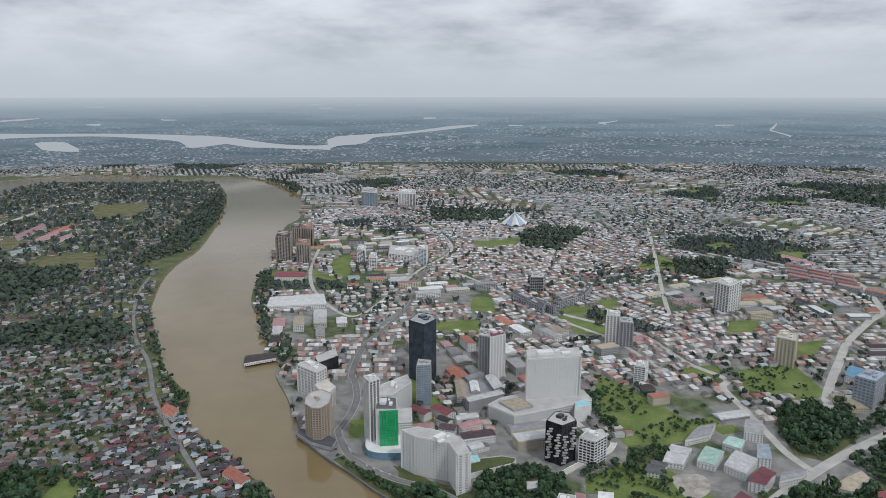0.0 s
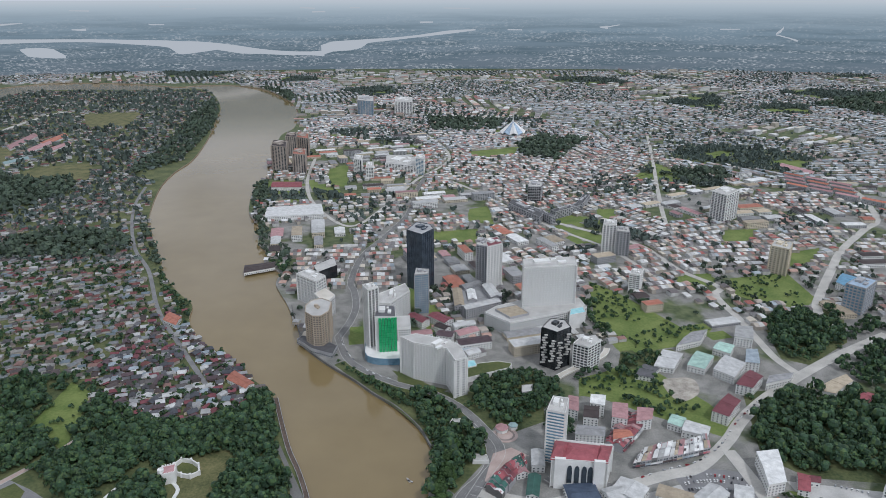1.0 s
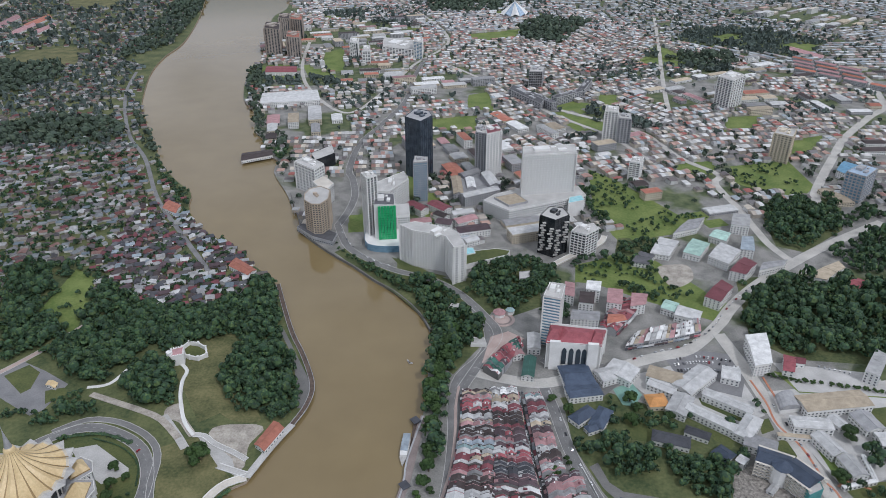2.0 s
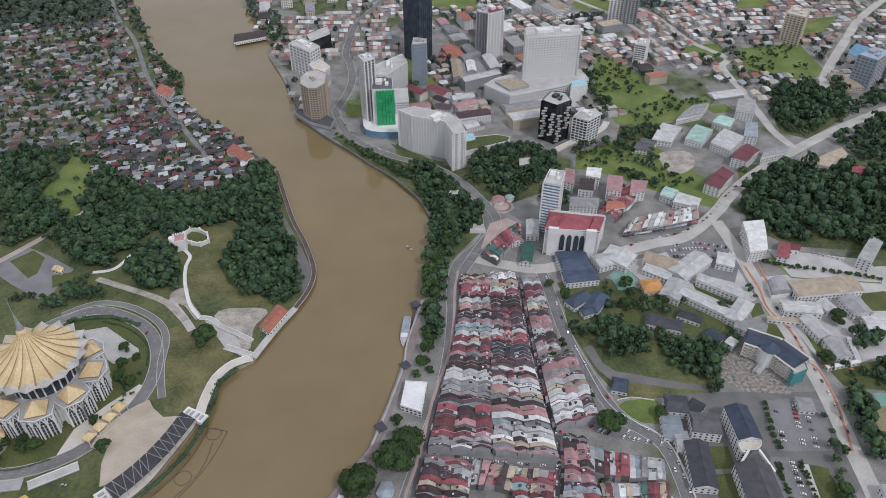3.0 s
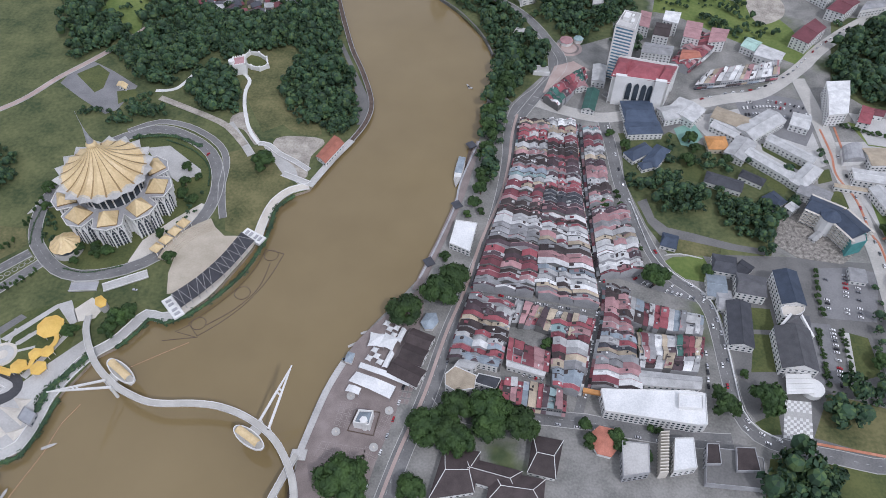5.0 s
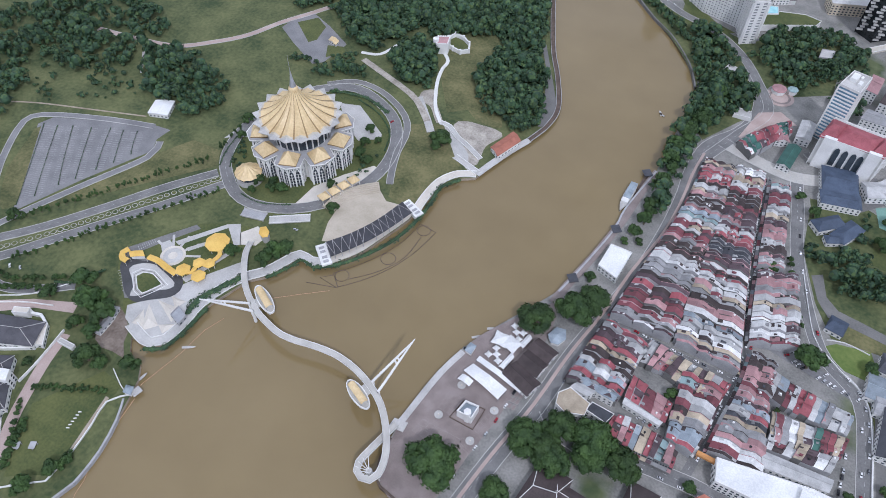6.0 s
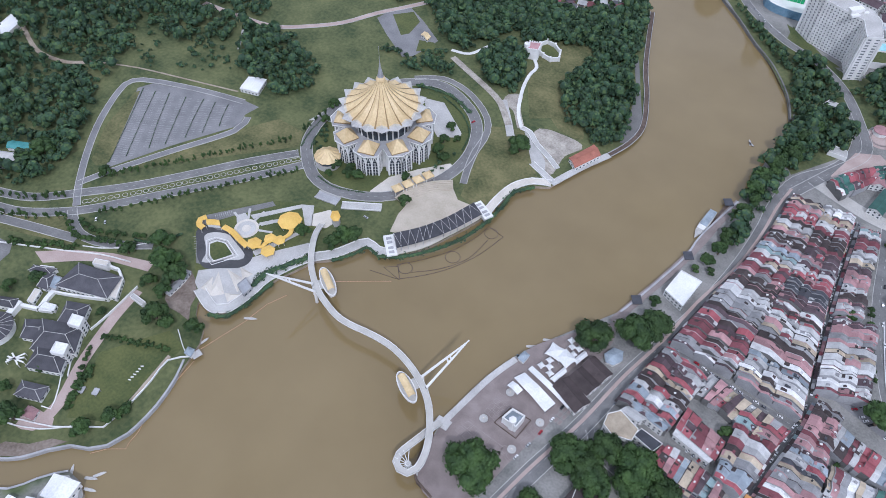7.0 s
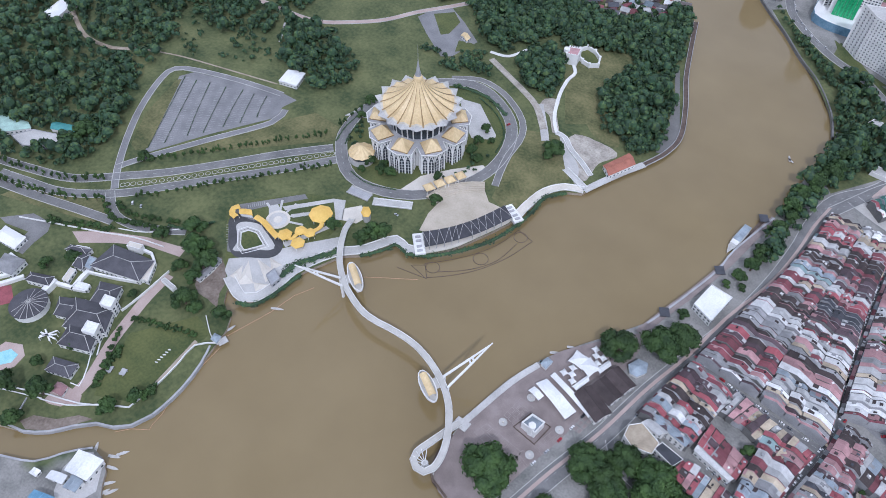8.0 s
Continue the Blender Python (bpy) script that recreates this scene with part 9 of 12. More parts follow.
house("residence_wing", [(-462.9, 105.4), (-452.2, 107.8), (-461.2, 120.6), (-471.1, 117.6)], 5, 3, M_ROOF["slate"], "residence wing with a dark grey roof", hip=0.3, ridge=M_CONC)
for i in range(16):
    a = 2 * math.pi * i / 16
    c = ((-452.2, 60.8))
    k = Kit()
    k.tube([(c[0] + 0.6 * math.cos(a), c[1] + 0.6 * math.sin(a), 12.4), (c[0] + 14.6 * math.cos(a), c[1] + 14.6 * math.sin(a), 7.6)], 0.22, 4)
    part("roof_rib", k, M_CONC, ROUNDHOUSE)
flat_block("gate_pavilion", [(-393.7, 141.0), (-393.5, 144.9), (-378.8, 144.6), (-378.6, 140.4)], 3, "small white gate pavilion on the drive", M_WHITE, M_CONC, False)
house("garden_shelter", [(-375.6, 26.9), (-365.8, 28.8), (-369.0, 35.6), (-377.5, 33.7)], 3.5, 2.5, M_ROOF["pink"], "shelter with a faded pink roof", hip=0.3)
for p in ((-358.4, 64.3), (-348.3, 69.1)):
    k = Kit()
    k.box((*p, 1.4), (4.5, 5.5, 0.3), 0.4)
    for u, v in ((-2, -2.4), (2, -2.4), (2, 2.4), (-2, 2.4)):
        k.box((p[0] + u, p[1] + v, 0.7), (0.3, 0.3, 1.4), 0.4)
    tagged(new("garden_canopy", k.mesh("garden_canopy", M_GREYWALL)), "small grey canopy on the lawn", "canopy")
sheet("earth", [(-380.3, 168.8), (-380.4, 181.1), (-375.7, 189.6), (-363.8, 184.1), (-352.5, 174.1), (-348.1, 162.8), (-338.7, 152.3), (-350.9, 153.3), (-361.2, 152.5), (-370.5, 156.2)], 0.12, M_MUD, "brown muddy building ground beside the plaza", "earth", 0, False)
for i, (a, b) in enumerate((((-371.8, 160.3), (-372.0, 173.8)), ((-372.0, 173.8), (-374.4, 185.9)))):
    wing(a, b, 6, 3, 1, "grey", "row of grey site sheds", name="site_shed")
sheet("creek_earth", [(-374.3, -1.0), (-370.3, 7.7), (-354.8, 15.9), (-344.7, 27.7), (-334.1, 32.1), (-341.4, 20.8), (-351.9, 7.1), (-365.3, -2.2)], 0.07, M_MUD, "bare patches by the creek wall", "earth", 0, False)
sheet("path_strip", [(-324.4, 56.7), (-322.3, 71.3), (-328.8, 121.2), (-325.5, 121.2), (-318.8, 71.7), (-321.0, 57.1)], 0.12, M_DIRT, "tan garden path along the lawn", "paving", 0, False)
# parking bays and kerb rings of the drop-off loop
LOOP = [(-382.7, 219.2), (-379.9, 224.4), (-372.1, 226.5), (-358.4, 221.3), (-361.2, 216.2), (-366.7, 207.7), (-373.2, 209.7)]
sheet("drive_loop", [(-403.2, 222.7), (-403.1, 232.4), (-389.2, 234.4), (-377.9, 238.5), (-360.5, 234.1), (-347.2, 234.2), (-340.5, 224.9), (-343.0, 214.5), (-356.6, 204.5), (-367.0, 197.6), (-379.8, 201.5), (-392.6, 212.7)], 0.22, M_FRESHTAR, "dark asphalt drive loop round the planted island", "road", 3.0)
sheet("island", [(-393.5, 223.0), (-390.1, 230.1), (-378.1, 235.6), (-367.7, 233.3), (-349.4, 227.0), (-349.3, 220.4), (-359.8, 213.3), (-366.9, 205.0), (-374.3, 200.9), (-377.5, 208.6), (-383.9, 215.0)], 0.3, M_CONC, "pale paved island inside the drive loop", "paving", 3.0)
sheet("lawn", [lerp(mid(LOOP), p, 0.98) for p in LOOP], 0.35, M_LAWN, "three-cornered lawn in the middle of the island", "lawn", 3.0)
for g, z, m in ((1.45, 0.3, M_WHITE), (1.24, 0.33, M_YARD), (1.05, 0.36, M_WHITE)):
    c = mid(LOOP)
    ring = [lerp(c, p, g) for p in LOOP]
    k = Kit()
    ribbon_faces(k, ring, 0.5, z + 0.1, 0, 0.1, closed=True)
    tagged(new("kerb_ring", k.mesh("kerb_ring", m)), "pale kerb ring of the loop island", "kerb", "", "structure")
k = Kit()
for a, b, n in (((-375.3, 232.4), (-353.5, 227.9), 9), ((-399.1, 218.6), (-381.8, 203.9), 8), ((-401.6, 244.5), (-393.4, 256.4), 8)):
    d = math.dist(a, b)
    nx, ny = -(b[1] - a[1]) / d * 2.5, (b[0] - a[0]) / d * 2.5
    for i in range(n + 1):
        p = lerp(a, b, i / n)
        ribbon_faces(k, [(p[0] - nx, p[1] - ny), (p[0] + nx, p[1] + ny)], 0.3, 0.215, 0, 0.1)
tagged(new("bay_lines", k.mesh("bay_lines", M_MARK)), "white parking bay lines of the plaza", "marking", "", "structure")
# ---- schools, cathedral and gardens behind the bazaar ----
def bar_fence(line, h, w, mat, name, label):
    k = Kit()
    ln = spline(line, 6.0)
    ribbon_faces(k, ln, w, h, 0, 0.0)
    tagged(new(name, k.mesh(name, mat)), label, "wall", "", "structure")


sheet("garden_ground", [(123.3, 556.5), (171.3, 565.3), (229.1, 534.5), (291.7, 513.5), (295.8, 489.6), (258.4, 452.1), (244.8, 410.7), (200.8, 405.6), (155.6, 404.4), (140.1, 434.8), (123.7, 490.1)], 0.044, M_GRASS, "dark shaded garden grass among villas", "grass", 0, False)
sheet("school_ground", [(201.3, 407.5), (257.4, 410.6), (343.0, 410.3), (341.0, 366.2), (327.9, 320.6), (306.3, 299.6), (320.4, 279.5), (292.0, 229.2), (213.4, 238.2), (198.7, 260.9), (194.7, 315.7), (186.2, 360.8)], 0.045, M_YARD, "grey worn asphalt round the schools and cathedral", "paving", 0, False)
sheet("school_ground", [(125.1, 597.9), (171.1, 602.6), (192.1, 583.6), (164.0, 556.4), (129.1, 556.5)], 0.046, M_YARD, "grey asphalt yard of the halls", "paving", 0, False)
sheet("school_ground", [(192.9, 588.2), (258.4, 612.1), (315.6, 597.4), (319.2, 530.0), (292.9, 517.6), (228.2, 530.3)], 0.046, M_CONC, "pale concrete school yard", "paving", 0, False)
sheet("school_ground", [(332.8, 564.9), (471.7, 582.8), (510.5, 573.5), (463.6, 473.7), (375.3, 441.0), (349.2, 441.1), (339.6, 489.4), (322.2, 521.7)], 0.046, M_CONC, "sunlit pale school yard", "paving", 0, False)
sheet("building_site", [(258.4, 452.1), (283.7, 466.7), (308.7, 444.8), (315.1, 417.1), (304.1, 407.2), (267.5, 410.6), (249.9, 424.1)], 0.15, M_RUBBLE, "rubble-strewn grey building site", "earth", 0, True)
sheet("garden_lane", [(133.7, 463.5), (142.5, 468.7), (147.9, 445.3), (158.2, 434.7), (180.5, 429.8), (214.4, 420.8), (241.5, 417.4), (239.8, 410.7), (207.8, 414.1), (173.7, 420.9), (151.3, 424.4), (141.7, 438.3)], 0.16, M_YARD, "grey lane through the gardens", "paving", 0, True)
for pts, mat, label in (
        ([(160.0, 401.1), (185.6, 404.3), (190.3, 391.4), (184.6, 375.8), (161.0, 379.0), (151.4, 394.7)], M_BRIGHT, "green fenced lawn"), ([(167.3, 427.8), (202.7, 414.1), (200.6, 404.2), (165.6, 404.4), (156.1, 407.7)], M_DRYGRASS, "worn brown grass slope"),
        ([(261.8, 556.1), (269.6, 554.3), (300.0, 526.7), (292.4, 520.1), (261.6, 545.6)], M_LAWN, "green school court lawn"), ([(217.8, 353.6), (232.9, 353.5), (233.4, 333.0), (215.1, 332.0)], M_LAWN, "green cathedral lawn"),
        ([(215.8, 327.6), (233.6, 328.6), (229.5, 294.8), (207.7, 292.3)], M_LAWN, "green cathedral lawn"), ([(291.3, 336.2), (305.0, 332.8), (306.3, 299.6), (286.8, 292.0)], M_LAWN, "green church lawn"),
        ([(202.0, 249.4), (221.9, 260.8), (220.8, 242.6), (210.1, 241.3)], M_LAWN, "green corner lawn"), ([(262.0, 279.7), (308.0, 269.9), (292.8, 231.4), (243.5, 242.5)], M_DRYGRASS, "worn brown field under trees"),
        ([(209.1, 223.2), (234.6, 227.3), (315.9, 220.6), (342.9, 216.3), (324.5, 177.1), (196.2, 177.7)], M_LAWN, "shaded park lawn"), ([(348.0, 501.2), (353.2, 497.2), (361.0, 444.6), (349.0, 443.3)], M_BRIGHT, "sunlit verge beside the main road"),
        ([(350.6, 437.6), (387.1, 444.6), (453.2, 451.5), (430.7, 403.5), (393.4, 410.2), (355.7, 417.0)], M_LAWN, "sunlit park grass with low palms"), ([(370.6, 403.7), (410.7, 403.5), (398.0, 354.1), (360.1, 348.4), (353.0, 366.1)], M_SAND, "pale sandy sports field"),
        ([(425.0, 538.2), (454.4, 542.5), (459.7, 513.0), (426.0, 513.1)], M_LAWN, "lawn behind the school"), ([(306.8, 489.5), (322.9, 497.3), (334.4, 474.1), (322.4, 470.3)], M_LAWN, "roadside lawn"), ([(308.1, 521.7), (320.7, 525.8), (319.5, 509.4), (305.6, 503.8)], M_LAWN, "roadside lawn"),
        ([(179.2, 526.2), (203.8, 522.0), (198.2, 493.8), (179.8, 497.8)], M_LAWN, "garden lawn among trees"), ([(260.2, 521.8), (286.1, 513.5), (270.2, 485.8), (256.8, 497.5)], M_LAWN, "garden lawn among trees"), ([(186.9, 359.6), (192.8, 343.3), (193.2, 300.0), (185.4, 295.0), (184.6, 321.1)], M_LAWN, "grass strip beside the street")):
    sheet("field", pts, 0.075, mat, label, "field", 0, False)
sheet("court", [(177.9, 569.8), (198.9, 581.7), (205.6, 560.7), (193.6, 543.2), (182.6, 545.8)], 0.2, M_COURT, "pale green sports court", "court")
sheet("court", [(377.8, 408.9), (411.2, 404.8), (404.9, 390.7), (376.6, 394.0)], 0.2, M_COURT, "pale green tennis court", "court")
sheet("car_park", [(282.1, 400.7), (308.1, 403.9), (331.9, 400.6), (316.3, 348.6), (273.1, 348.8)], 0.12, M_LOT, "grey church car park", "car park", 0, False)
sheet("car_park", [(259.6, 343.1), (278.3, 343.0), (274.0, 289.6), (248.4, 284.7)], 0.11, M_LOT, "grey cathedral drive", "car park", 0, False)
sheet("footway", [(286.7, 336.2), (291.3, 336.2), (286.8, 292.0), (281.0, 290.6)], 0.14, M_CONC, "pale footway beside the lawn", "paving", 0, False)
sheet("car_park", [(113.2, 385.4), (163.6, 366.8), (186.2, 360.8), (182.0, 352.0), (134.6, 365.7), (106.9, 374.3)], 0.1, M_LOT, "grey parking lane behind the shop rows", "car park", 0, False)
# low halls at the gardens' head
wing((126.4, 581.4), (158.2, 585.0), 34, 8, 3, "slate_blue", "hall with a dark blue panelled roof", 0.1)
wing((128.0, 556.0), (162.3, 561.3), 18, 8, 2, "slate_blue", "hall with a dark blue roof", 0.1)
wing((164.2, 581.3), (182.6, 588.7), 20, 8, 4, "light_grey", "grey barrel-roofed hall", 0.0)
wing((182.7, 580.0), (198.2, 600.7), 30, 9, 2, "light_grey", "school hall with a pale grey roof")
wing((218.7, 590.5), (256.0, 571.8), 20, 8, 2, "beige", "long hall with a tan roof")
wing((215.8, 575.0), (238.6, 558.7), 14, 7, 2, "light_grey", "long hall with a pale roof")
wing((244.0, 558.9), (281.2, 591.0), 22, 9, 3, "light_grey", "school hall with a grey roof")
wing((206.0, 545.0), (225.8, 546.7), 18, 6, 4, "orange_tile", "pavilion with an orange tiled roof", 0.3, M_CREAM)
wing((228.1, 525.6), (245.3, 551.3), 20, 8, 2, "light_grey", "school block with a pale roof")
wing((242.9, 534.6), (279.2, 502.3), 12, 9, 2, "light_grey", "long school wing with a grey roof")
wing((266.4, 556.2), (304.0, 526.8), 12, 9, 2, "light_grey", "long school wing with a pale roof")
wing((280.1, 492.0), (302.6, 518.5), 16, 9, 4, "light_grey", "curved grey school hall", 0.2)
wing((282.8, 490.7), (306.9, 477.5), 18, 8, 2, "grey", "low grey-roofed hall")
# villas in the gardens
wing((128.0, 517.3), (149.4, 534.0), 14, 6, 5, "slate_blue", "villa wing with a steep dark blue roof", 0.2)
wing((147.5, 509.1), (163.0, 533.9), 15, 6, 5, "slate_blue", "villa wing with a steep dark blue roof", 0.2)
wing((138.7, 505.9), (151.7, 511.5), 9, 5, 3, "slate_blue", "villa porch with a dark blue roof", 0.2)
wing((198.9, 497.8), (230.8, 486.7), 15, 6, 4, "charcoal", "long villa with a black tiled roof and white front", 0.15)
wing((232.9, 506.7), (252.2, 495.5), 11, 5, 3, "charcoal", "villa wing with a black tiled roof", 0.15)
wing((252.3, 479.7), (261.7, 466.9), 16, 6, 4, "slate_blue", "villa with a dark blue roof", 0.25)
wing((268.1, 467.8), (273.4, 461.9), 10, 7, 1, "white", "small white block among trees")
wing((150.7, 416.6), (163.7, 413.3), 15, 5, 3, "slate_blue", "low hut with a dark grey roof", 0.15)
# the unfinished block: a bent roof over open concrete frames
for a, b, w in (((281.0, 462.3), (305.0, 449.1), 20), ((303.4, 450.6), (317.3, 428.1), 22)):
    block = wing(a, b, w, 17, 4, "slate_blue", "unfinished block with a dark blue roof and open concrete frames", 0.05)
    d = math.dist(a, b)
    ux, uy = (b[0] - a[0]) / d, (b[1] - a[1]) / d
    for s in (-1, 1):
        if -ux * s > 0.99:
            continue
        k = Kit()
        for i in range(int(d / 5) + 1):
            for j in range(5):
                c = (a[0] + ux * i * 5 + uy * s * (w / 2 + 1.6), a[1] + uy * i * 5 - ux * s * (w / 2 + 1.6))
                k.box((*c, 1.9 + j * 3.6), (0.5, 0.5, 3.6), math.atan2(uy, ux))
                k.box((c[0] + ux * 2.5 - uy * s * 0.9, c[1] + uy * 2.5 + ux * s * 0.9, 3.5 + j * 3.4), (5.2, 2.6, 0.35), math.atan2(uy, ux))
        part("scaffold_frame", k, M_PALE, block, "pale open concrete frames", "stuff")
poly_hip("stair_turret", circle((296.0, 445.8), 9, 12)[:-1], 19, 5, M_ROOF["slate_blue"], "round stair turret with a dark blue roof")
flat_block("scaffold_block", [(306.7, 415.9), (321.5, 422.6), (322.4, 430.8), (307.4, 425.4)], 15, "block end wrapped in teal netting", M_TEAL, M_CONC, False)
wing((282.3, 430.7), (293.2, 441.1), 6, 3, 1, "light_grey", "site hut on the rubble")
# schools by the cathedral
wing((190.2, 392.4), (209.2, 389.8), 18, 8, 3, "charcoal", "school block with a dark slate roof", 0.12)
wing((211.2, 393.2), (220.1, 385.6), 15, 6, 3, "charcoal", "school wing with a dark slate roof", 0.12)
wing((182.9, 369.3), (198.4, 368.1), 22, 6, 2, "blue_grey", "grey-roofed school wing")
wing((205.7, 370.1), (228.7, 367.0), 20, 11, 3, "dark_grey", "three-storey school block with white galleries", 0.05)
wing((189.3, 355.1), (201.5, 355.0), 18, 6, 2, "grey", "grey-roofed school wing", 0.1)
wing((204.9, 351.8), (201.2, 310.4), 19, 8, 4, "charcoal", "long hall with a black slate roof")
wing((244.9, 382.1), (246.0, 349.3), 19, 15, 4, "slate_blue", "white four-storey block with a slate roof")
flat_block("balcony_block", spline([(236.0, 346.9), (241.6, 350.4), (254.4, 354.4), (254.2, 345.7), (243.9, 339.0), (236.1, 339.0)], 4, True), 12, "rounded white balcony block", M_WHITE, M_PALE)
# the cathedral
nave = wing((241.2, 328.6), (240.5, 292.0), 27, 11, 7, "dark_grey", "cathedral with a long dark slate roof and white concrete front")
a, b = (237.6, 335.3), (254.1, 332.4)
k = Kit()
c = lerp(a, b, 0.35)
for s in (-1, 1):
    foot = [(c[0] + s * 4.5, c[1] + 3), (c[0] + s * 16, c[1] - 9), (c[0] + s * 14.6, c[1] - 10.2), (c[0] + s * 3.4, c[1] + 1.6)]
    top = [19.5, 7.5, 7.5, 19.5]
    for e in range(4):
        f = (e + 1) % 4
        k.face([(*foot[e], 0), (*foot[f], 0), (*foot[f], top[f]), (*foot[e], top[e])])
    k.face([(*p, z) for p, z in zip(foot, top)])
part("sail_wall", k, M_WHITE, nave, "white concrete sail wall")
k = Kit()
hall_roof(k, [(240.2, 340.9), (256.7, 340.8), (255.5, 330.8), (236.7, 331.9)], 12, 5, 0.3)
part("chancel_roof", k, M_ROOF["dark_grey"], nave)
a, b = (235.4, 324.1), (235.7, 294.2)
k = Kit()
for i in range(8):
    c = lerp(a, b, (i + 0.5) / 8)
    k.lathe([(3.2, 0.0), (3.2, 6.5), (2.4, 7.6), (0.2, 8.0)], c, 10)
part("side_chapel_row", k, M_WHITE, nave, "white rounded side bays", "stuff")
canopy = thing("porch_canopy", (*mid([(234.0, 292.2), (251.2, 279.8)]), 0), "white ribbed porch canopy of the cathedral", "canopy")
a, b, c, d = (230.7, 290.1), (249.6, 292.0), (248.6, 275.3), (228.1, 272.5)
for i in range(8):
    k = Kit()
    p, q, r, s = lerp(a, d, i / 8), lerp(b, c, i / 8), lerp(b, c, (i + 0.93) / 8), lerp(a, d, (i + 0.93) / 8)
    k.prism([p, q, r, s], 5.6 + 0.15 * (i % 2), 6.0 + 0.15 * (i % 2), bottom=True)
    part("roof_panel", k, M_WHITE, canopy)
for p in (a, b, c, d):
    k = Kit()
    k.tube([(*p, 0), (*p, 5.7)], 0.4, 6)
    part("post", k, M_WHITE, canopy)
k = Kit()
k.prism(circle((249.8, 280.7), 8, 20)[:-1], 0, 5)
tagged(new("round_porch", k.mesh("round_porch", M_WHITE)), "round white side porch of the cathedral", "porch")
ch = thing("chequer_paving", (*mid([(228.2, 267.8), (243.5, 242.5)]), 0.25), "chequered pale paving before the cathedral", "paving", "", "structure")
ca, cb, cc, cd = (228.7, 271.1), (247.6, 271.1), (241.8, 237.2), (221.4, 240.4)
sheet("terrace_tiles", [ca, cb, cc, cd], 0.2, M_CONC, "chequered grey and white cathedral terrace", "paving")
for i in range(9):
    for j in range(14):
        if (i + j) % 2 and j not in (4, 5):
            u, v, e = i / 9, j / 14, 1 / 9
            quad = [lerp(lerp(ca, cb, u), lerp(cd, cc, u), v), lerp(lerp(ca, cb, u + e), lerp(cd, cc, u + e), v), lerp(lerp(ca, cb, u + e), lerp(cd, cc, u + e), v + 1 / 14), lerp(lerp(ca, cb, u), lerp(cd, cc, u), v + 1 / 14)]
            k = Kit()
            k.prism(quad, 0.15, 0.23)
            part("tile", k, M_WHITE, ch)
# schools beyond the main road
k = Kit()
a, b, c, d = (336.9, 551.9), (356.0, 557.1), (354.2, 534.5), (333.7, 531.2)
arched = thing("sports_hall", (*mid([a, b, c, d]), 0), "grey sports hall with an arched roof", "building")
k.prism([a, b, c, d], 0, 5)
part("wall", k, M_WHITE, arched)
k = Kit()
for i in range(8):
    t0, t1 = math.pi * i / 8, math.pi * (i + 1) / 8
    u0, u1 = 0.5 - 0.54 * math.cos(t0), 0.5 - 0.54 * math.cos(t1)
    k.face([(*lerp(a, b, u0), 5 + 6 * math.sin(t0)), (*lerp(a, b, u1), 5 + 6 * math.sin(t1)), (*lerp(d, c, u1), 5 + 6 * math.sin(t1)), (*lerp(d, c, u0), 5 + 6 * math.sin(t0))])
for e0, e1 in ((a, b), (d, c)):
    k.face([(*lerp(e0, e1, 0.5 - 0.54 * math.cos(math.pi * i / 8)), 5 + 6 * math.sin(math.pi * i / 8)) for i in range(9)])
part("roof", k, M_ROOF["grey"], arched)
take([a, b, c, d], 2)
wing((355.2, 536.8), (423.9, 545.2), 24, 9, 2, "beige", "long school hall with a tan roof")
wing((336.3, 512.9), (372.0, 508.7), 16, 8, 1.5, "white", "school wing with a bright roof")
wing((352.8, 496.8), (360.9, 469.8), 15, 8, 3, "light_grey", "school wing with a light grey roof")
wing((363.8, 467.6), (367.0, 444.2), 15, 8, 3, "light_grey", "school wing with a light grey roof")
wing((406.1, 525.1), (410.7, 500.6), 20, 8, 3, "grey", "school wing with a grey roof")
wing((405.9, 488.8), (444.2, 487.1), 18, 8, 2, "white", "school wing with a pale roof")
wing((379.0, 522.1), (384.6, 507.4), 12, 6, 2, "light_grey", "small school block")
wing((317.6, 499.0), (351.0, 494.2), 5, 5, 0.8, "beige", "covered footbridge with a tan roof")
wing((347.9, 435.8), (380.1, 442.8), 4, 4, 0.6, "white", "covered walkway with a white roof")
wing((380.1, 442.8), (384.6, 472.7), 4, 4, 0.6, "white", "covered walkway with a white roof")
wing((304.2, 393.3), (317.0, 391.9), 14, 5, 1, "grey", "open car shelter with a grey roof")
wing((344.9, 309.9), (340.6, 274.8), 24, 9, 2, "light_grey", "long pale-roofed hall by the road")
bar_fence([(153.5, 386.5), (165.3, 375.9), (177.9, 366.7), (187.8, 350.2), (192.4, 315.7), (194.0, 284.9), (196.0, 258.6), (204.9, 244.9), (219.5, 238.2)], 1.6, 0.7, M_WHITE, "boundary_wall", "pale boundary wall along the street")
bar_fence([(126.2, 467.2), (136.0, 424.5), (142.6, 401.2), (150.4, 388.4)], 1.2, 0.5, M_WHITE, "boundary_wall", "pale boundary wall along the street")
bar_fence([(152.5, 401.2), (165.6, 404.4), (184.9, 401.0)], 1.2, 0.4, M_WHITE, "boundary_wall", "white fence round the lawn")
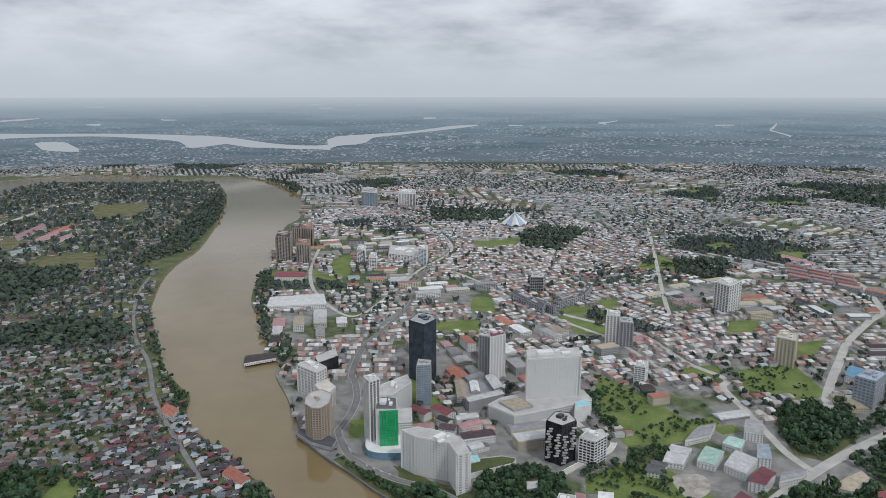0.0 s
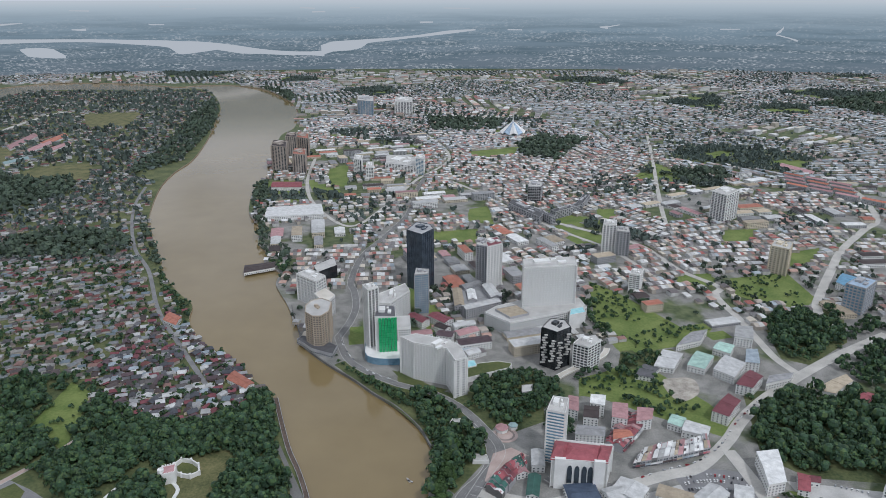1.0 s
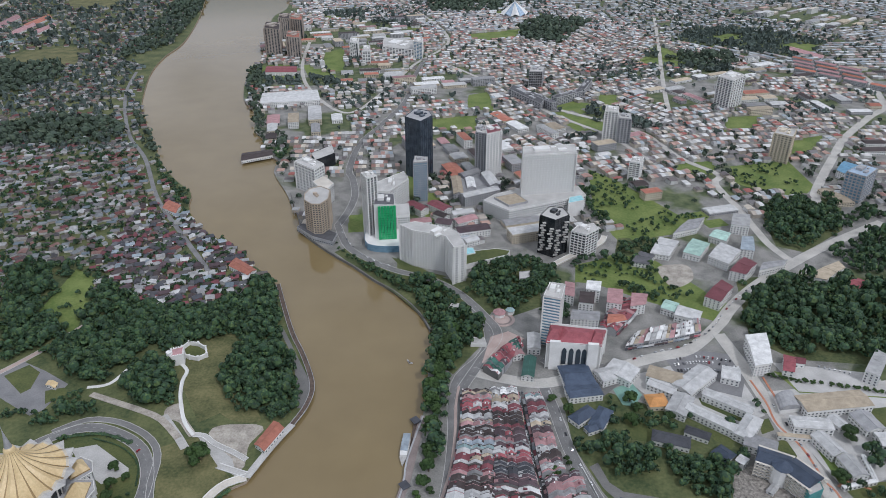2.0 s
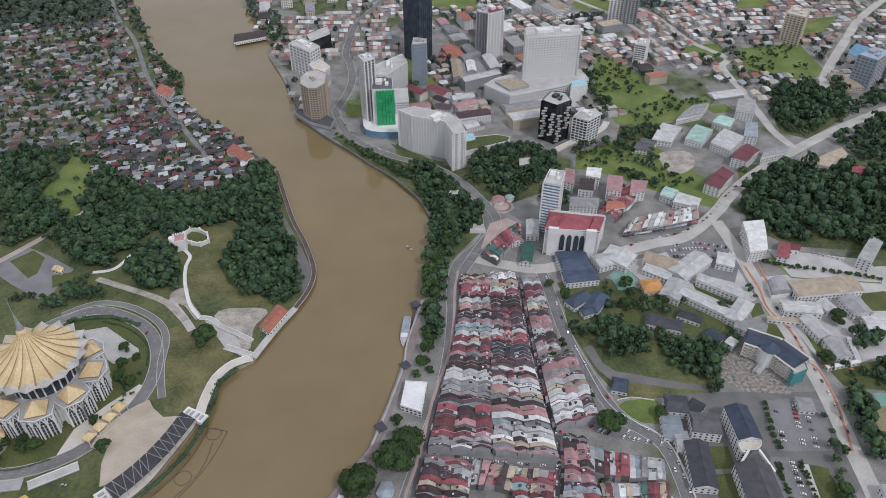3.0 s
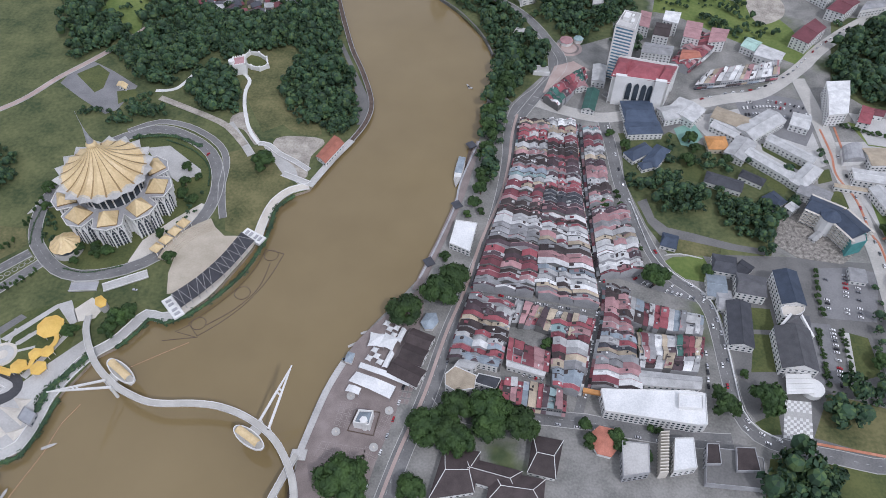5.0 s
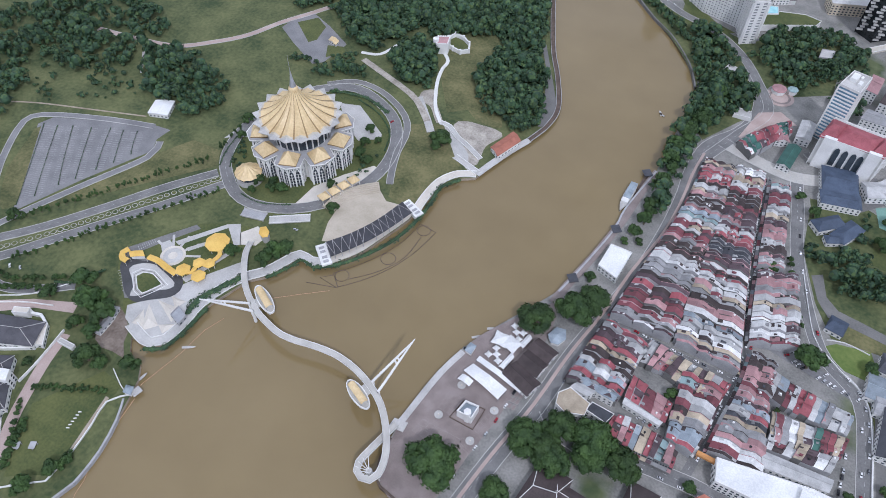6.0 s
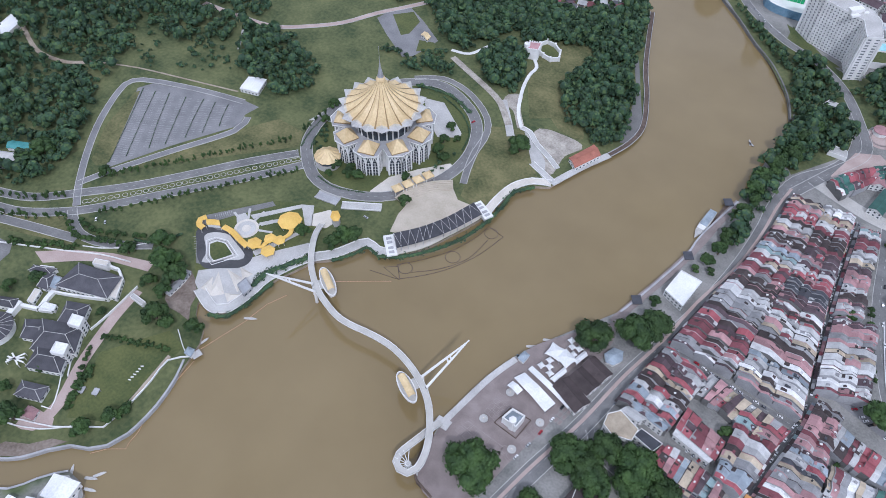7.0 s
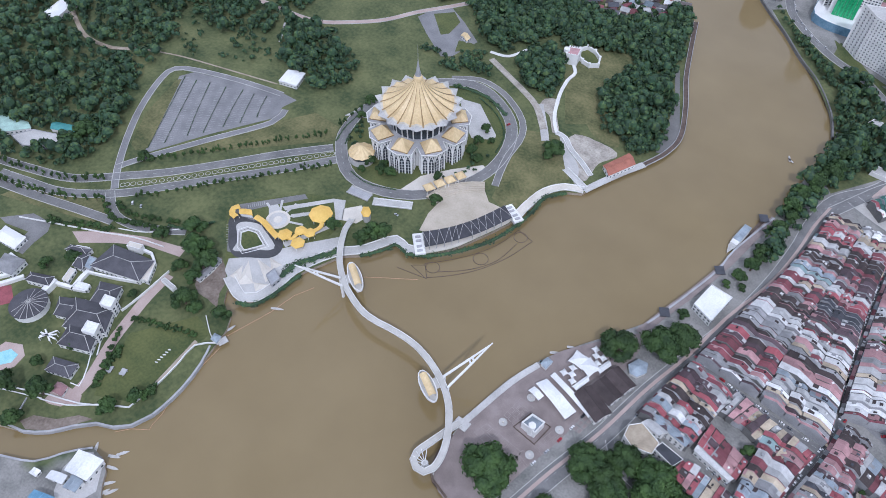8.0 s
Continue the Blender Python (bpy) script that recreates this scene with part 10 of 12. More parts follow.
for line in ([(324.7, 583.2), (327.3, 547.2), (325.4, 517.5), (335.5, 485.6), (337.5, 444.7), (341.5, 434.1), (341.6, 403.8), (335.3, 366.2), (331.8, 348.5)], [(339.9, 587.9), (339.9, 555.9)], [(348.4, 320.5), (341.9, 294.4), (337.9, 269.8)], [(345.9, 439.0), (356.8, 444.6), (373.3, 436.1)], [(234.2, 239.0), (293.4, 232.7)]):
    k = Kit()
    ribbon_faces(k, spline(line, 5.0), 2.0, 0.45, 0, 0.0)
    tagged(new("barrier_strip", k.mesh("barrier_strip", M_BARRIER)), "orange roadworks barrier strip along the road", "barrier", "", "structure")
# offices across the street from the market
flat_block("office_building", [(163.8, 224.7), (183.7, 224.6), (201.7, 220.4), (200.2, 198.2), (159.8, 198.3)], 6, "low grey office base with a flat roof", M_GREYWALL, M_YARD, False)
flat_block("office_building", [(163.4, 226.2), (171.5, 226.6), (171.2, 212.1), (160.7, 211.0)], 9, "office wing with a dark brown flat roof", M_GREYWALL, M_ROOF["brown"])
flat_block("office_building", [(183.1, 225.3), (196.0, 226.1), (197.1, 209.6), (181.1, 208.1)], 9, "office wing with a dark brown flat roof", M_GREYWALL, M_ROOF["brown"])
louvres = thing("louvre_screen", (*mid([(135.1, 236.3), (135.3, 204.9)]), 0), "pale louvred sun screen of the office slab", "screen")
la, lb = (137.3, 232.7), (133.6, 200.7)
for i in range(14):
    k = Kit()
    p = lerp(la, lb, (i + 0.5) / 14)
    k.box((p[0] - 2.5, p[1], 5.5), (6.0, 0.8, 11.0), 0.15)
    part("louvre", k, M_PALE, louvres)
# ---- hotels and towers along the river ----
tower("river_hotel", [(-53.5, 840.6), (-35.7, 823.9), (7.6, 807.5), (17.7, 776.4), (32.3, 784.6), (24.7, 816.3), (12.9, 831.2), (-32.8, 849.8)], 52, 15, [4, 12, 5, 2, 5, 3, 11, 5], "white riverside hotel with rows of small windows, bent in three wings", M_WHITE, M_BLIND, 0.5, 0.5)
tower("green_tower", [(-90.8, 885.0), (-61.8, 884.9), (-65.1, 922.5), (-93.7, 926.1)], 60, 16, [-1, 3, 4, -1], "white tower with a bright green glazed face", M_WHITE, M_GLASS, 0.3, 0.2, cap=M_ROOF["dark_grey"])
gface = thing("green_facade", (*mid([(-81.0, 883.3), (-60.4, 888.2)]), 0), "bright green glazed curtain wall on the tower", "facade")
ga, gb = (-85.4, 881.7), (-60.3, 884.9)
for f in range(15):
    for i in range(6):
        k = Kit()
        p, q = lerp(ga, gb, i / 6 + 0.008), lerp(ga, gb, (i + 1) / 6 - 0.008)
        k.prism([(p[0], p[1] - 1.2), (q[0], q[1] - 1.2), (q[0], q[1] + 0.4), (p[0], p[1] + 0.4)], 6 + f * 3.65, 6 + f * 3.65 + 3.4)
        part("pane", k, M_GREEN, gface)
flat_block("green_tower_podium", spline([(-105.4, 879.5), (-92.8, 863.9), (-66.1, 860.7), (-49.7, 868.4), (-49.1, 916.6), (-101.1, 925.2)], 8, True), 9, "round white podium with a dark glass front", M_BLUEGL, M_WHITE, False)
flat_block("annex_block", [(-69.5, 951.7), (-45.7, 955.2), (-42.9, 916.8), (-63.7, 913.5)], 30, "white office annex", M_WHITE, M_CONC)
tower("slab_tower", [(-109.1, 912.9), (-95.7, 921.0), (-86.4, 904.7), (-99.4, 892.9)], 96, 26, [3, 5, 3, 5], "tall thin dark-windowed slab tower with white piers", M_WHITE, M_BLACK, 0.25, 0.3)
tower("office_block", [(-97.3, 1014.3), (-57.0, 1057.4), (-48.6, 1027.3), (-75.8, 979.9), (-92.9, 980.1)], 38, 10, [9, 3, 7, 4, 3], "white banded office block", M_WHITE, M_BLIND, 0.55, 0.1)
tower("beige_flats", [(-192.8, 919.3), (-180.2, 905.5), (-168.0, 905.5), (-159.4, 922.6), (-160.9, 954.8), (-176.8, 967.8), (-191.4, 958.6), (-195.9, 940.4)], 52, 15, [3], "beige riverside apartment tower with curved balconies", M_TANWALL, M_GLASS, 0.42, 0.3)
flat_block("river_terrace", [(-209.0, 926.2), (-181.8, 896.5), (-151.0, 880.6), (-147.6, 906.1), (-174.2, 929.4), (-200.7, 946.6)], 6, "dark-roofed riverside restaurant terrace", M_GREYWALL, M_ROOF["dark_grey"])
tower("white_block", [(-236.8, 1082.7), (-199.0, 1048.6), (-187.2, 1072.5), (-220.7, 1107.9)], 45, 9, [6, 4, 6, 4], "white riverside office block", M_WHITE, M_BLIND, 0.4, 0.3)
flat_block("pale_block", [(-201.1, 1037.9), (-177.4, 998.4), (-166.9, 1030.9), (-186.5, 1060.8)], 30, "pale angular building", M_WHITE, M_PALE)
flat_block("dark_hall", [(-227.1, 1182.9), (-214.5, 1147.6), (-184.8, 1182.6), (-195.2, 1222.8)], 22, "dark glazed hall with a pale roof", M_BLACK, M_CONC, False)
tower("black_tower", [(-57.1, 1134.9), (-31.0, 1111.2), (-11.7, 1140.5), (-17.7, 1165.1), (-42.3, 1177.9)], 103, 28, [7, 6, 3, 5, 5], "tall black glass tower with pale crown slabs", M_TOWERGL, M_TOWERGL, 0.16, 0.12, cap=M_GREYWALL)
tower("grey_tower", [(-40.9, 1024.4), (-19.0, 1029.0), (-18.4, 1048.2), (-39.1, 1053.2)], 66, 18, [6, 3, 6, 3], "grey glazed tower", M_GREYWALL, M_BLUEGL, 0.3, 0.2)
tower("pale_tower", [(78.1, 1108.6), (103.8, 1125.2), (98.8, 1160.1), (76.7, 1148.4)], 82, 24, [5, 4, 5, 4], "white tower with a red-brown top", M_WHITE, M_BLIND, 0.5, 0.4, cap=M_ROOF["maroon"])
tower("glazed_tower", [(60.3, 1125.5), (78.5, 1114.2), (79.2, 1157.1), (64.2, 1166.2)], 80, 22, [4, 3, 4, 3], "grey glazed twin tower", M_GREYWALL, M_GLASS, 0.35, 0.3)
tower("hotel_tower", [(126.2, 1001.2), (209.1, 1014.7), (211.6, 1049.2), (129.5, 1039.7)], 86, 23, [18, 4, 18, 4], "large white hotel slab with a grid of windows", M_WHITE, M_BLIND, 0.5, 0.5)
flat_block("hotel_podium", [(66.7, 982.9), (102.6, 946.6), (174.6, 977.1), (226.1, 1001.3), (220.3, 1034.5), (157.4, 1044.7), (86.2, 1005.5)], 22, "white hotel podium with a flat roof", M_WHITE, M_CONC)
flat_block("podium_roof", [(83.3, 987.6), (103.3, 958.2), (132.9, 972.6), (117.5, 1002.7)], 25, "brown-grey roof deck of the hotel podium", M_GREYWALL, M_ROOF["beige"], False)
flat_block("pool_deck", [(193.5, 967.3), (219.7, 978.2), (218.5, 997.0), (199.1, 989.5)], 24, "pool deck with pale blue water", M_WHITE, M_POOL, False)
flat_block("arcade_court", [(32.0, 1028.0), (44.0, 1014.0), (88.0, 1040.0), (82.0, 1088.0), (60.0, 1118.0), (28.0, 1090.0)], 9, "low grey court roof of the shopping arcade", M_GREYWALL, M_ROOF["grey"])
for a, b, w, h, tone in (((36.0, 1012.0), (92.0, 1042.0), 17, 17, "light_grey"), ((30.0, 1024.0), (27.0, 1092.0), 16, 15, "beige"), ((90.0, 1052.0), (78.0, 1104.0), 18, 18, "light_grey"), ((52.0, 1052.0), (50.0, 1092.0), 14, 13, "white"), ((36.0, 1100.0), (66.0, 1124.0), 15, 15, "grey")):
    wing(a, b, w, h, 3.0, tone, "arcade wing with dark arched fronts and a pale roof", name="arcade_wing", wall=M_GREYWALL)
tower("dark_flats", [(135.5, 860.1), (154.1, 844.4), (175.1, 860.0), (170.1, 882.7), (152.1, 887.7)], 56, 15, [4, 4, 5, 4, 3], "black and white apartment tower under construction", M_BLACK, M_BLACK, 0.3, 0.2, cap=M_CONC)
for c, h0, h1 in (((139.4, 855.4), 8, 54), ((149.4, 847.5), 14, 50), ((158.8, 847.5), 4, 46), ((170.1, 855.3), 20, 55)):
    k = Kit()
    for f in range(int((h1 - h0) / 3.7)):
        k.box((c[0] + (f % 3 - 1) * 1.6, c[1] - 1.6, h0 + f * 3.7), (6.5 - 2 * (f % 2), 3.0, 1.5), 0.2)
    tagged(new('balcony_stack', k.mesh('balcony_stack', M_CONC)), 'staggered white balconies on the black tower', 'balcony', '', 'structure')
tower("dark_flats", [(178.1, 852.5), (196.1, 840.2), (216.1, 858.6), (212.8, 874.4), (189.3, 868.1)], 36, 9, [4, 4, 3, 3, 3], "dark and white low apartment block", M_WHITE, M_BLACK, 0.3, 0.2)
path("ramp", [(154.1, 824.0), (175.3, 842.9), (200.7, 860.9), (227.6, 884.1), (237.5, 904.9)], 8, 2.0, M_PALE, "pale concrete drive ramp", 6, M_WHITE)
# the red-roofed mall with its tower
tower("office_tower", [(112.0, 647.4), (130.5, 640.8), (139.2, 669.8), (122.5, 674.5)], 64, 17, [1, 8, 5, 1], "white office tower with dark horizontal window bands", M_WHITE, M_BLUEGL, 0.45, 0.08)
mall = tower("red_roof_mall", [(112.5, 606.8), (168.7, 599.7), (179.9, 630.1), (121.9, 640.9)], 32, 7, [-1, 4, 9, 4], "white arcaded mall with dark green windows and a red roof", M_WHITE, M_GLASS, 0.5, 0.5, plant=False)
for q, rh in (([(111.1, 606.5), (124.0, 604.4), (134.0, 635.2), (120.8, 638.4)], 6), ([(156.9, 601.3), (168.5, 599.3), (179.3, 627.7), (167.5, 629.8)], 6), ([(124.3, 606.4), (156.9, 601.3), (167.3, 628.8), (134.0, 635.2)], 4)):
    k = Kit()
    hall_roof(k, q, 33, rh, 0.25, 0.6)
    part("roof_hip", k, M_ROOF["red"], mall, "red hipped roof")
for t in (0.12, 0.82):
    a, b = (112.5, 606.8), (168.7, 599.7)
    c = lerp(a, b, t + 0.03)
    k = Kit()
    k.box((c[0], c[1] - 1.4, 18), (11, 4, 36), math.atan2(b[1] - a[1], b[0] - a[0]))
    part("gable_bay", k, M_WHITE, mall)
a, b = (112.5, 606.8), (168.7, 599.7)
for t in (0.33, 0.46, 0.59, 0.70):
    c = lerp(a, b, t)
    k = Kit()
    arch = [(-2.6, 6), (2.6, 6), (2.6, 23), (1.8, 26), (0, 27.5), (-1.8, 26), (-2.6, 23)]
    k.face([(c[0] + u, c[1] - 0.6, z) for u, z in arch])
    part("arched_window", k, M_GLASS, mall, "tall dark arched window")
road([(110.2, 619.0), (127.0, 604.0), (154.3, 601.9), (176.9, 608.7)], 6, label="grey ramp in front of the mall", lines=False)
for q, h, tone, lab in (([(165.6, 709.8), (182.4, 706.1), (188.4, 730.5), (171.8, 733.1)], 16, "brown", "tan shop block with a brown roof"), ([(178.8, 736.2), (194.9, 731.1), (200.7, 752.7), (183.8, 755.3)], 18, "white", "white shop block"),
                        ([(198.1, 706.6), (215.1, 701.8), (223.2, 733.5), (206.2, 737.3)], 18, "pink", "white shop block with a faded red roof"), ([(191.8, 670.9), (215.7, 677.6), (211.4, 689.0), (196.9, 689.1)], 12, "terracotta", "shop block with a red roof"),
                        ([(226.0, 703.1), (245.0, 707.8), (253.1, 729.7), (234.6, 732.3)], 14, "pink", "shop block with a faded pink roof"), ([(150.8, 677.8), (182.7, 674.3), (186.8, 691.4), (156.6, 696.2)], 14, "grey", "grey-roofed shop block"),
                        ([(151.2, 730.1), (162.7, 725.1), (168.4, 755.4), (157.1, 759.4)], 14, "pink", "shop block with a pink roof"),
                        ([(321.1, 724.5), (336.4, 712.2), (363.6, 745.7), (354.9, 762.6)], 14, "maroon", "shop block with a dark red roof"), ([(373.8, 785.4), (390.7, 775.8), (415.6, 803.3), (405.2, 820.4)], 14, "maroon", "shop block with a dark red roof"),
                        ([(415.2, 792.0), (452.7, 805.8), (463.8, 820.0), (429.6, 813.0)], 10, "grey", "curved grey-roofed shop block"), ([(471.0, 778.2), (492.1, 768.7), (529.7, 798.5), (529.7, 815.5)], 10, "beige", "white-fronted shop block with a tan roof"),
                        ([(513.0, 761.3), (523.9, 750.9), (543.5, 766.5), (534.3, 774.5)], 8, "red", "small red-roofed block"),
                        ([(264.1, 708.1), (277.2, 698.6), (288.3, 716.4), (274.9, 725.0)], 9, "mint", "low block with a pale green roof"), ([(275.2, 691.2), (300.4, 679.7), (309.7, 696.9), (286.8, 711.3)], 10, "light_grey", "grey-roofed workshop block"),
                        ([(331.2, 842.5), (350.3, 830.6), (375.2, 865.2), (356.6, 880.9)], 10, "mint", "shed with a green roof"), ([(360.6, 827.6), (379.9, 806.1), (409.8, 842.3), (390.5, 865.1)], 12, "light_grey", "school hall with a light grey roof"),
                        ([(382.1, 888.8), (400.5, 872.9), (415.7, 896.8), (399.6, 908.3)], 10, "mint", "shed with a green roof"), ([(286.3, 842.7), (310.6, 835.1), (336.1, 876.2), (312.3, 889.0)], 8, "light_grey", "cluttered grey workshop roofs"),
                        ([(333.7, 897.0), (373.4, 913.4), (395.1, 947.5), (368.4, 938.8)], 10, "grey", "grey-roofed terrace"), ([(421.4, 913.8), (444.7, 905.4), (460.2, 944.4), (437.1, 948.0)], 16, "light_grey", "grey shop block"),
                        ([(408.7, 842.5), (425.9, 838.0), (439.3, 877.9), (424.0, 877.9)], 14, "blue_grey", "grey shop block"), ([(256.2, 820.5), (276.8, 813.3), (292.0, 837.9), (275.1, 849.9)], 7, "dark_grey", "dark-roofed house on the slope"),
                        ([(328.8, 587.8), (348.4, 592.6), (363.4, 645.5), (338.7, 641.3)], 16, "white", "white angled shop block"), ([(361.2, 591.1), (372.2, 588.1), (383.6, 612.6), (373.1, 617.7)], 7, "red", "house with a bright red roof"),
                        ([(379.5, 604.7), (389.7, 602.7), (394.7, 612.6), (384.4, 614.6)], 6, "maroon", "house wing with a dark red roof"), ([(439.9, 580.4), (450.5, 571.0), (477.8, 604.5), (471.1, 616.5)], 15, "light_grey", "white apartment block with a pale roof"),
                        ([(291.4, 579.0), (308.4, 572.4), (316.0, 593.2), (299.4, 598.1)], 8, "white", "white-roofed hall by the square")):
    house("shop_block", q, h, 2.2, M_ROOF[tone], lab, hip=0.0)
# the riverside park, its terraces and the round plaza
for a, b, w, h, tone in (((-46.1, 1001.2), (-22.3, 977.0), 17, 11, "maroon"), ((-12.6, 1003.0), (12.4, 976.9), 20, 11, "maroon"), ((-61.5, 931.3), (-13.7, 941.4), 16, 11, "pink"), ((-4.0, 938.0), (18.3, 931.0), 18, 11, "plum"),
                         ((23.2, 934.4), (52.7, 951.7), 18, 11, "pink"), ((18.8, 962.4), (50.2, 973.2), 14, 11, "light_grey"), ((24.2, 904.2), (70.3, 917.4), 20, 12, "plum"), ((-5.7, 969.7), (10.5, 955.4), 14, 9, "brown"), ((34.6, 880.9), (52.7, 890.4), 16, 8, "light_grey")):
    wing(a, b, w, h, 2.5, tone, "shop terrace with a worn roof by the hotel", name="shop_terrace")
sheet("park", [(-58.3, 846.6), (-5.3, 796.4), (27.0, 782.6), (61.0, 817.1), (96.4, 846.1), (136.3, 831.3), (122.0, 730.7), (85.8, 706.7), (62.5, 712.7), (13.5, 594.7), (-7.9, 624.5), (-4.9, 667.0), (-22.2, 725.1), (-55.8, 789.7)], 0.04, M_GRASS, "riverside park grass under trees", "grass", 0, False)
sheet("bank_green", [(-146.6, 862.0), (-100.3, 806.4), (-54.1, 752.7), (-25.3, 710.6), (-9.5, 673.6), (8.0, 666.9), (-5.2, 743.7), (-41.3, 789.6), (-87.4, 832.0), (-129.1, 877.4)], 0.06, M_GRASS, "planted green strip along the river wall", "grass", 0, False)
sheet("pink_street", [(57.6, 661.6), (78.7, 672.3), (96.8, 657.3), (80.5, 651.0), (66.8, 634.5), (51.3, 608.7), (45.4, 614.6)], 0.34, M_PINK, "pink paved street by the plaza", "paving", 0, False)
wing((97.6, 615.2), (91.1, 582.7), 13, 7, 3, "dark_green", "hall with a dark green roof")
wing((105.6, 656.1), (103.0, 628.2), 14, 9, 2, "light_grey", "grey-roofed annex beside the tower")
wing((79.1, 638.4), (85.6, 618.2), 13, 7, 3, "pink", "shop row with a faded red roof")
sheet("hotel_lawn", [(-65.8, 846.7), (-42.8, 834.8), (-12.6, 806.1), (9.2, 796.3), (-5.3, 786.8), (-41.8, 803.4)], 0.1, M_LAWN, "hotel garden lawn", "lawn", 0, False)
flat_block("hotel_terrace", [(27.7, 819.5), (32.7, 812.4), (91.7, 839.7), (96.4, 851.7), (77.9, 857.8), (35.9, 848.8)], 7, "white hotel terrace with a roof garden", M_WHITE, M_LAWN, False)
flat_block("pool_terrace", [(28.8, 835.2), (48.5, 844.0), (46.1, 859.1), (30.8, 856.1)], 8, "pool terrace with pale blue water", M_WHITE, M_POOL, False)
for r, z, m in ((15, 0.2, M_PINK), (11.5, 0.26, M_PAVER), (9, 0.32, M_PINK)):
    sheet("round_plaza", circle((73.8, 696.7), r, 20)[:-1], z, m, "round pink paved plaza", "paving", 0, True)
poly_hip("plaza_pavilion", circle((70.7, 705.4), 8, 8)[:-1], 5, 4, M_ROOF["pink"], "pavilion with a faded red roof on the round plaza")
poly_hip("plaza_pavilion", circle((84.2, 709.9), 6, 6)[:-1], 5, 3, M_ROOF["teal"], "pavilion with a green roof beside the round plaza")
for c in ((18.7, 717.7), (43.0, 648.0)):
    flat_block("park_kiosk", [(c[0] - 9, c[1] - 5), (c[0] + 9, c[1] - 5), (c[0] + 7, c[1] + 6), (c[0] - 5, c[1] + 7)], 4, "small white park kiosk among trees", M_WHITE, M_CONC, False)
flat_block("park_villa", [(103.5, 796.0), (118.2, 798.7), (115.2, 782.3), (102.0, 778.4)], 6, "small grey villa in the park", M_GREYWALL, M_CONC)
# towers and flats further out
tower("lattice_tower", [(602, 1518), (620.4, 1481.1), (665, 1527), (645, 1565)], 65, 18, [5, 5, 5, 5], "white and grey apartment tower on a wide podium", M_WHITE, M_GLASS, 0.35, 0.3)
tower("grey_flats", [(314.6, 1304.7), (339.0, 1297.6), (347.1, 1333.1), (323.6, 1336.9)], 57, 15, [4, 3, 4, 3], "pale apartment tower", M_WHITE, M_GLASS, 0.4, 0.4)
tower("grey_flats", [(338.3, 1290.6), (361.5, 1283.7), (367.7, 1318.0), (346.5, 1321.6)], 48, 13, [4, 3, 4, 3], "grey apartment tower", M_GREYWALL, M_GLASS, 0.4, 0.4)
tower("cream_flats", [(594.3, 1200.0), (618.4, 1179.1), (642.0, 1217.9), (614.6, 1230.5)], 50, 13, [5, 4, 5, 4], "cream apartment block", M_CREAM, M_GLASS, 0.5, 0.4)
tower("blue_roof_block", [(641.8, 1035.8), (660.7, 1012.8), (697.5, 1047.1), (680.8, 1066.4)], 45, 9, [5, 5, 5, 5], "civic block with a pale blue latticed crown", M_GREYWALL, M_BLUEGL, 0.4, 0.3, cap=M_ROOF["star_blue"])
house("blue_hall", [(676.1, 1119.8), (684.4, 1094.9), (722.8, 1140.0), (707.9, 1158.6)], 14, 3, M_ROOF["sky_blue"], "hall with a sky-blue roof")
tower("striped_tower", [(318.7, 1111.3), (334.8, 1103.5), (347.3, 1129.3), (329.3, 1134.7)], 32, 9, [3, 3, 3, 3], "small white office tower", M_WHITE, M_GLASS, 0.5, 0.2)
tower("dark_office", [(211, 1657), (242, 1656), (253, 1699), (222, 1710)], 39, 10, [6, 3, 6, 3], "dark glazed office block", M_GREYWALL, M_BLACK, 0.25, 0.15)
for q, h in (([(-479, 1992), (-433, 1969), (-449, 2063), (-490, 2071)], 72), ([(-414, 1960), (-375, 1945), (-388, 2028), (-423, 2036)], 55), ([(-480, 2193), (-445, 2175), (-457, 2257), (-489, 2266)], 60), ([(-447, 2201), (-409, 2183), (-423, 2274), (-459, 2283)], 55)):
    tower("river_flats", q, h, 18, [5, 3, 5, 3], "brown and cream riverside apartment tower with a red roof", surface("tan_render", (0.32, 0.275, 0.24), (0.44, 0.39, 0.345), 0.05, 0.8, 0.05, 10), M_GLASS, 0.3, 0.5, cap=M_ROOF["terracotta"] if h < 60 else M_ROOF["brown"], group="riverside flats")
house("long_market", [(-390, 1509), (-263, 1530), (-281, 1610), (-401, 1583)], 12, 3, M_ROOF["white"], "long white-roofed market hall on the bank")
house("school_block", [(-435, 1771), (-356, 1770), (-367, 1827), (-443, 1828)], 10, 3, M_ROOF["red"], "long block with a red roof")
tower("blue_tower", [(-70, 1947), (-46, 1932), (-44, 1989), (-68, 1996)], 45, 12, [3, 3, 3, 3], "white and blue office tower", M_WHITE, M_BLUEGL, 0.4, 0.2)
tower("white_slab", [(-240, 1936), (-217, 1922), (-221, 1984), (-243, 1992)], 45, 12, [4, 3, 4, 3], "white slab block", M_WHITE, M_GLASS, 0.5, 0.3)
tower("white_slab", [(-201, 1879), (-181, 1879), (-187, 1945), (-205, 1945)], 35, 9, [3, 3, 3, 3], "white slab block", M_WHITE, M_GLASS, 0.5, 0.3)
tower("white_slab", [(-156, 1988), (-67, 1946), (-67, 2058), (-160, 2097)], 22, 6, [10, 3, 10, 3], "long white curved block", M_WHITE, M_GLASS, 0.5, 0.3)
tower("far_office", [(-343, 2974), (-274, 2941), (-287, 3095), (-354, 3113)], 60, 14, [6, 3, 6, 3], "grey-green office block far across town", M_GREYWALL, M_BLUEGL, 0.4, 0.2)
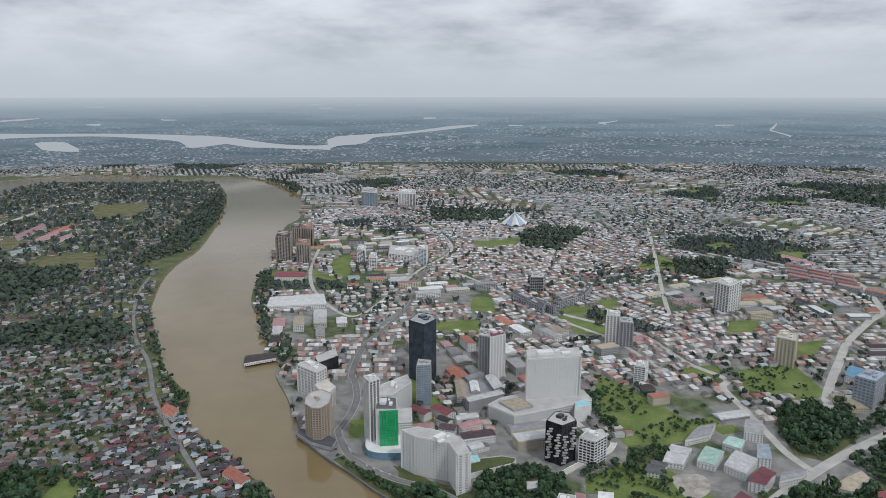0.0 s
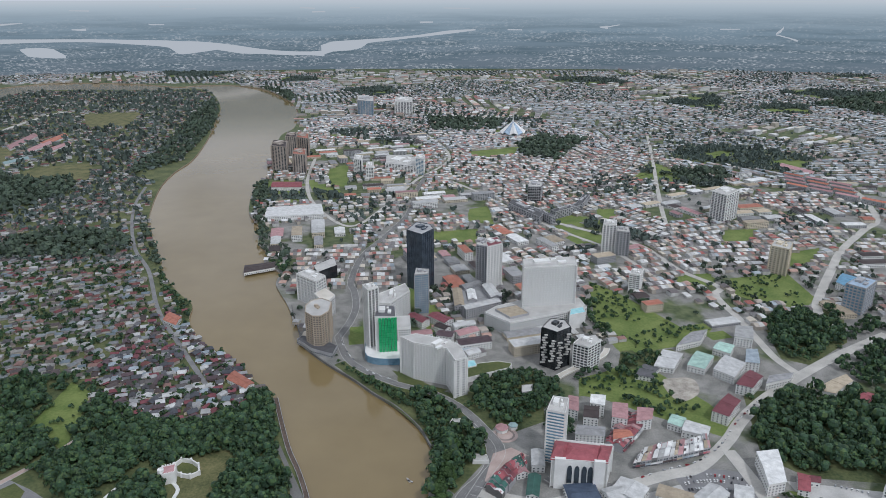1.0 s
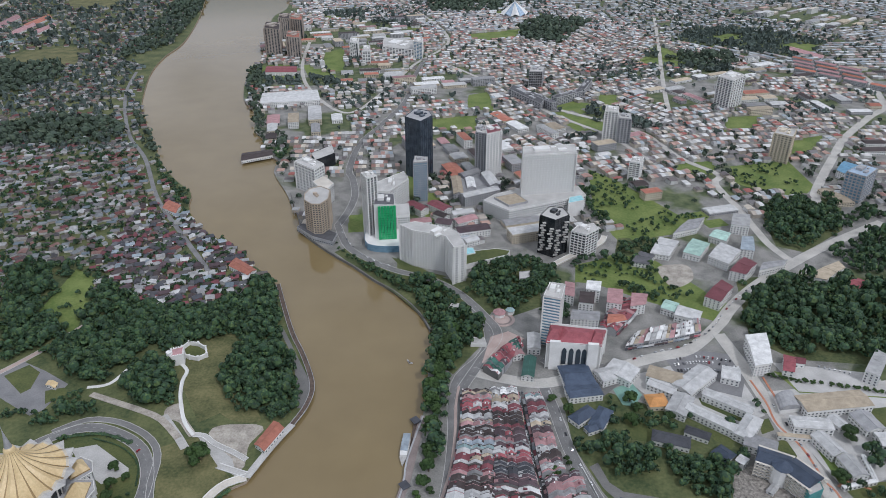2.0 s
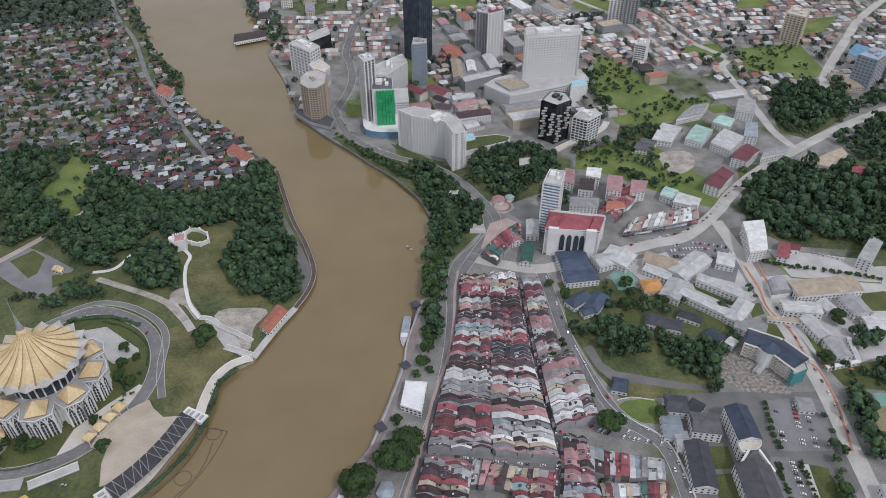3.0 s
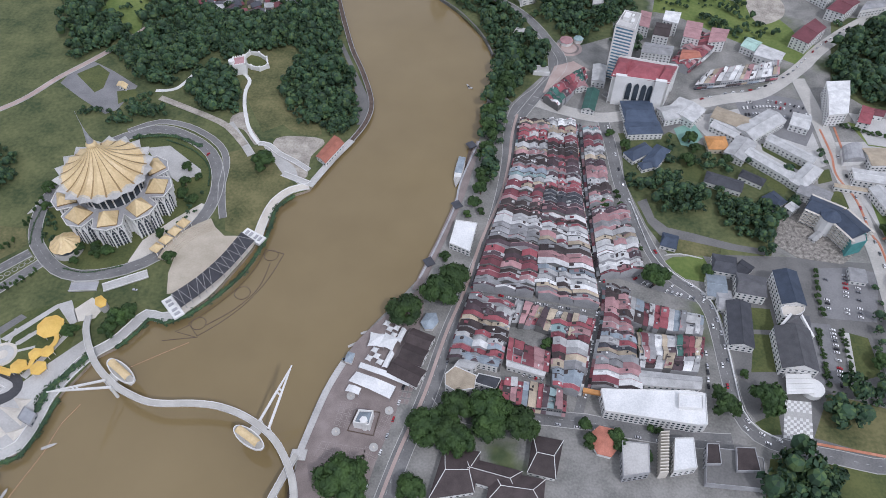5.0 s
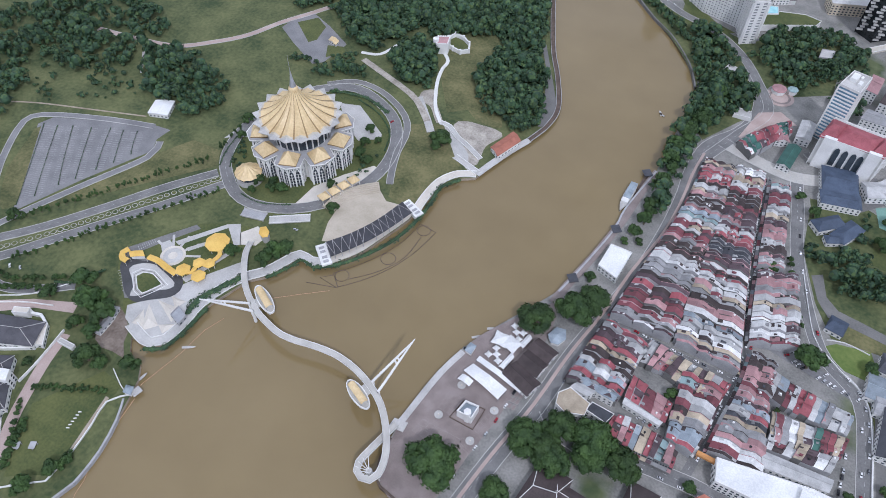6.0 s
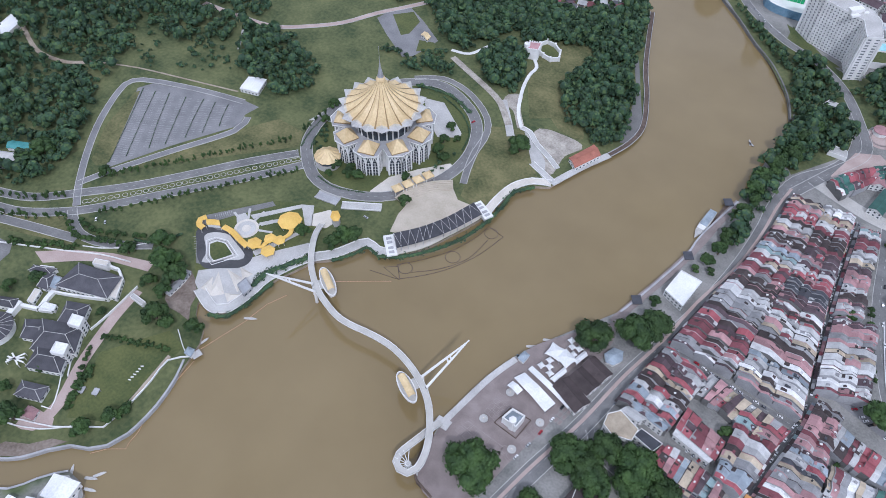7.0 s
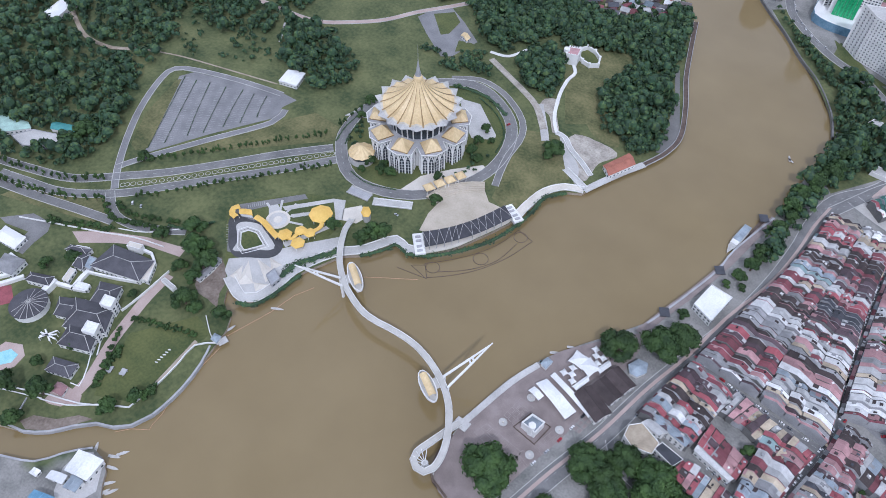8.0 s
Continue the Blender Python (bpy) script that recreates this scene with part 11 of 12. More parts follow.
tower("far_office", [(-188, 2974), (-116, 2957), (-121, 3094), (-192, 3113)], 55, 13, [6, 3, 6, 3], "white office block far across town", M_WHITE, M_GLASS, 0.5, 0.3)
for q in ([(159, 1591), (216.5, 1480.7), (228, 1510), (172, 1624)], [(258, 1522), (325, 1575), (316, 1588), (248, 1535)], [(330, 1585), (362, 1662), (348, 1668), (316, 1592)], [(196, 1560), (242, 1486), (254, 1494), (208, 1568)]):
    tower("terrace_flats", q, 17, 5, [12, 3, 12, 3], "long grey slab of low flats", M_GREYWALL, M_GLASS, 0.4, 0.35, cap=M_ROOF["dark_grey"])
for i in range(4):
    for j in range(3 if i else 4):
        u, v = 62 * j - 20 * i, 34 * i
        a = (905 + 0.62 * u + 0.78 * v, 1795 - 0.78 * u + 0.62 * v)
        wing(a, (a[0] + 0.62 * 52, a[1] - 0.78 * 52), 15, 12, 2.6, "pink" if (i + j) % 3 else "terracotta", "row of faded red-roofed terraced flats", name="terrace_flats", wall=M_GREYWALL)


def star_hall(c, r):
    """A folded roof of eight white and blue gables that run up to a mast."""
    t = thing("star_hall", (*c, 0), "pale blue and white star-roofed hall with a tall mast", "hall")
    k = Kit()
    k.prism(circle(c, r * 0.92, 16)[:-1], 0, 9)
    part("wall", k, M_WHITE, t)
    for i in range(8):
        an = i * math.pi / 4
        at = lambda rr, g, z: (c[0] + rr * math.cos(an + g), c[1] + rr * math.sin(an + g), z)
        k = Kit()
        for g in (-1, 1):
            k.face([at(r * 1.1, 0, 16), at(r * 0.98, g * 0.39, 8), at(2.5, g * 0.39, 46), at(2.5, 0, 50)][::g])
        part("roof_gable", k, M_ROOF["star_blue"] if i % 2 else M_WHITE, t)
    k = Kit()
    k.tube([(*c, 44), (*c, 62), (*c, 84)], [2.4, 1.2, 0.3], 8)
    part("mast", k, M_WHITE, t)


star_hall((258, 2520), 42)
# riverside sheds and jetties of the far bank
for q, tone in (([(-354.1, 1188.6), (-304.1, 1216.2), (-310.3, 1245.2), (-361.2, 1225.2)], "brown"), ([(-279.7, 815.1), (-249.3, 791.3), (-241.3, 805.1), (-274.9, 836.8)], "terracotta"), ([(-428.0, 994.1), (-402.0, 975.7), (-403.1, 1003.4), (-428.0, 1022.5)], "terracotta")):
    house("river_shed", q, 6, 2, M_ROOF[tone], "riverside shed on piles")
for q, tone in (([(-1430, 2320), (-1461, 2547), (-1416, 2492), (-1385, 2265)], "pink"), ([(-1333, 2265), (-1341, 2418), (-1303, 2368), (-1298, 2221)], "pink"), ([(-1349, 2378), (-1351, 2547), (-1311, 2492), (-1309, 2330)], "terracotta"), ([(-1307, 2083), (-1275, 2162), (-1250, 2130), (-1281, 2053)], "teal"), ([(-1269, 2283), (-1262, 2398), (-1235, 2359), (-1238, 2239)], "pink"), ([(982, 2015), (1028, 1912), (1051, 1945), (1007, 2051)], "pink")):
    house("estate_terrace", q, 6, 3, M_ROOF[tone], "long low estate terrace with a faded roof", windows=False)
# ---- trees that stand alone ----
leaf_rng = np.random.default_rng(21)
CROWNS = {}
for key, (count, leaf, lumps) in {"rain": (3400, 0.055, 30), "round": (1100, 0.09, 14), "bush": (260, 0.17, 6), "column": (240, 0.15, 5)}.items():
    CROWNS[key] = []
    for v in range(3):
        h = {"rain": 1.05, "round": 1.5, "bush": 1.1, "column": 3.0}[key]
        q = crown_quads(leaf_rng, 1.0, h, count, leaf, lumps, core=lumps, dome=key in ("rain", "round"))
        if key == "rain":
            q += (0, 0, 0.15)
        CROWNS[key].append(quads_mesh(key + "_crown", q, [M_LEAF]))
TRUNKS = {}
for key, h in {"rain": 0.75, "round": 0.8, "bush": 0.5, "column": 1.0}.items():
    k = Kit()
    k.tube([(0, 0, 0), (0.02, 0, h * 0.5), (0, 0.02, h)], [0.10, 0.07, 0.05], 7)
    for a in (0.3, 2.2, 4.4):
        k.tube([(0, 0, h * 0.55), (0.3 * math.cos(a), 0.3 * math.sin(a), h)], [0.045, 0.02], 5)
    TRUNKS[key] = k.mesh("trunk", M_TRUNK)


def tree(p, r, kind="round", label="leafy green broad-crowned tree", group=""):
    t = thing("tree", (*p, 0), label, "tree", group)
    t.scale, t.rotation_euler = (r, r, r * leaf_rng.uniform(0.85, 1.15)), (0, 0, leaf_rng.uniform(0, 6.28))
    part("trunk", TRUNKS[kind], None, t)
    part("crown", CROWNS[kind][leaf_rng.integers(3)], None, t)


def tall(p, z):
    """The foot of what shows over a ground point when its middle is z high."""
    f = 1 - z / EYE
    return (p[0] * f, p[1] * f)


for p, r in (((-87.6, 177.2), 22), ((-62.8, 323.4), 17), ((-37.1, 343.6), 18), ((-27.9, 360.1), 17), ((-34.2, 224.0), 17), ((-14.7, 241.8), 15), ((10.1, 240.6), 19), ((-11.8, 216.1), 15), ((13.5, 231.6), 17), ((33.8, 232.5), 15), ((-17.5, 221.1), 16), ((-40.2, 178.8), 12), ((121.3, 219.7), 8)):
    tree(tall(p, 10), r, "rain", "huge spreading dark green rain tree by the square")
for p, r in (((-399.4, 183.6), 16), ((-384.0, 179.9), 14), ((-421.5, 199.1), 12), ((-223.6, 483.2), 14), ((-437.0, 174.3), 8), ((-367.4, 141.8), 12), ((-352.7, 141.3), 8), ((-330.4, 149.7), 9), ((-379.2, 160.5), 9), ((-396.8, 161.9), 8), ((-421.6, 127.1), 4), ((-403.6, 119.1), 5), ((-530.6, 228.3), 7), ((143.5, 376.0), 15), ((101.4, 229.1), 8), ((105.1, 221.5), 8), ((82.6, 223.7), 7), ((79.9, 236.5), 6), ((127.1, 237.7), 4), ((133.1, 236.8), 4), ((216.1, 270.2), 17), ((183.9, 260.9), 13), ((180.3, 272.8), 8), ((187.2, 388.3), 8), ((201.8, 289.9), 5), ((225.4, 530.3), 7), ((196.5, 543.2), 7), ((389.4, 505.1), 11), ((355.8, 451.8), 9), ((309.0, 312.7), 9),
             ((64.7, 305.4), 5), ((52.0, 302.0), 6), ((-325.3, 275.3), 9), ((-293.3, 292.2), 10), ((-286.3, 299.4), 10), ((-296.8, 281.1), 9),              ((-325.7, 62.7), 8), ((-334.4, 44.4), 9), ((-385.3, 22.0), 12), ((-409.2, 9.2), 12), ((-381.1, -3.5), 9), ((-474.9, 112.0), 9), ((-488.2, 93.7), 7), ((-408.4, 34.4), 6), ((-399.5, 60.5), 6), ((-290.5, 382.8), 6), ((-405.4, 403.1), 6), ((-416.6, 428.9), 7), ((-287.0, 432.7), 8), ((-275.6, 426.4), 7), ((-329.7, 358.4), 7), ((-338.5, 356.3), 7), ((-353.3, 344.6), 5), ((-273.2, 356.2), 8),
             ((-606.4, 214.8), 14), ((-605.1, 194.7), 12), ((-361.1, 376.7), 7), ((-354.7, 358.4), 7), ((-341.4, 363.9), 6), ((-293.0, 465.2), 7), ((-289.4, 446.5), 7), ((-278.8, 454.9), 5), ((-5.2, 571.6), 9), ((0.1, 587.0), 9), ((-5.1, 541.9), 9), ((-4.9, 520.3), 8), ((-0.8, 605.4), 10), ((7.0, 631.2), 12), ((10.6, 654.3), 13), ((14.3, 678.0), 12), ((-5.6, 494.8), 8), ((-8.6, 476.2), 7), ((-10.9, 464.5), 9), ((-16.2, 448.5), 8), ((-11.8, 487.0), 8), ((-8.5, 519.7), 10), ((-10.6, 552.9), 11), ((-8.7, 580.0), 11),
             ((-2.7, 600.1), 11), ((6.4, 621.6), 11), ((-36.1, 382.0), 6), ((-21.3, 432.9), 5), ((-9.2, 437.5), 5), ((102.2, 457.5), 7), ((94.8, 456.9), 6), ((113.6, 556.5), 6), ((127.4, 539.9), 8), ((192.9, 557.4), 9), ((186.7, 524.8), 9), ((125.9, 321.7), 3)):
    tree(tall(p, r * 0.6), r, "round")
# clipped rows along the avenue, the car park and the residence
for line, n, r, kind, lab in (
        ([(-525.2, 217.6), (-473.2, 281.1), (-439.7, 324.5), (-411.8, 359.5)], 30, 2.3, "column", "small dark conical tree in an avenue row"), ([(-411.6, 375.8), (-412.2, 397.7), (-409.8, 416.8), (-403.4, 445.4)], 9, 2.3, "column", "small dark conical tree in an avenue row"),
        ([(-489.6, 187.3), (-461.3, 222.6), (-423.2, 271.6), (-376.5, 330.0)], 26, 2.3, "column", "small dark conical tree in an avenue row"), ([(-606.8, 123.8), (-570.6, 135.7), (-533.7, 152.3), (-507.3, 169.6)], 14, 2.6, "column", "small dark conical tree in an avenue row"),
        ([(-631.0, 138.4), (-592.3, 149.6), (-553.7, 165.9), (-530.4, 186.4)], 14, 2.6, "column", "small dark conical tree in an avenue row"),
        ([(-502.0, 165.8), (-484.8, 159.3), (-463.6, 167.5), (-433.8, 181.0)], 12, 4.0, "round", "round grey-green tree beside the road"), ([(-495.0, 174.0), (-480.6, 171.3), (-451.2, 182.5), (-433.4, 193.1)], 9, 4.0, "round", "round grey-green tree beside the road"),
        ([(-384.3, 104.6), (-358.0, 114.3), (-330.3, 125.3)], 13, 2.4, "bush", "clipped dark garden bush"), ([(-383.4, 93.0), (-371.2, 76.2), (-363.8, 63.1), (-354.2, 46.4)], 10, 2.6, "bush", "clipped dark garden bush"), ([(-321.7, 64.7), (-318.8, 75.3), (-318.9, 65.1)], 4, 4.0, "bush", "dark garden bush"), ([(-366.1, 80.2), (-362.1, 64.4), (-354.2, 46.4)], 9, 3.0, "bush", "clipped dark garden bush"), ([(-525.5, 123.6), (-506.5, 133.6), (-473.7, 151.1)], 9, 3.5, "bush", "dark garden bush by the wall"),
        ([(237.6, 343.1), (234.2, 321.0), (229.5, 294.8)], 12, 2.2, "bush", "lawn-side shrub"), ([(267.1, 337.4), (265.3, 310.2), (263.6, 284.6)], 14, 2.2, "bush", "hedge shrub by the drive"), ([(285.7, 337.3), (284.2, 310.1), (283.2, 292.1)], 10, 2.2, "bush", "hedge shrub by the drive"), ([(113.8, 474.8), (124.2, 431.4), (133.1, 404.5)], 9, 3.0, "round", "small street tree"),
        ([(344.5, 593.4), (362.4, 583.8), (406.8, 574.2), (460.2, 560.2)], 16, 3.0, "bush", "sunlit hedge shrub by the road"), ([(278.6, 397.5), (273.9, 366.4), (274.0, 348.7)], 8, 3, "round", "leafy roadside tree")):
    ln = spline(line, 1.0)
    for i in range(n):
        p = ln[int((i + 0.5) / n * (len(ln) - 1))]
        tree((p[0] + leaf_rng.uniform(-0.6, 0.6), p[1] + leaf_rng.uniform(-0.6, 0.6)), r * leaf_rng.uniform(0.85, 1.15), kind, lab, lab)


def hedge(line, w, h, label):
    ln = spline(line, 1.6)
    q = []
    for p in ln:
        c = crown_quads(leaf_rng, 1.0, 1.2, 26, 0.28, 3)
        q.append(c * (w, w, h) + (*p, 0))
    tagged(new("hedge", quads_mesh("hedge", np.concatenate(q), [M_FOREST])), label, "hedge", "", "stuff")


for line in ([(-595.9, 332.6), (-568.7, 289.5), (-536.1, 237.2)], [(-581.2, 335.7), (-553.5, 290.3), (-529.1, 252.1)], [(-567.0, 342.1), (-542.6, 304.7), (-520.3, 272.9)], [(-548.1, 347.5), (-528.0, 313.0), (-511.3, 285.4)], [(-530.6, 355.5), (-515.6, 326.3), (-502.4, 303.3)], [(-516.5, 358.4), (-505.4, 337.9), (-493.7, 318.0)], [(-502.9, 363.3), (-495.4, 348.2), (-486.8, 334.6)]):
    hedge(line, 0.75, 0.7, "low dark hedge between parking bays")
hedge([(-300.6, 256.0), (-311.1, 239.0), (-320.2, 220.9), (-319.9, 207.3)], 4, 2, "green reeds below the promenade")
hedge([(-252.5, 290.0), (-236.0, 300.6), (-216.8, 323.8), (-203.7, 348.0), (-196.4, 377.3), (-194.7, 397.9), (-194.4, 421.5), (-182.6, 437.3)], 3.0, 2, "green bank plants below the quay")
hedge([(-328.8, 165.1), (-318.1, 170.6), (-313.2, 181.6), (-310.6, 198.2), (-308.7, 216.1)], 3, 2, "green bank plants below the plaza")
hedge([(-281.9, 264.4), (-272.2, 279.2), (-266.7, 291.7), (-255.7, 290.7)], 2.5, 2, "green bank plants below the promenade")
hedge([(-439.1, 185.2), (-424.3, 191.9), (-410.4, 212.2)], 2, 2, "dark roadside hedge")
hedge([(-399.5, 358.6), (-406.3, 380.1), (-408.4, 406.4)], 1.2, 1.0, "kerb hedge of the ring road")
hedge([(-389.3, 361.5), (-395.1, 372.8), (-401.3, 398.5)], 1.2, 1.0, "kerb hedge of the ring road")
hedge([(-358.3, 335.7), (-336.6, 333.7), (-310.1, 343.5)], 1.2, 1.0, "kerb hedge of the ring road")
hedge([(-265.9, 444.3), (-273.8, 469.6), (-296.5, 490.2), (-326.0, 501.5)], 1.4, 1.0, "kerb hedge of the ring road")
hedge([(-360.1, 502.1), (-323.0, 507.5), (-289.6, 495.7)], 3, 1.2, "planted strip between the roads")
# scroll-shaped beds down the avenue's middle
ln = spline([(-514.0, 190.0), (-485.2, 222.3), (-453.1, 263.2), (-420.1, 305.3), (-389.4, 343.8)], 1.0)
beds = thing("median_beds", (*ln[0], 0), "scrolling flower beds along the avenue's middle", "planting", "", "structure")
for i in range(34):
    p = ln[int((i + 0.5) / 34 * (len(ln) - 1))]
    k = Kit()
    k.prism(circle(p, 2.6, 10)[:-1], 0.05, 0.24)
    k.prism(circle(p, 2.1, 10)[:-1], 0.05, 0.3, 1)
    part("bed", k, [M_CONC, M_LAWN], beds)
# parking bay lines
bays = thing("bay_lines", (*mid([(-528.0, 322.1), (-516.7, 319.7)]), 0.14), "faded white parking bay lines", "marking", "", "structure")
for line in ([(-595.9, 332.6), (-536.1, 237.2)], [(-581.2, 335.7), (-529.1, 252.1)], [(-567.0, 342.1), (-520.3, 272.9)], [(-548.1, 347.5), (-511.3, 285.4)], [(-530.6, 355.5), (-502.4, 303.3)], [(-516.5, 358.4), (-493.7, 318.0)], [(-502.9, 363.3), (-486.8, 334.6)]):
    a, b = line
    n = int(math.dist(a, b) / 2.6)
    d = math.dist(a, b)
    nx, ny = -(b[1] - a[1]) / d, (b[0] - a[0]) / d
    k = Kit()
    for i in range(n):
        p = lerp(a, b, (i + 0.5) / n)
        for s in (-1, 1):
            dashes(k, [(p[0] + nx * s * 1.4, p[1] + ny * s * 1.4), (p[0] + nx * s * 6.4, p[1] + ny * s * 6.4)], 0.17, 0, 5.0, 9.0, 0.22)
    part("bay_row", k, M_MARK, bays, "", "stuff")

# ---- parked and driven cars ----
M_PAINT = {n: surface(n + "_car_paint", c, tuple(min(1, v * 1.15) for v in c), 0.5, 0.25, 0.0, 4) for n, c in {"white": (0.72, 0.72, 0.72), "silver": (0.42, 0.43, 0.45), "black": (0.02, 0.02, 0.025), "red": (0.35, 0.02, 0.03), "blue": (0.05, 0.12, 0.30), "grey": (0.16, 0.165, 0.18)}.items()}


def make_car(name):
    """Body with a sloped nose and tail, glazed cabin and four wheels; the origin is on the road below its middle."""
    car = thing("car", (0, 0, -50), f"{name} saloon car on the street", "car", "cars")
    k = Kit()
    side = [(-2.15, 0.35), (2.15, 0.35), (2.2, 0.7), (1.2, 0.95), (-1.7, 0.98), (-2.2, 0.8)]
    for s in (-1, 1):
        f = [(x, s * 0.88, z) for x, z in side]
        k.face(f if s < 0 else f[::-1])
    for (x0, z0), (x1, z1) in zip(side, side[1:] + side[:1]):
        k.face([(x1, -0.88, z1), (x0, -0.88, z0), (x0, 0.88, z0), (x1, 0.88, z1)])
    k.face([(-1.15, -0.68, 1.46), (0.35, -0.68, 1.46), (0.35, 0.68, 1.46), (-1.15, 0.68, 1.46)])
    for x in (-1.35, 1.35):
        k.tube([(x, -0.9, 0.33), (x, 0.9, 0.33)], 0.33, 8, 1)
    part("body", k.mesh("body", [M_PAINT[name], M_TYRE]), None, car)
    k = Kit()
    lo, hi = [(-1.75, -0.84), (1.05, -0.84), (1.05, 0.84), (-1.75, 0.84)], [(-1.2, -0.7), (0.4, -0.7), (0.4, 0.7), (-1.2, 0.7)]
    for i in range(4):
        j = (i + 1) % 4
        k.face([(*lo[i], 0.94), (*lo[j], 0.94), (*hi[j], 1.45), (*hi[i], 1.45)])
    part("glazing", k.mesh("glazing", M_BLACK), None, car)
    return car


CARS = [make_car(n) for n in ("white", "white", "silver", "black", "white", "red", "silver", "white", "grey", "white")]
used = set()


def put_car(p, ang, z=0.13):
    i = shop_rng.randrange(len(CARS))
    m = pose(p[0], p[1], z, 0, 0, math.degrees(ang))
    if i in used:
        copy_thing(CARS[i], m)
    else:
        used.add(i)
        CARS[i].matrix_basis = m


def car_line(pts, gap, shift=0.0, turn=0.0, skip=0.2, z=0.13):
    ln = offset(spline(pts, 1.0), shift)
    run = 0.0
    for a, b in zip(ln, ln[1:]):
        run += math.dist(a, b)
        if run > gap:
            run = 0.0
            if shop_rng.random() > skip:
                put_car(a, math.atan2(b[1] - a[1], b[0] - a[0]) + turn + shop_rng.uniform(-0.04, 0.04), z)


car_line([(20.8, 574.5), (17.9, 518.7), (8.3, 458.6), (-0.0, 411.2), (-10.2, 354.8), (-19.2, 315.0), (-27.1, 275.8)], 6.0, 2.5)
car_line([(81.9, 569.0), (83.8, 512.6), (86.9, 454.8), (91.6, 403.4), (97.4, 368.8), (92.3, 323.1), (85.6, 285.9), (78.8, 258.1)], 5.6, 1.8, skip=0.12, z=0.16)
car_line([(81.9, 569.0), (83.8, 512.6), (86.9, 454.8), (91.6, 403.4), (97.4, 368.8), (92.3, 323.1), (85.6, 285.9), (78.8, 258.1)], 6.4, -1.8, skip=0.25, z=0.16)
car_line([(-8.9, 347.5), (22.3, 341.8), (50.2, 338.0), (77.3, 335.3), (95.0, 334.6)], 5.8, 1.0, skip=0.2, z=0.2)
car_line([(105.6, 583.8), (112.7, 539.1), (119.9, 480.8), (133.9, 427.9), (148.2, 390.3)], 20, 2.5, z=0.2)
car_line([(160.4, 375.9), (177.0, 362.0), (184.9, 343.3), (187.9, 315.8), (189.6, 284.9), (193.3, 256.3), (203.7, 240.4), (224.1, 232.9)], 12, 2.5, z=0.2)
car_line([(160.4, 375.9), (177.0, 362.0), (184.9, 343.3), (187.9, 315.8), (189.6, 284.9), (193.3, 256.3), (203.7, 240.4), (224.1, 232.9)], 17, -2.5, z=0.2)
car_line([(117.2, 379.1), (135.0, 368.1), (157.7, 360.9), (180.5, 356.1)], 3.2, 0, 1.2, 0.2, 0.2)
car_line([(118.1, 385.3), (136.1, 375.4), (158.8, 366.8)], 3.4, 0, 1.2, 0.3, 0.2)
car_line([(175.5, 310.5), (174.6, 290.0), (173.1, 275.2)], 5.5, 0, 0.1, 0.2, 0.2)
car_line([(-11.9, 233.9), (13.5, 231.6), (41.3, 236.8), (65.6, 236.6), (109.2, 233.1), (140.0, 230.8)], 14, -2.5, z=0.2)
car_line([(-73.3, 162.3), (-66.0, 193.0), (-57.8, 232.4), (-53.0, 273.1)], 13, 0)
car_line([(278.7, 340.2), (277.0, 315.4), (274.4, 294.6)], 3.0, 0, 1.5, 0.1, 0.2)
car_line([(271.0, 287.1), (282.8, 289.6)], 3.0, 0, 1.2, 0.1, 0.2)
car_line([(285.5, 391.1), (281.5, 369.4), (279.6, 351.6)], 3.6, 0, 1.5, 0.3, 0.2)
car_line([(302.4, 397.4), (298.5, 375.4), (293.8, 351.6)], 3.6, 0, 1.5, 0.2, 0.2)
car_line([(310.0, 384.7), (307.5, 369.3), (304.2, 351.5)], 3.6, 0, 1.5, 0.3, 0.2)
car_line([(329.2, 556.2), (334.1, 473.9), (336.0, 410.6), (332.9, 355.5)], 13, 2.5, z=0.25)
car_line([(205.6, 613.6), (240.0, 628.7), (278.0, 642.1), (315.0, 671.3), (357.3, 723.7), (408.8, 774.6)], 9, 3, z=0.25)
car_line([(247.7, 608.5), (286.1, 613.3), (320.2, 603.2)], 3.2, 0, 1.4, 0.2, 0.2)
car_line([(251.5, 598.6), (282.8, 601.4), (310.5, 591.6)], 3.2, 0, 1.4, 0.3, 0.2)
car_line([(256.0, 618.0), (284.0, 622.5), (318.0, 614.0)], 3.6, 0, 1.4, 0.2, 0.2)
car_line([(262.0, 588.0), (284.0, 590.5), (304.0, 582.0)], 3.4, 0, 1.4, 0.25, 0.2)
car_line([(398.8, 607.9), (438.0, 591.1), (452.0, 581.5)], 4.5, 0, 1.4, 0.3, 0.2)
car_line([(-154.4, 969.3), (-140.1, 909.4), (-103.5, 846.8), (-56.9, 814.7)], 12, 2, z=0.25)
car_line([(-296.8, 319.6), (-290.6, 320.1), (-282.3, 319.7)], 8, 0)
car_line([(27.5, 275.3), (40.8, 271.5), (53.6, 270.1)], 4.0, 0, 1.2, 0.3)
put_car((-278.9, 485.2), 1.2, 0.4)
put_car((-487.0, 182.2), 2.4, 0.2)
put_car((-477.5, 184.3), 2.4, 0.2)
for i, car in enumerate(CARS):
    if i not in used:
        put = ((-504.6, 112.6))
        car.location = (put[0] + i * 3, put[1], 0.13)
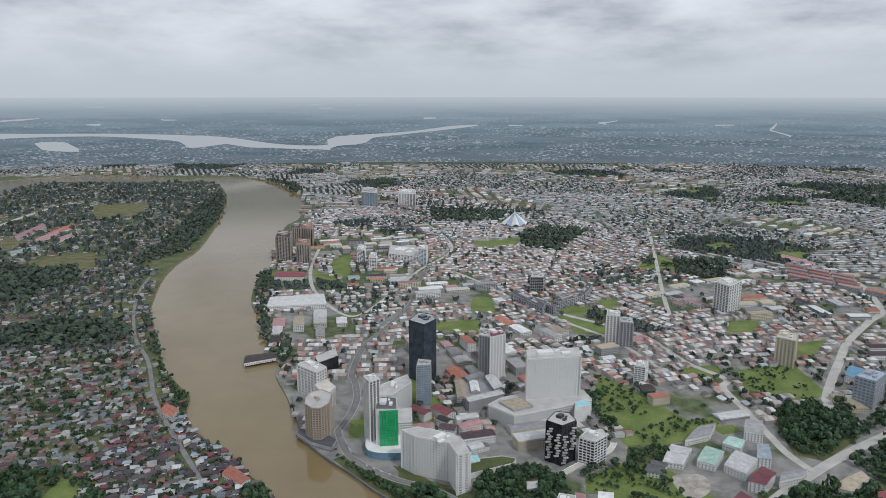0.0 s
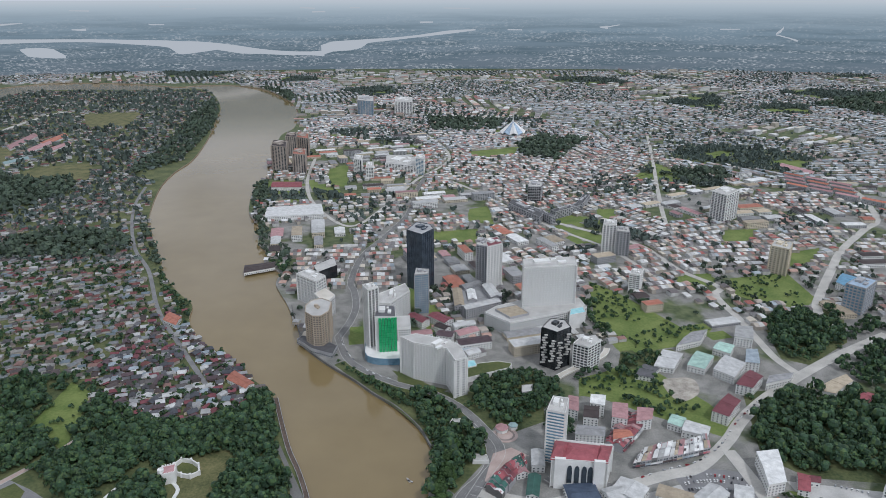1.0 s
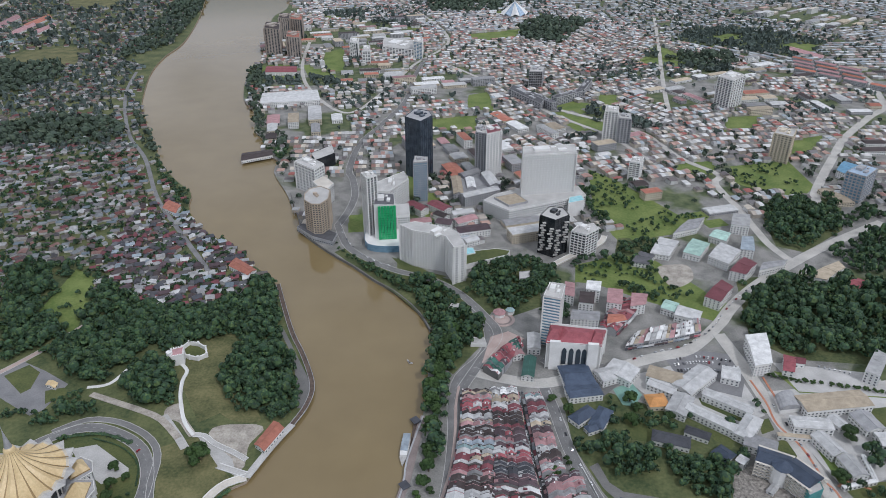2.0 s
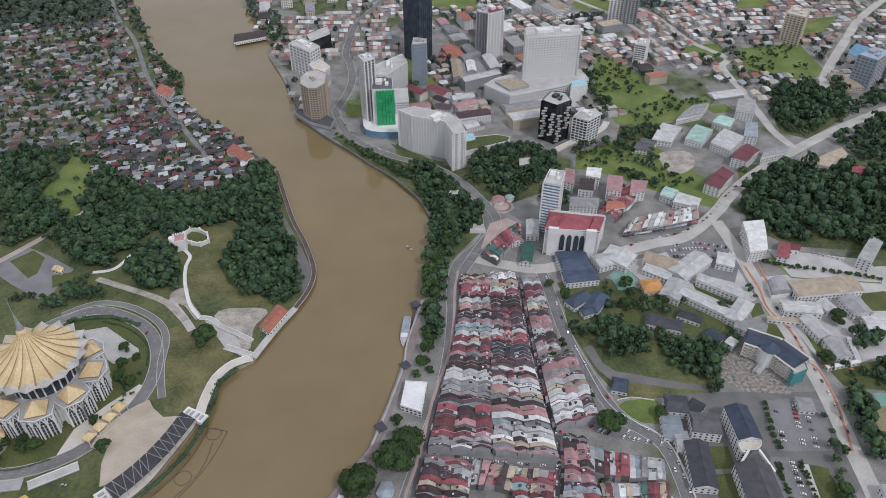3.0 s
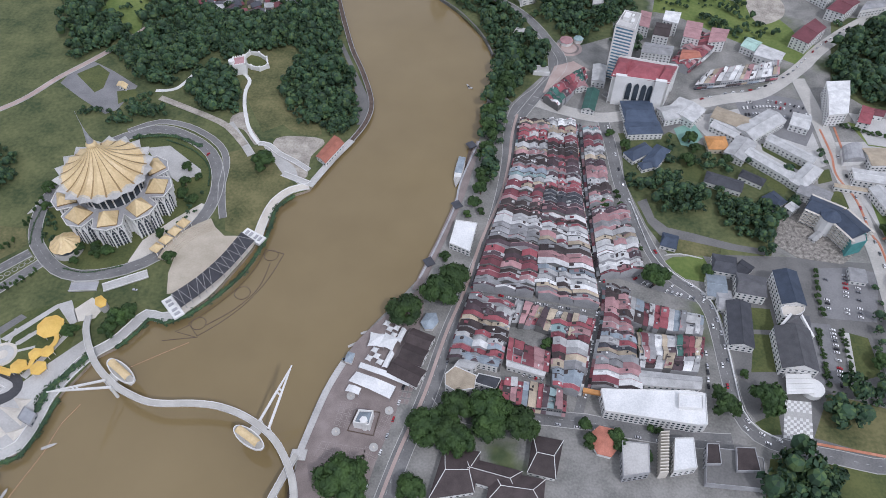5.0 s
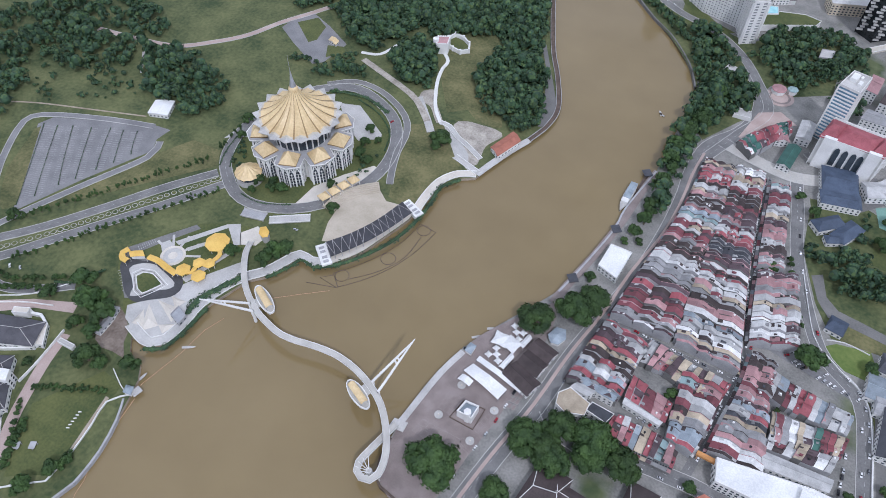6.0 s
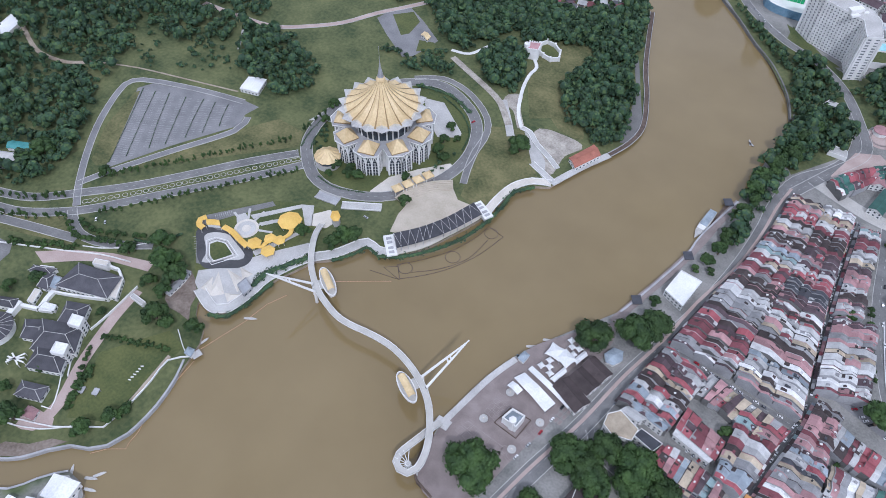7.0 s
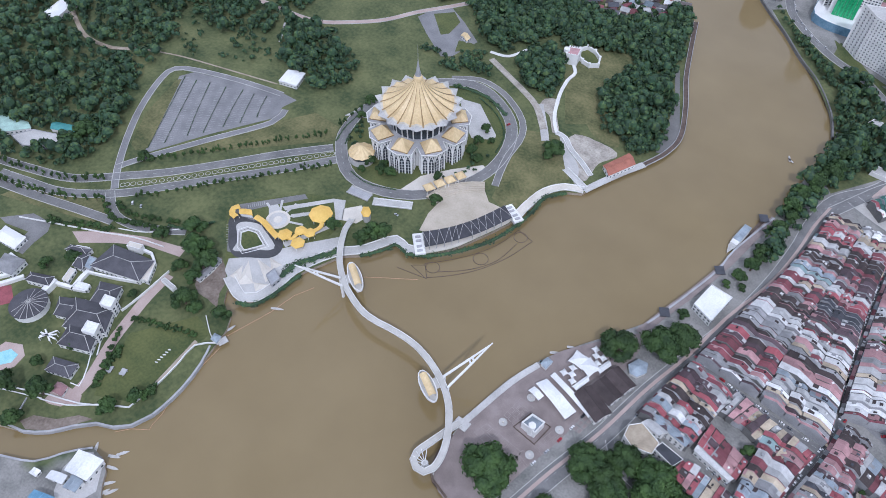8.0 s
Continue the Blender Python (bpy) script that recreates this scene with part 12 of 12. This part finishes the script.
# ---- woods and the far town fill what is left free ----
wood_places, wood_sizes = [], []
for outline, gap, size in WOODS:
    for p in scatter(outline, gap * (0.93 if gap < 12 else 1.0), rng):
        wood_places.append(p)
        wood_sizes.append(1.12 * size * rng.choice([0.55, 0.72, 0.85, 0.95, 1.05, 1.2, 1.55]))
kept = [i for i, (x, y) in enumerate(wood_places) if not inside(np.array(x), np.array(y), VILLAGE_FOOT)]
wood_places, wood_sizes = [wood_places[i] for i in kept], [wood_sizes[i] for i in kept]
close = [math.hypot(*p) < 880 for p in wood_places]
wood("forest", [p for p, c in zip(wood_places, close) if c], [s for s, c in zip(wood_sizes, close) if c], "dense dark green tropical trees on the hills and banks", FINE)
mid_way = [not c and math.hypot(*p) < 1300 for p, c in zip(wood_places, close)]
wood("far_forest", [p for p, c in zip(wood_places, mid_way) if c], [s for s, c in zip(wood_sizes, mid_way) if c], "dense dark green woods further off", SMALL)
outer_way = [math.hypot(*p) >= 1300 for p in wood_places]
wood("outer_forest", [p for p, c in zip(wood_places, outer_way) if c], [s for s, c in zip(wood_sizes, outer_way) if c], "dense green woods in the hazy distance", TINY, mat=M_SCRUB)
for p in wood_places:
    take_line([p, p], 6)
take([(-205.0, 965.0), (-140.0, 862.0), (-96.0, 822.0), (-40.0, 800.0), (-58.3, 846.6), (-103.5, 880.0), (-143.5, 950.0)])
take([(-182.6, 996.7), (-58.3, 846.6), (-12.5, 789.5), (49.0, 712.7), (65.8, 655.8), (108.6, 634.4), (116.7, 712.5), (137.9, 846.0), (105.1, 908.6), (72.1, 884.6), (-60.3, 892.9), (-103.5, 846.8), (-143.5, 943.0)])
build_far_town()
bushes = []
for outline in ([(261.1, 1159.0), (299.6, 1108.4), (365.2, 976.8), (432.9, 996.4), (372.7, 920.5), (275.3, 894.9), (239.1, 997.7)], [(182.0, 823.7), (215.3, 838.6), (276.1, 808.4), (307.7, 766.4), (281.9, 728.0), (250.6, 766.8), (174.4, 780.8)], [(515.4, 1170.4), (628.1, 1196.7), (624.5, 1082.3), (584.6, 1037.5), (530.1, 1060.0), (496.9, 1095.0)],
                [(350.6, 437.6), (387.1, 444.6), (453.2, 451.5), (430.7, 403.5), (393.4, 410.2), (355.7, 417.0)], [(-484.6, 714.7), (-484.0, 818.9), (-444.6, 791.0), (-420.0, 668.5)], [(-662.2, 380.9), (-682.9, 423.2), (-644.4, 424.3), (-603.6, 457.3), (-543.2, 408.4), (-577.9, 373.9), (-623.5, 357.0)]):
    for p in scatter(outline, 10.5, rng, 0.5, False):
        if noise.noise((p[0] * 0.02, p[1] * 0.02, 2.0)) > -0.1:
            bushes.append(p)
wood("bushes", bushes, [rng.uniform(1.5, 5.5) for _ in bushes], "scattered green bushes on overgrown ground", SMALL)
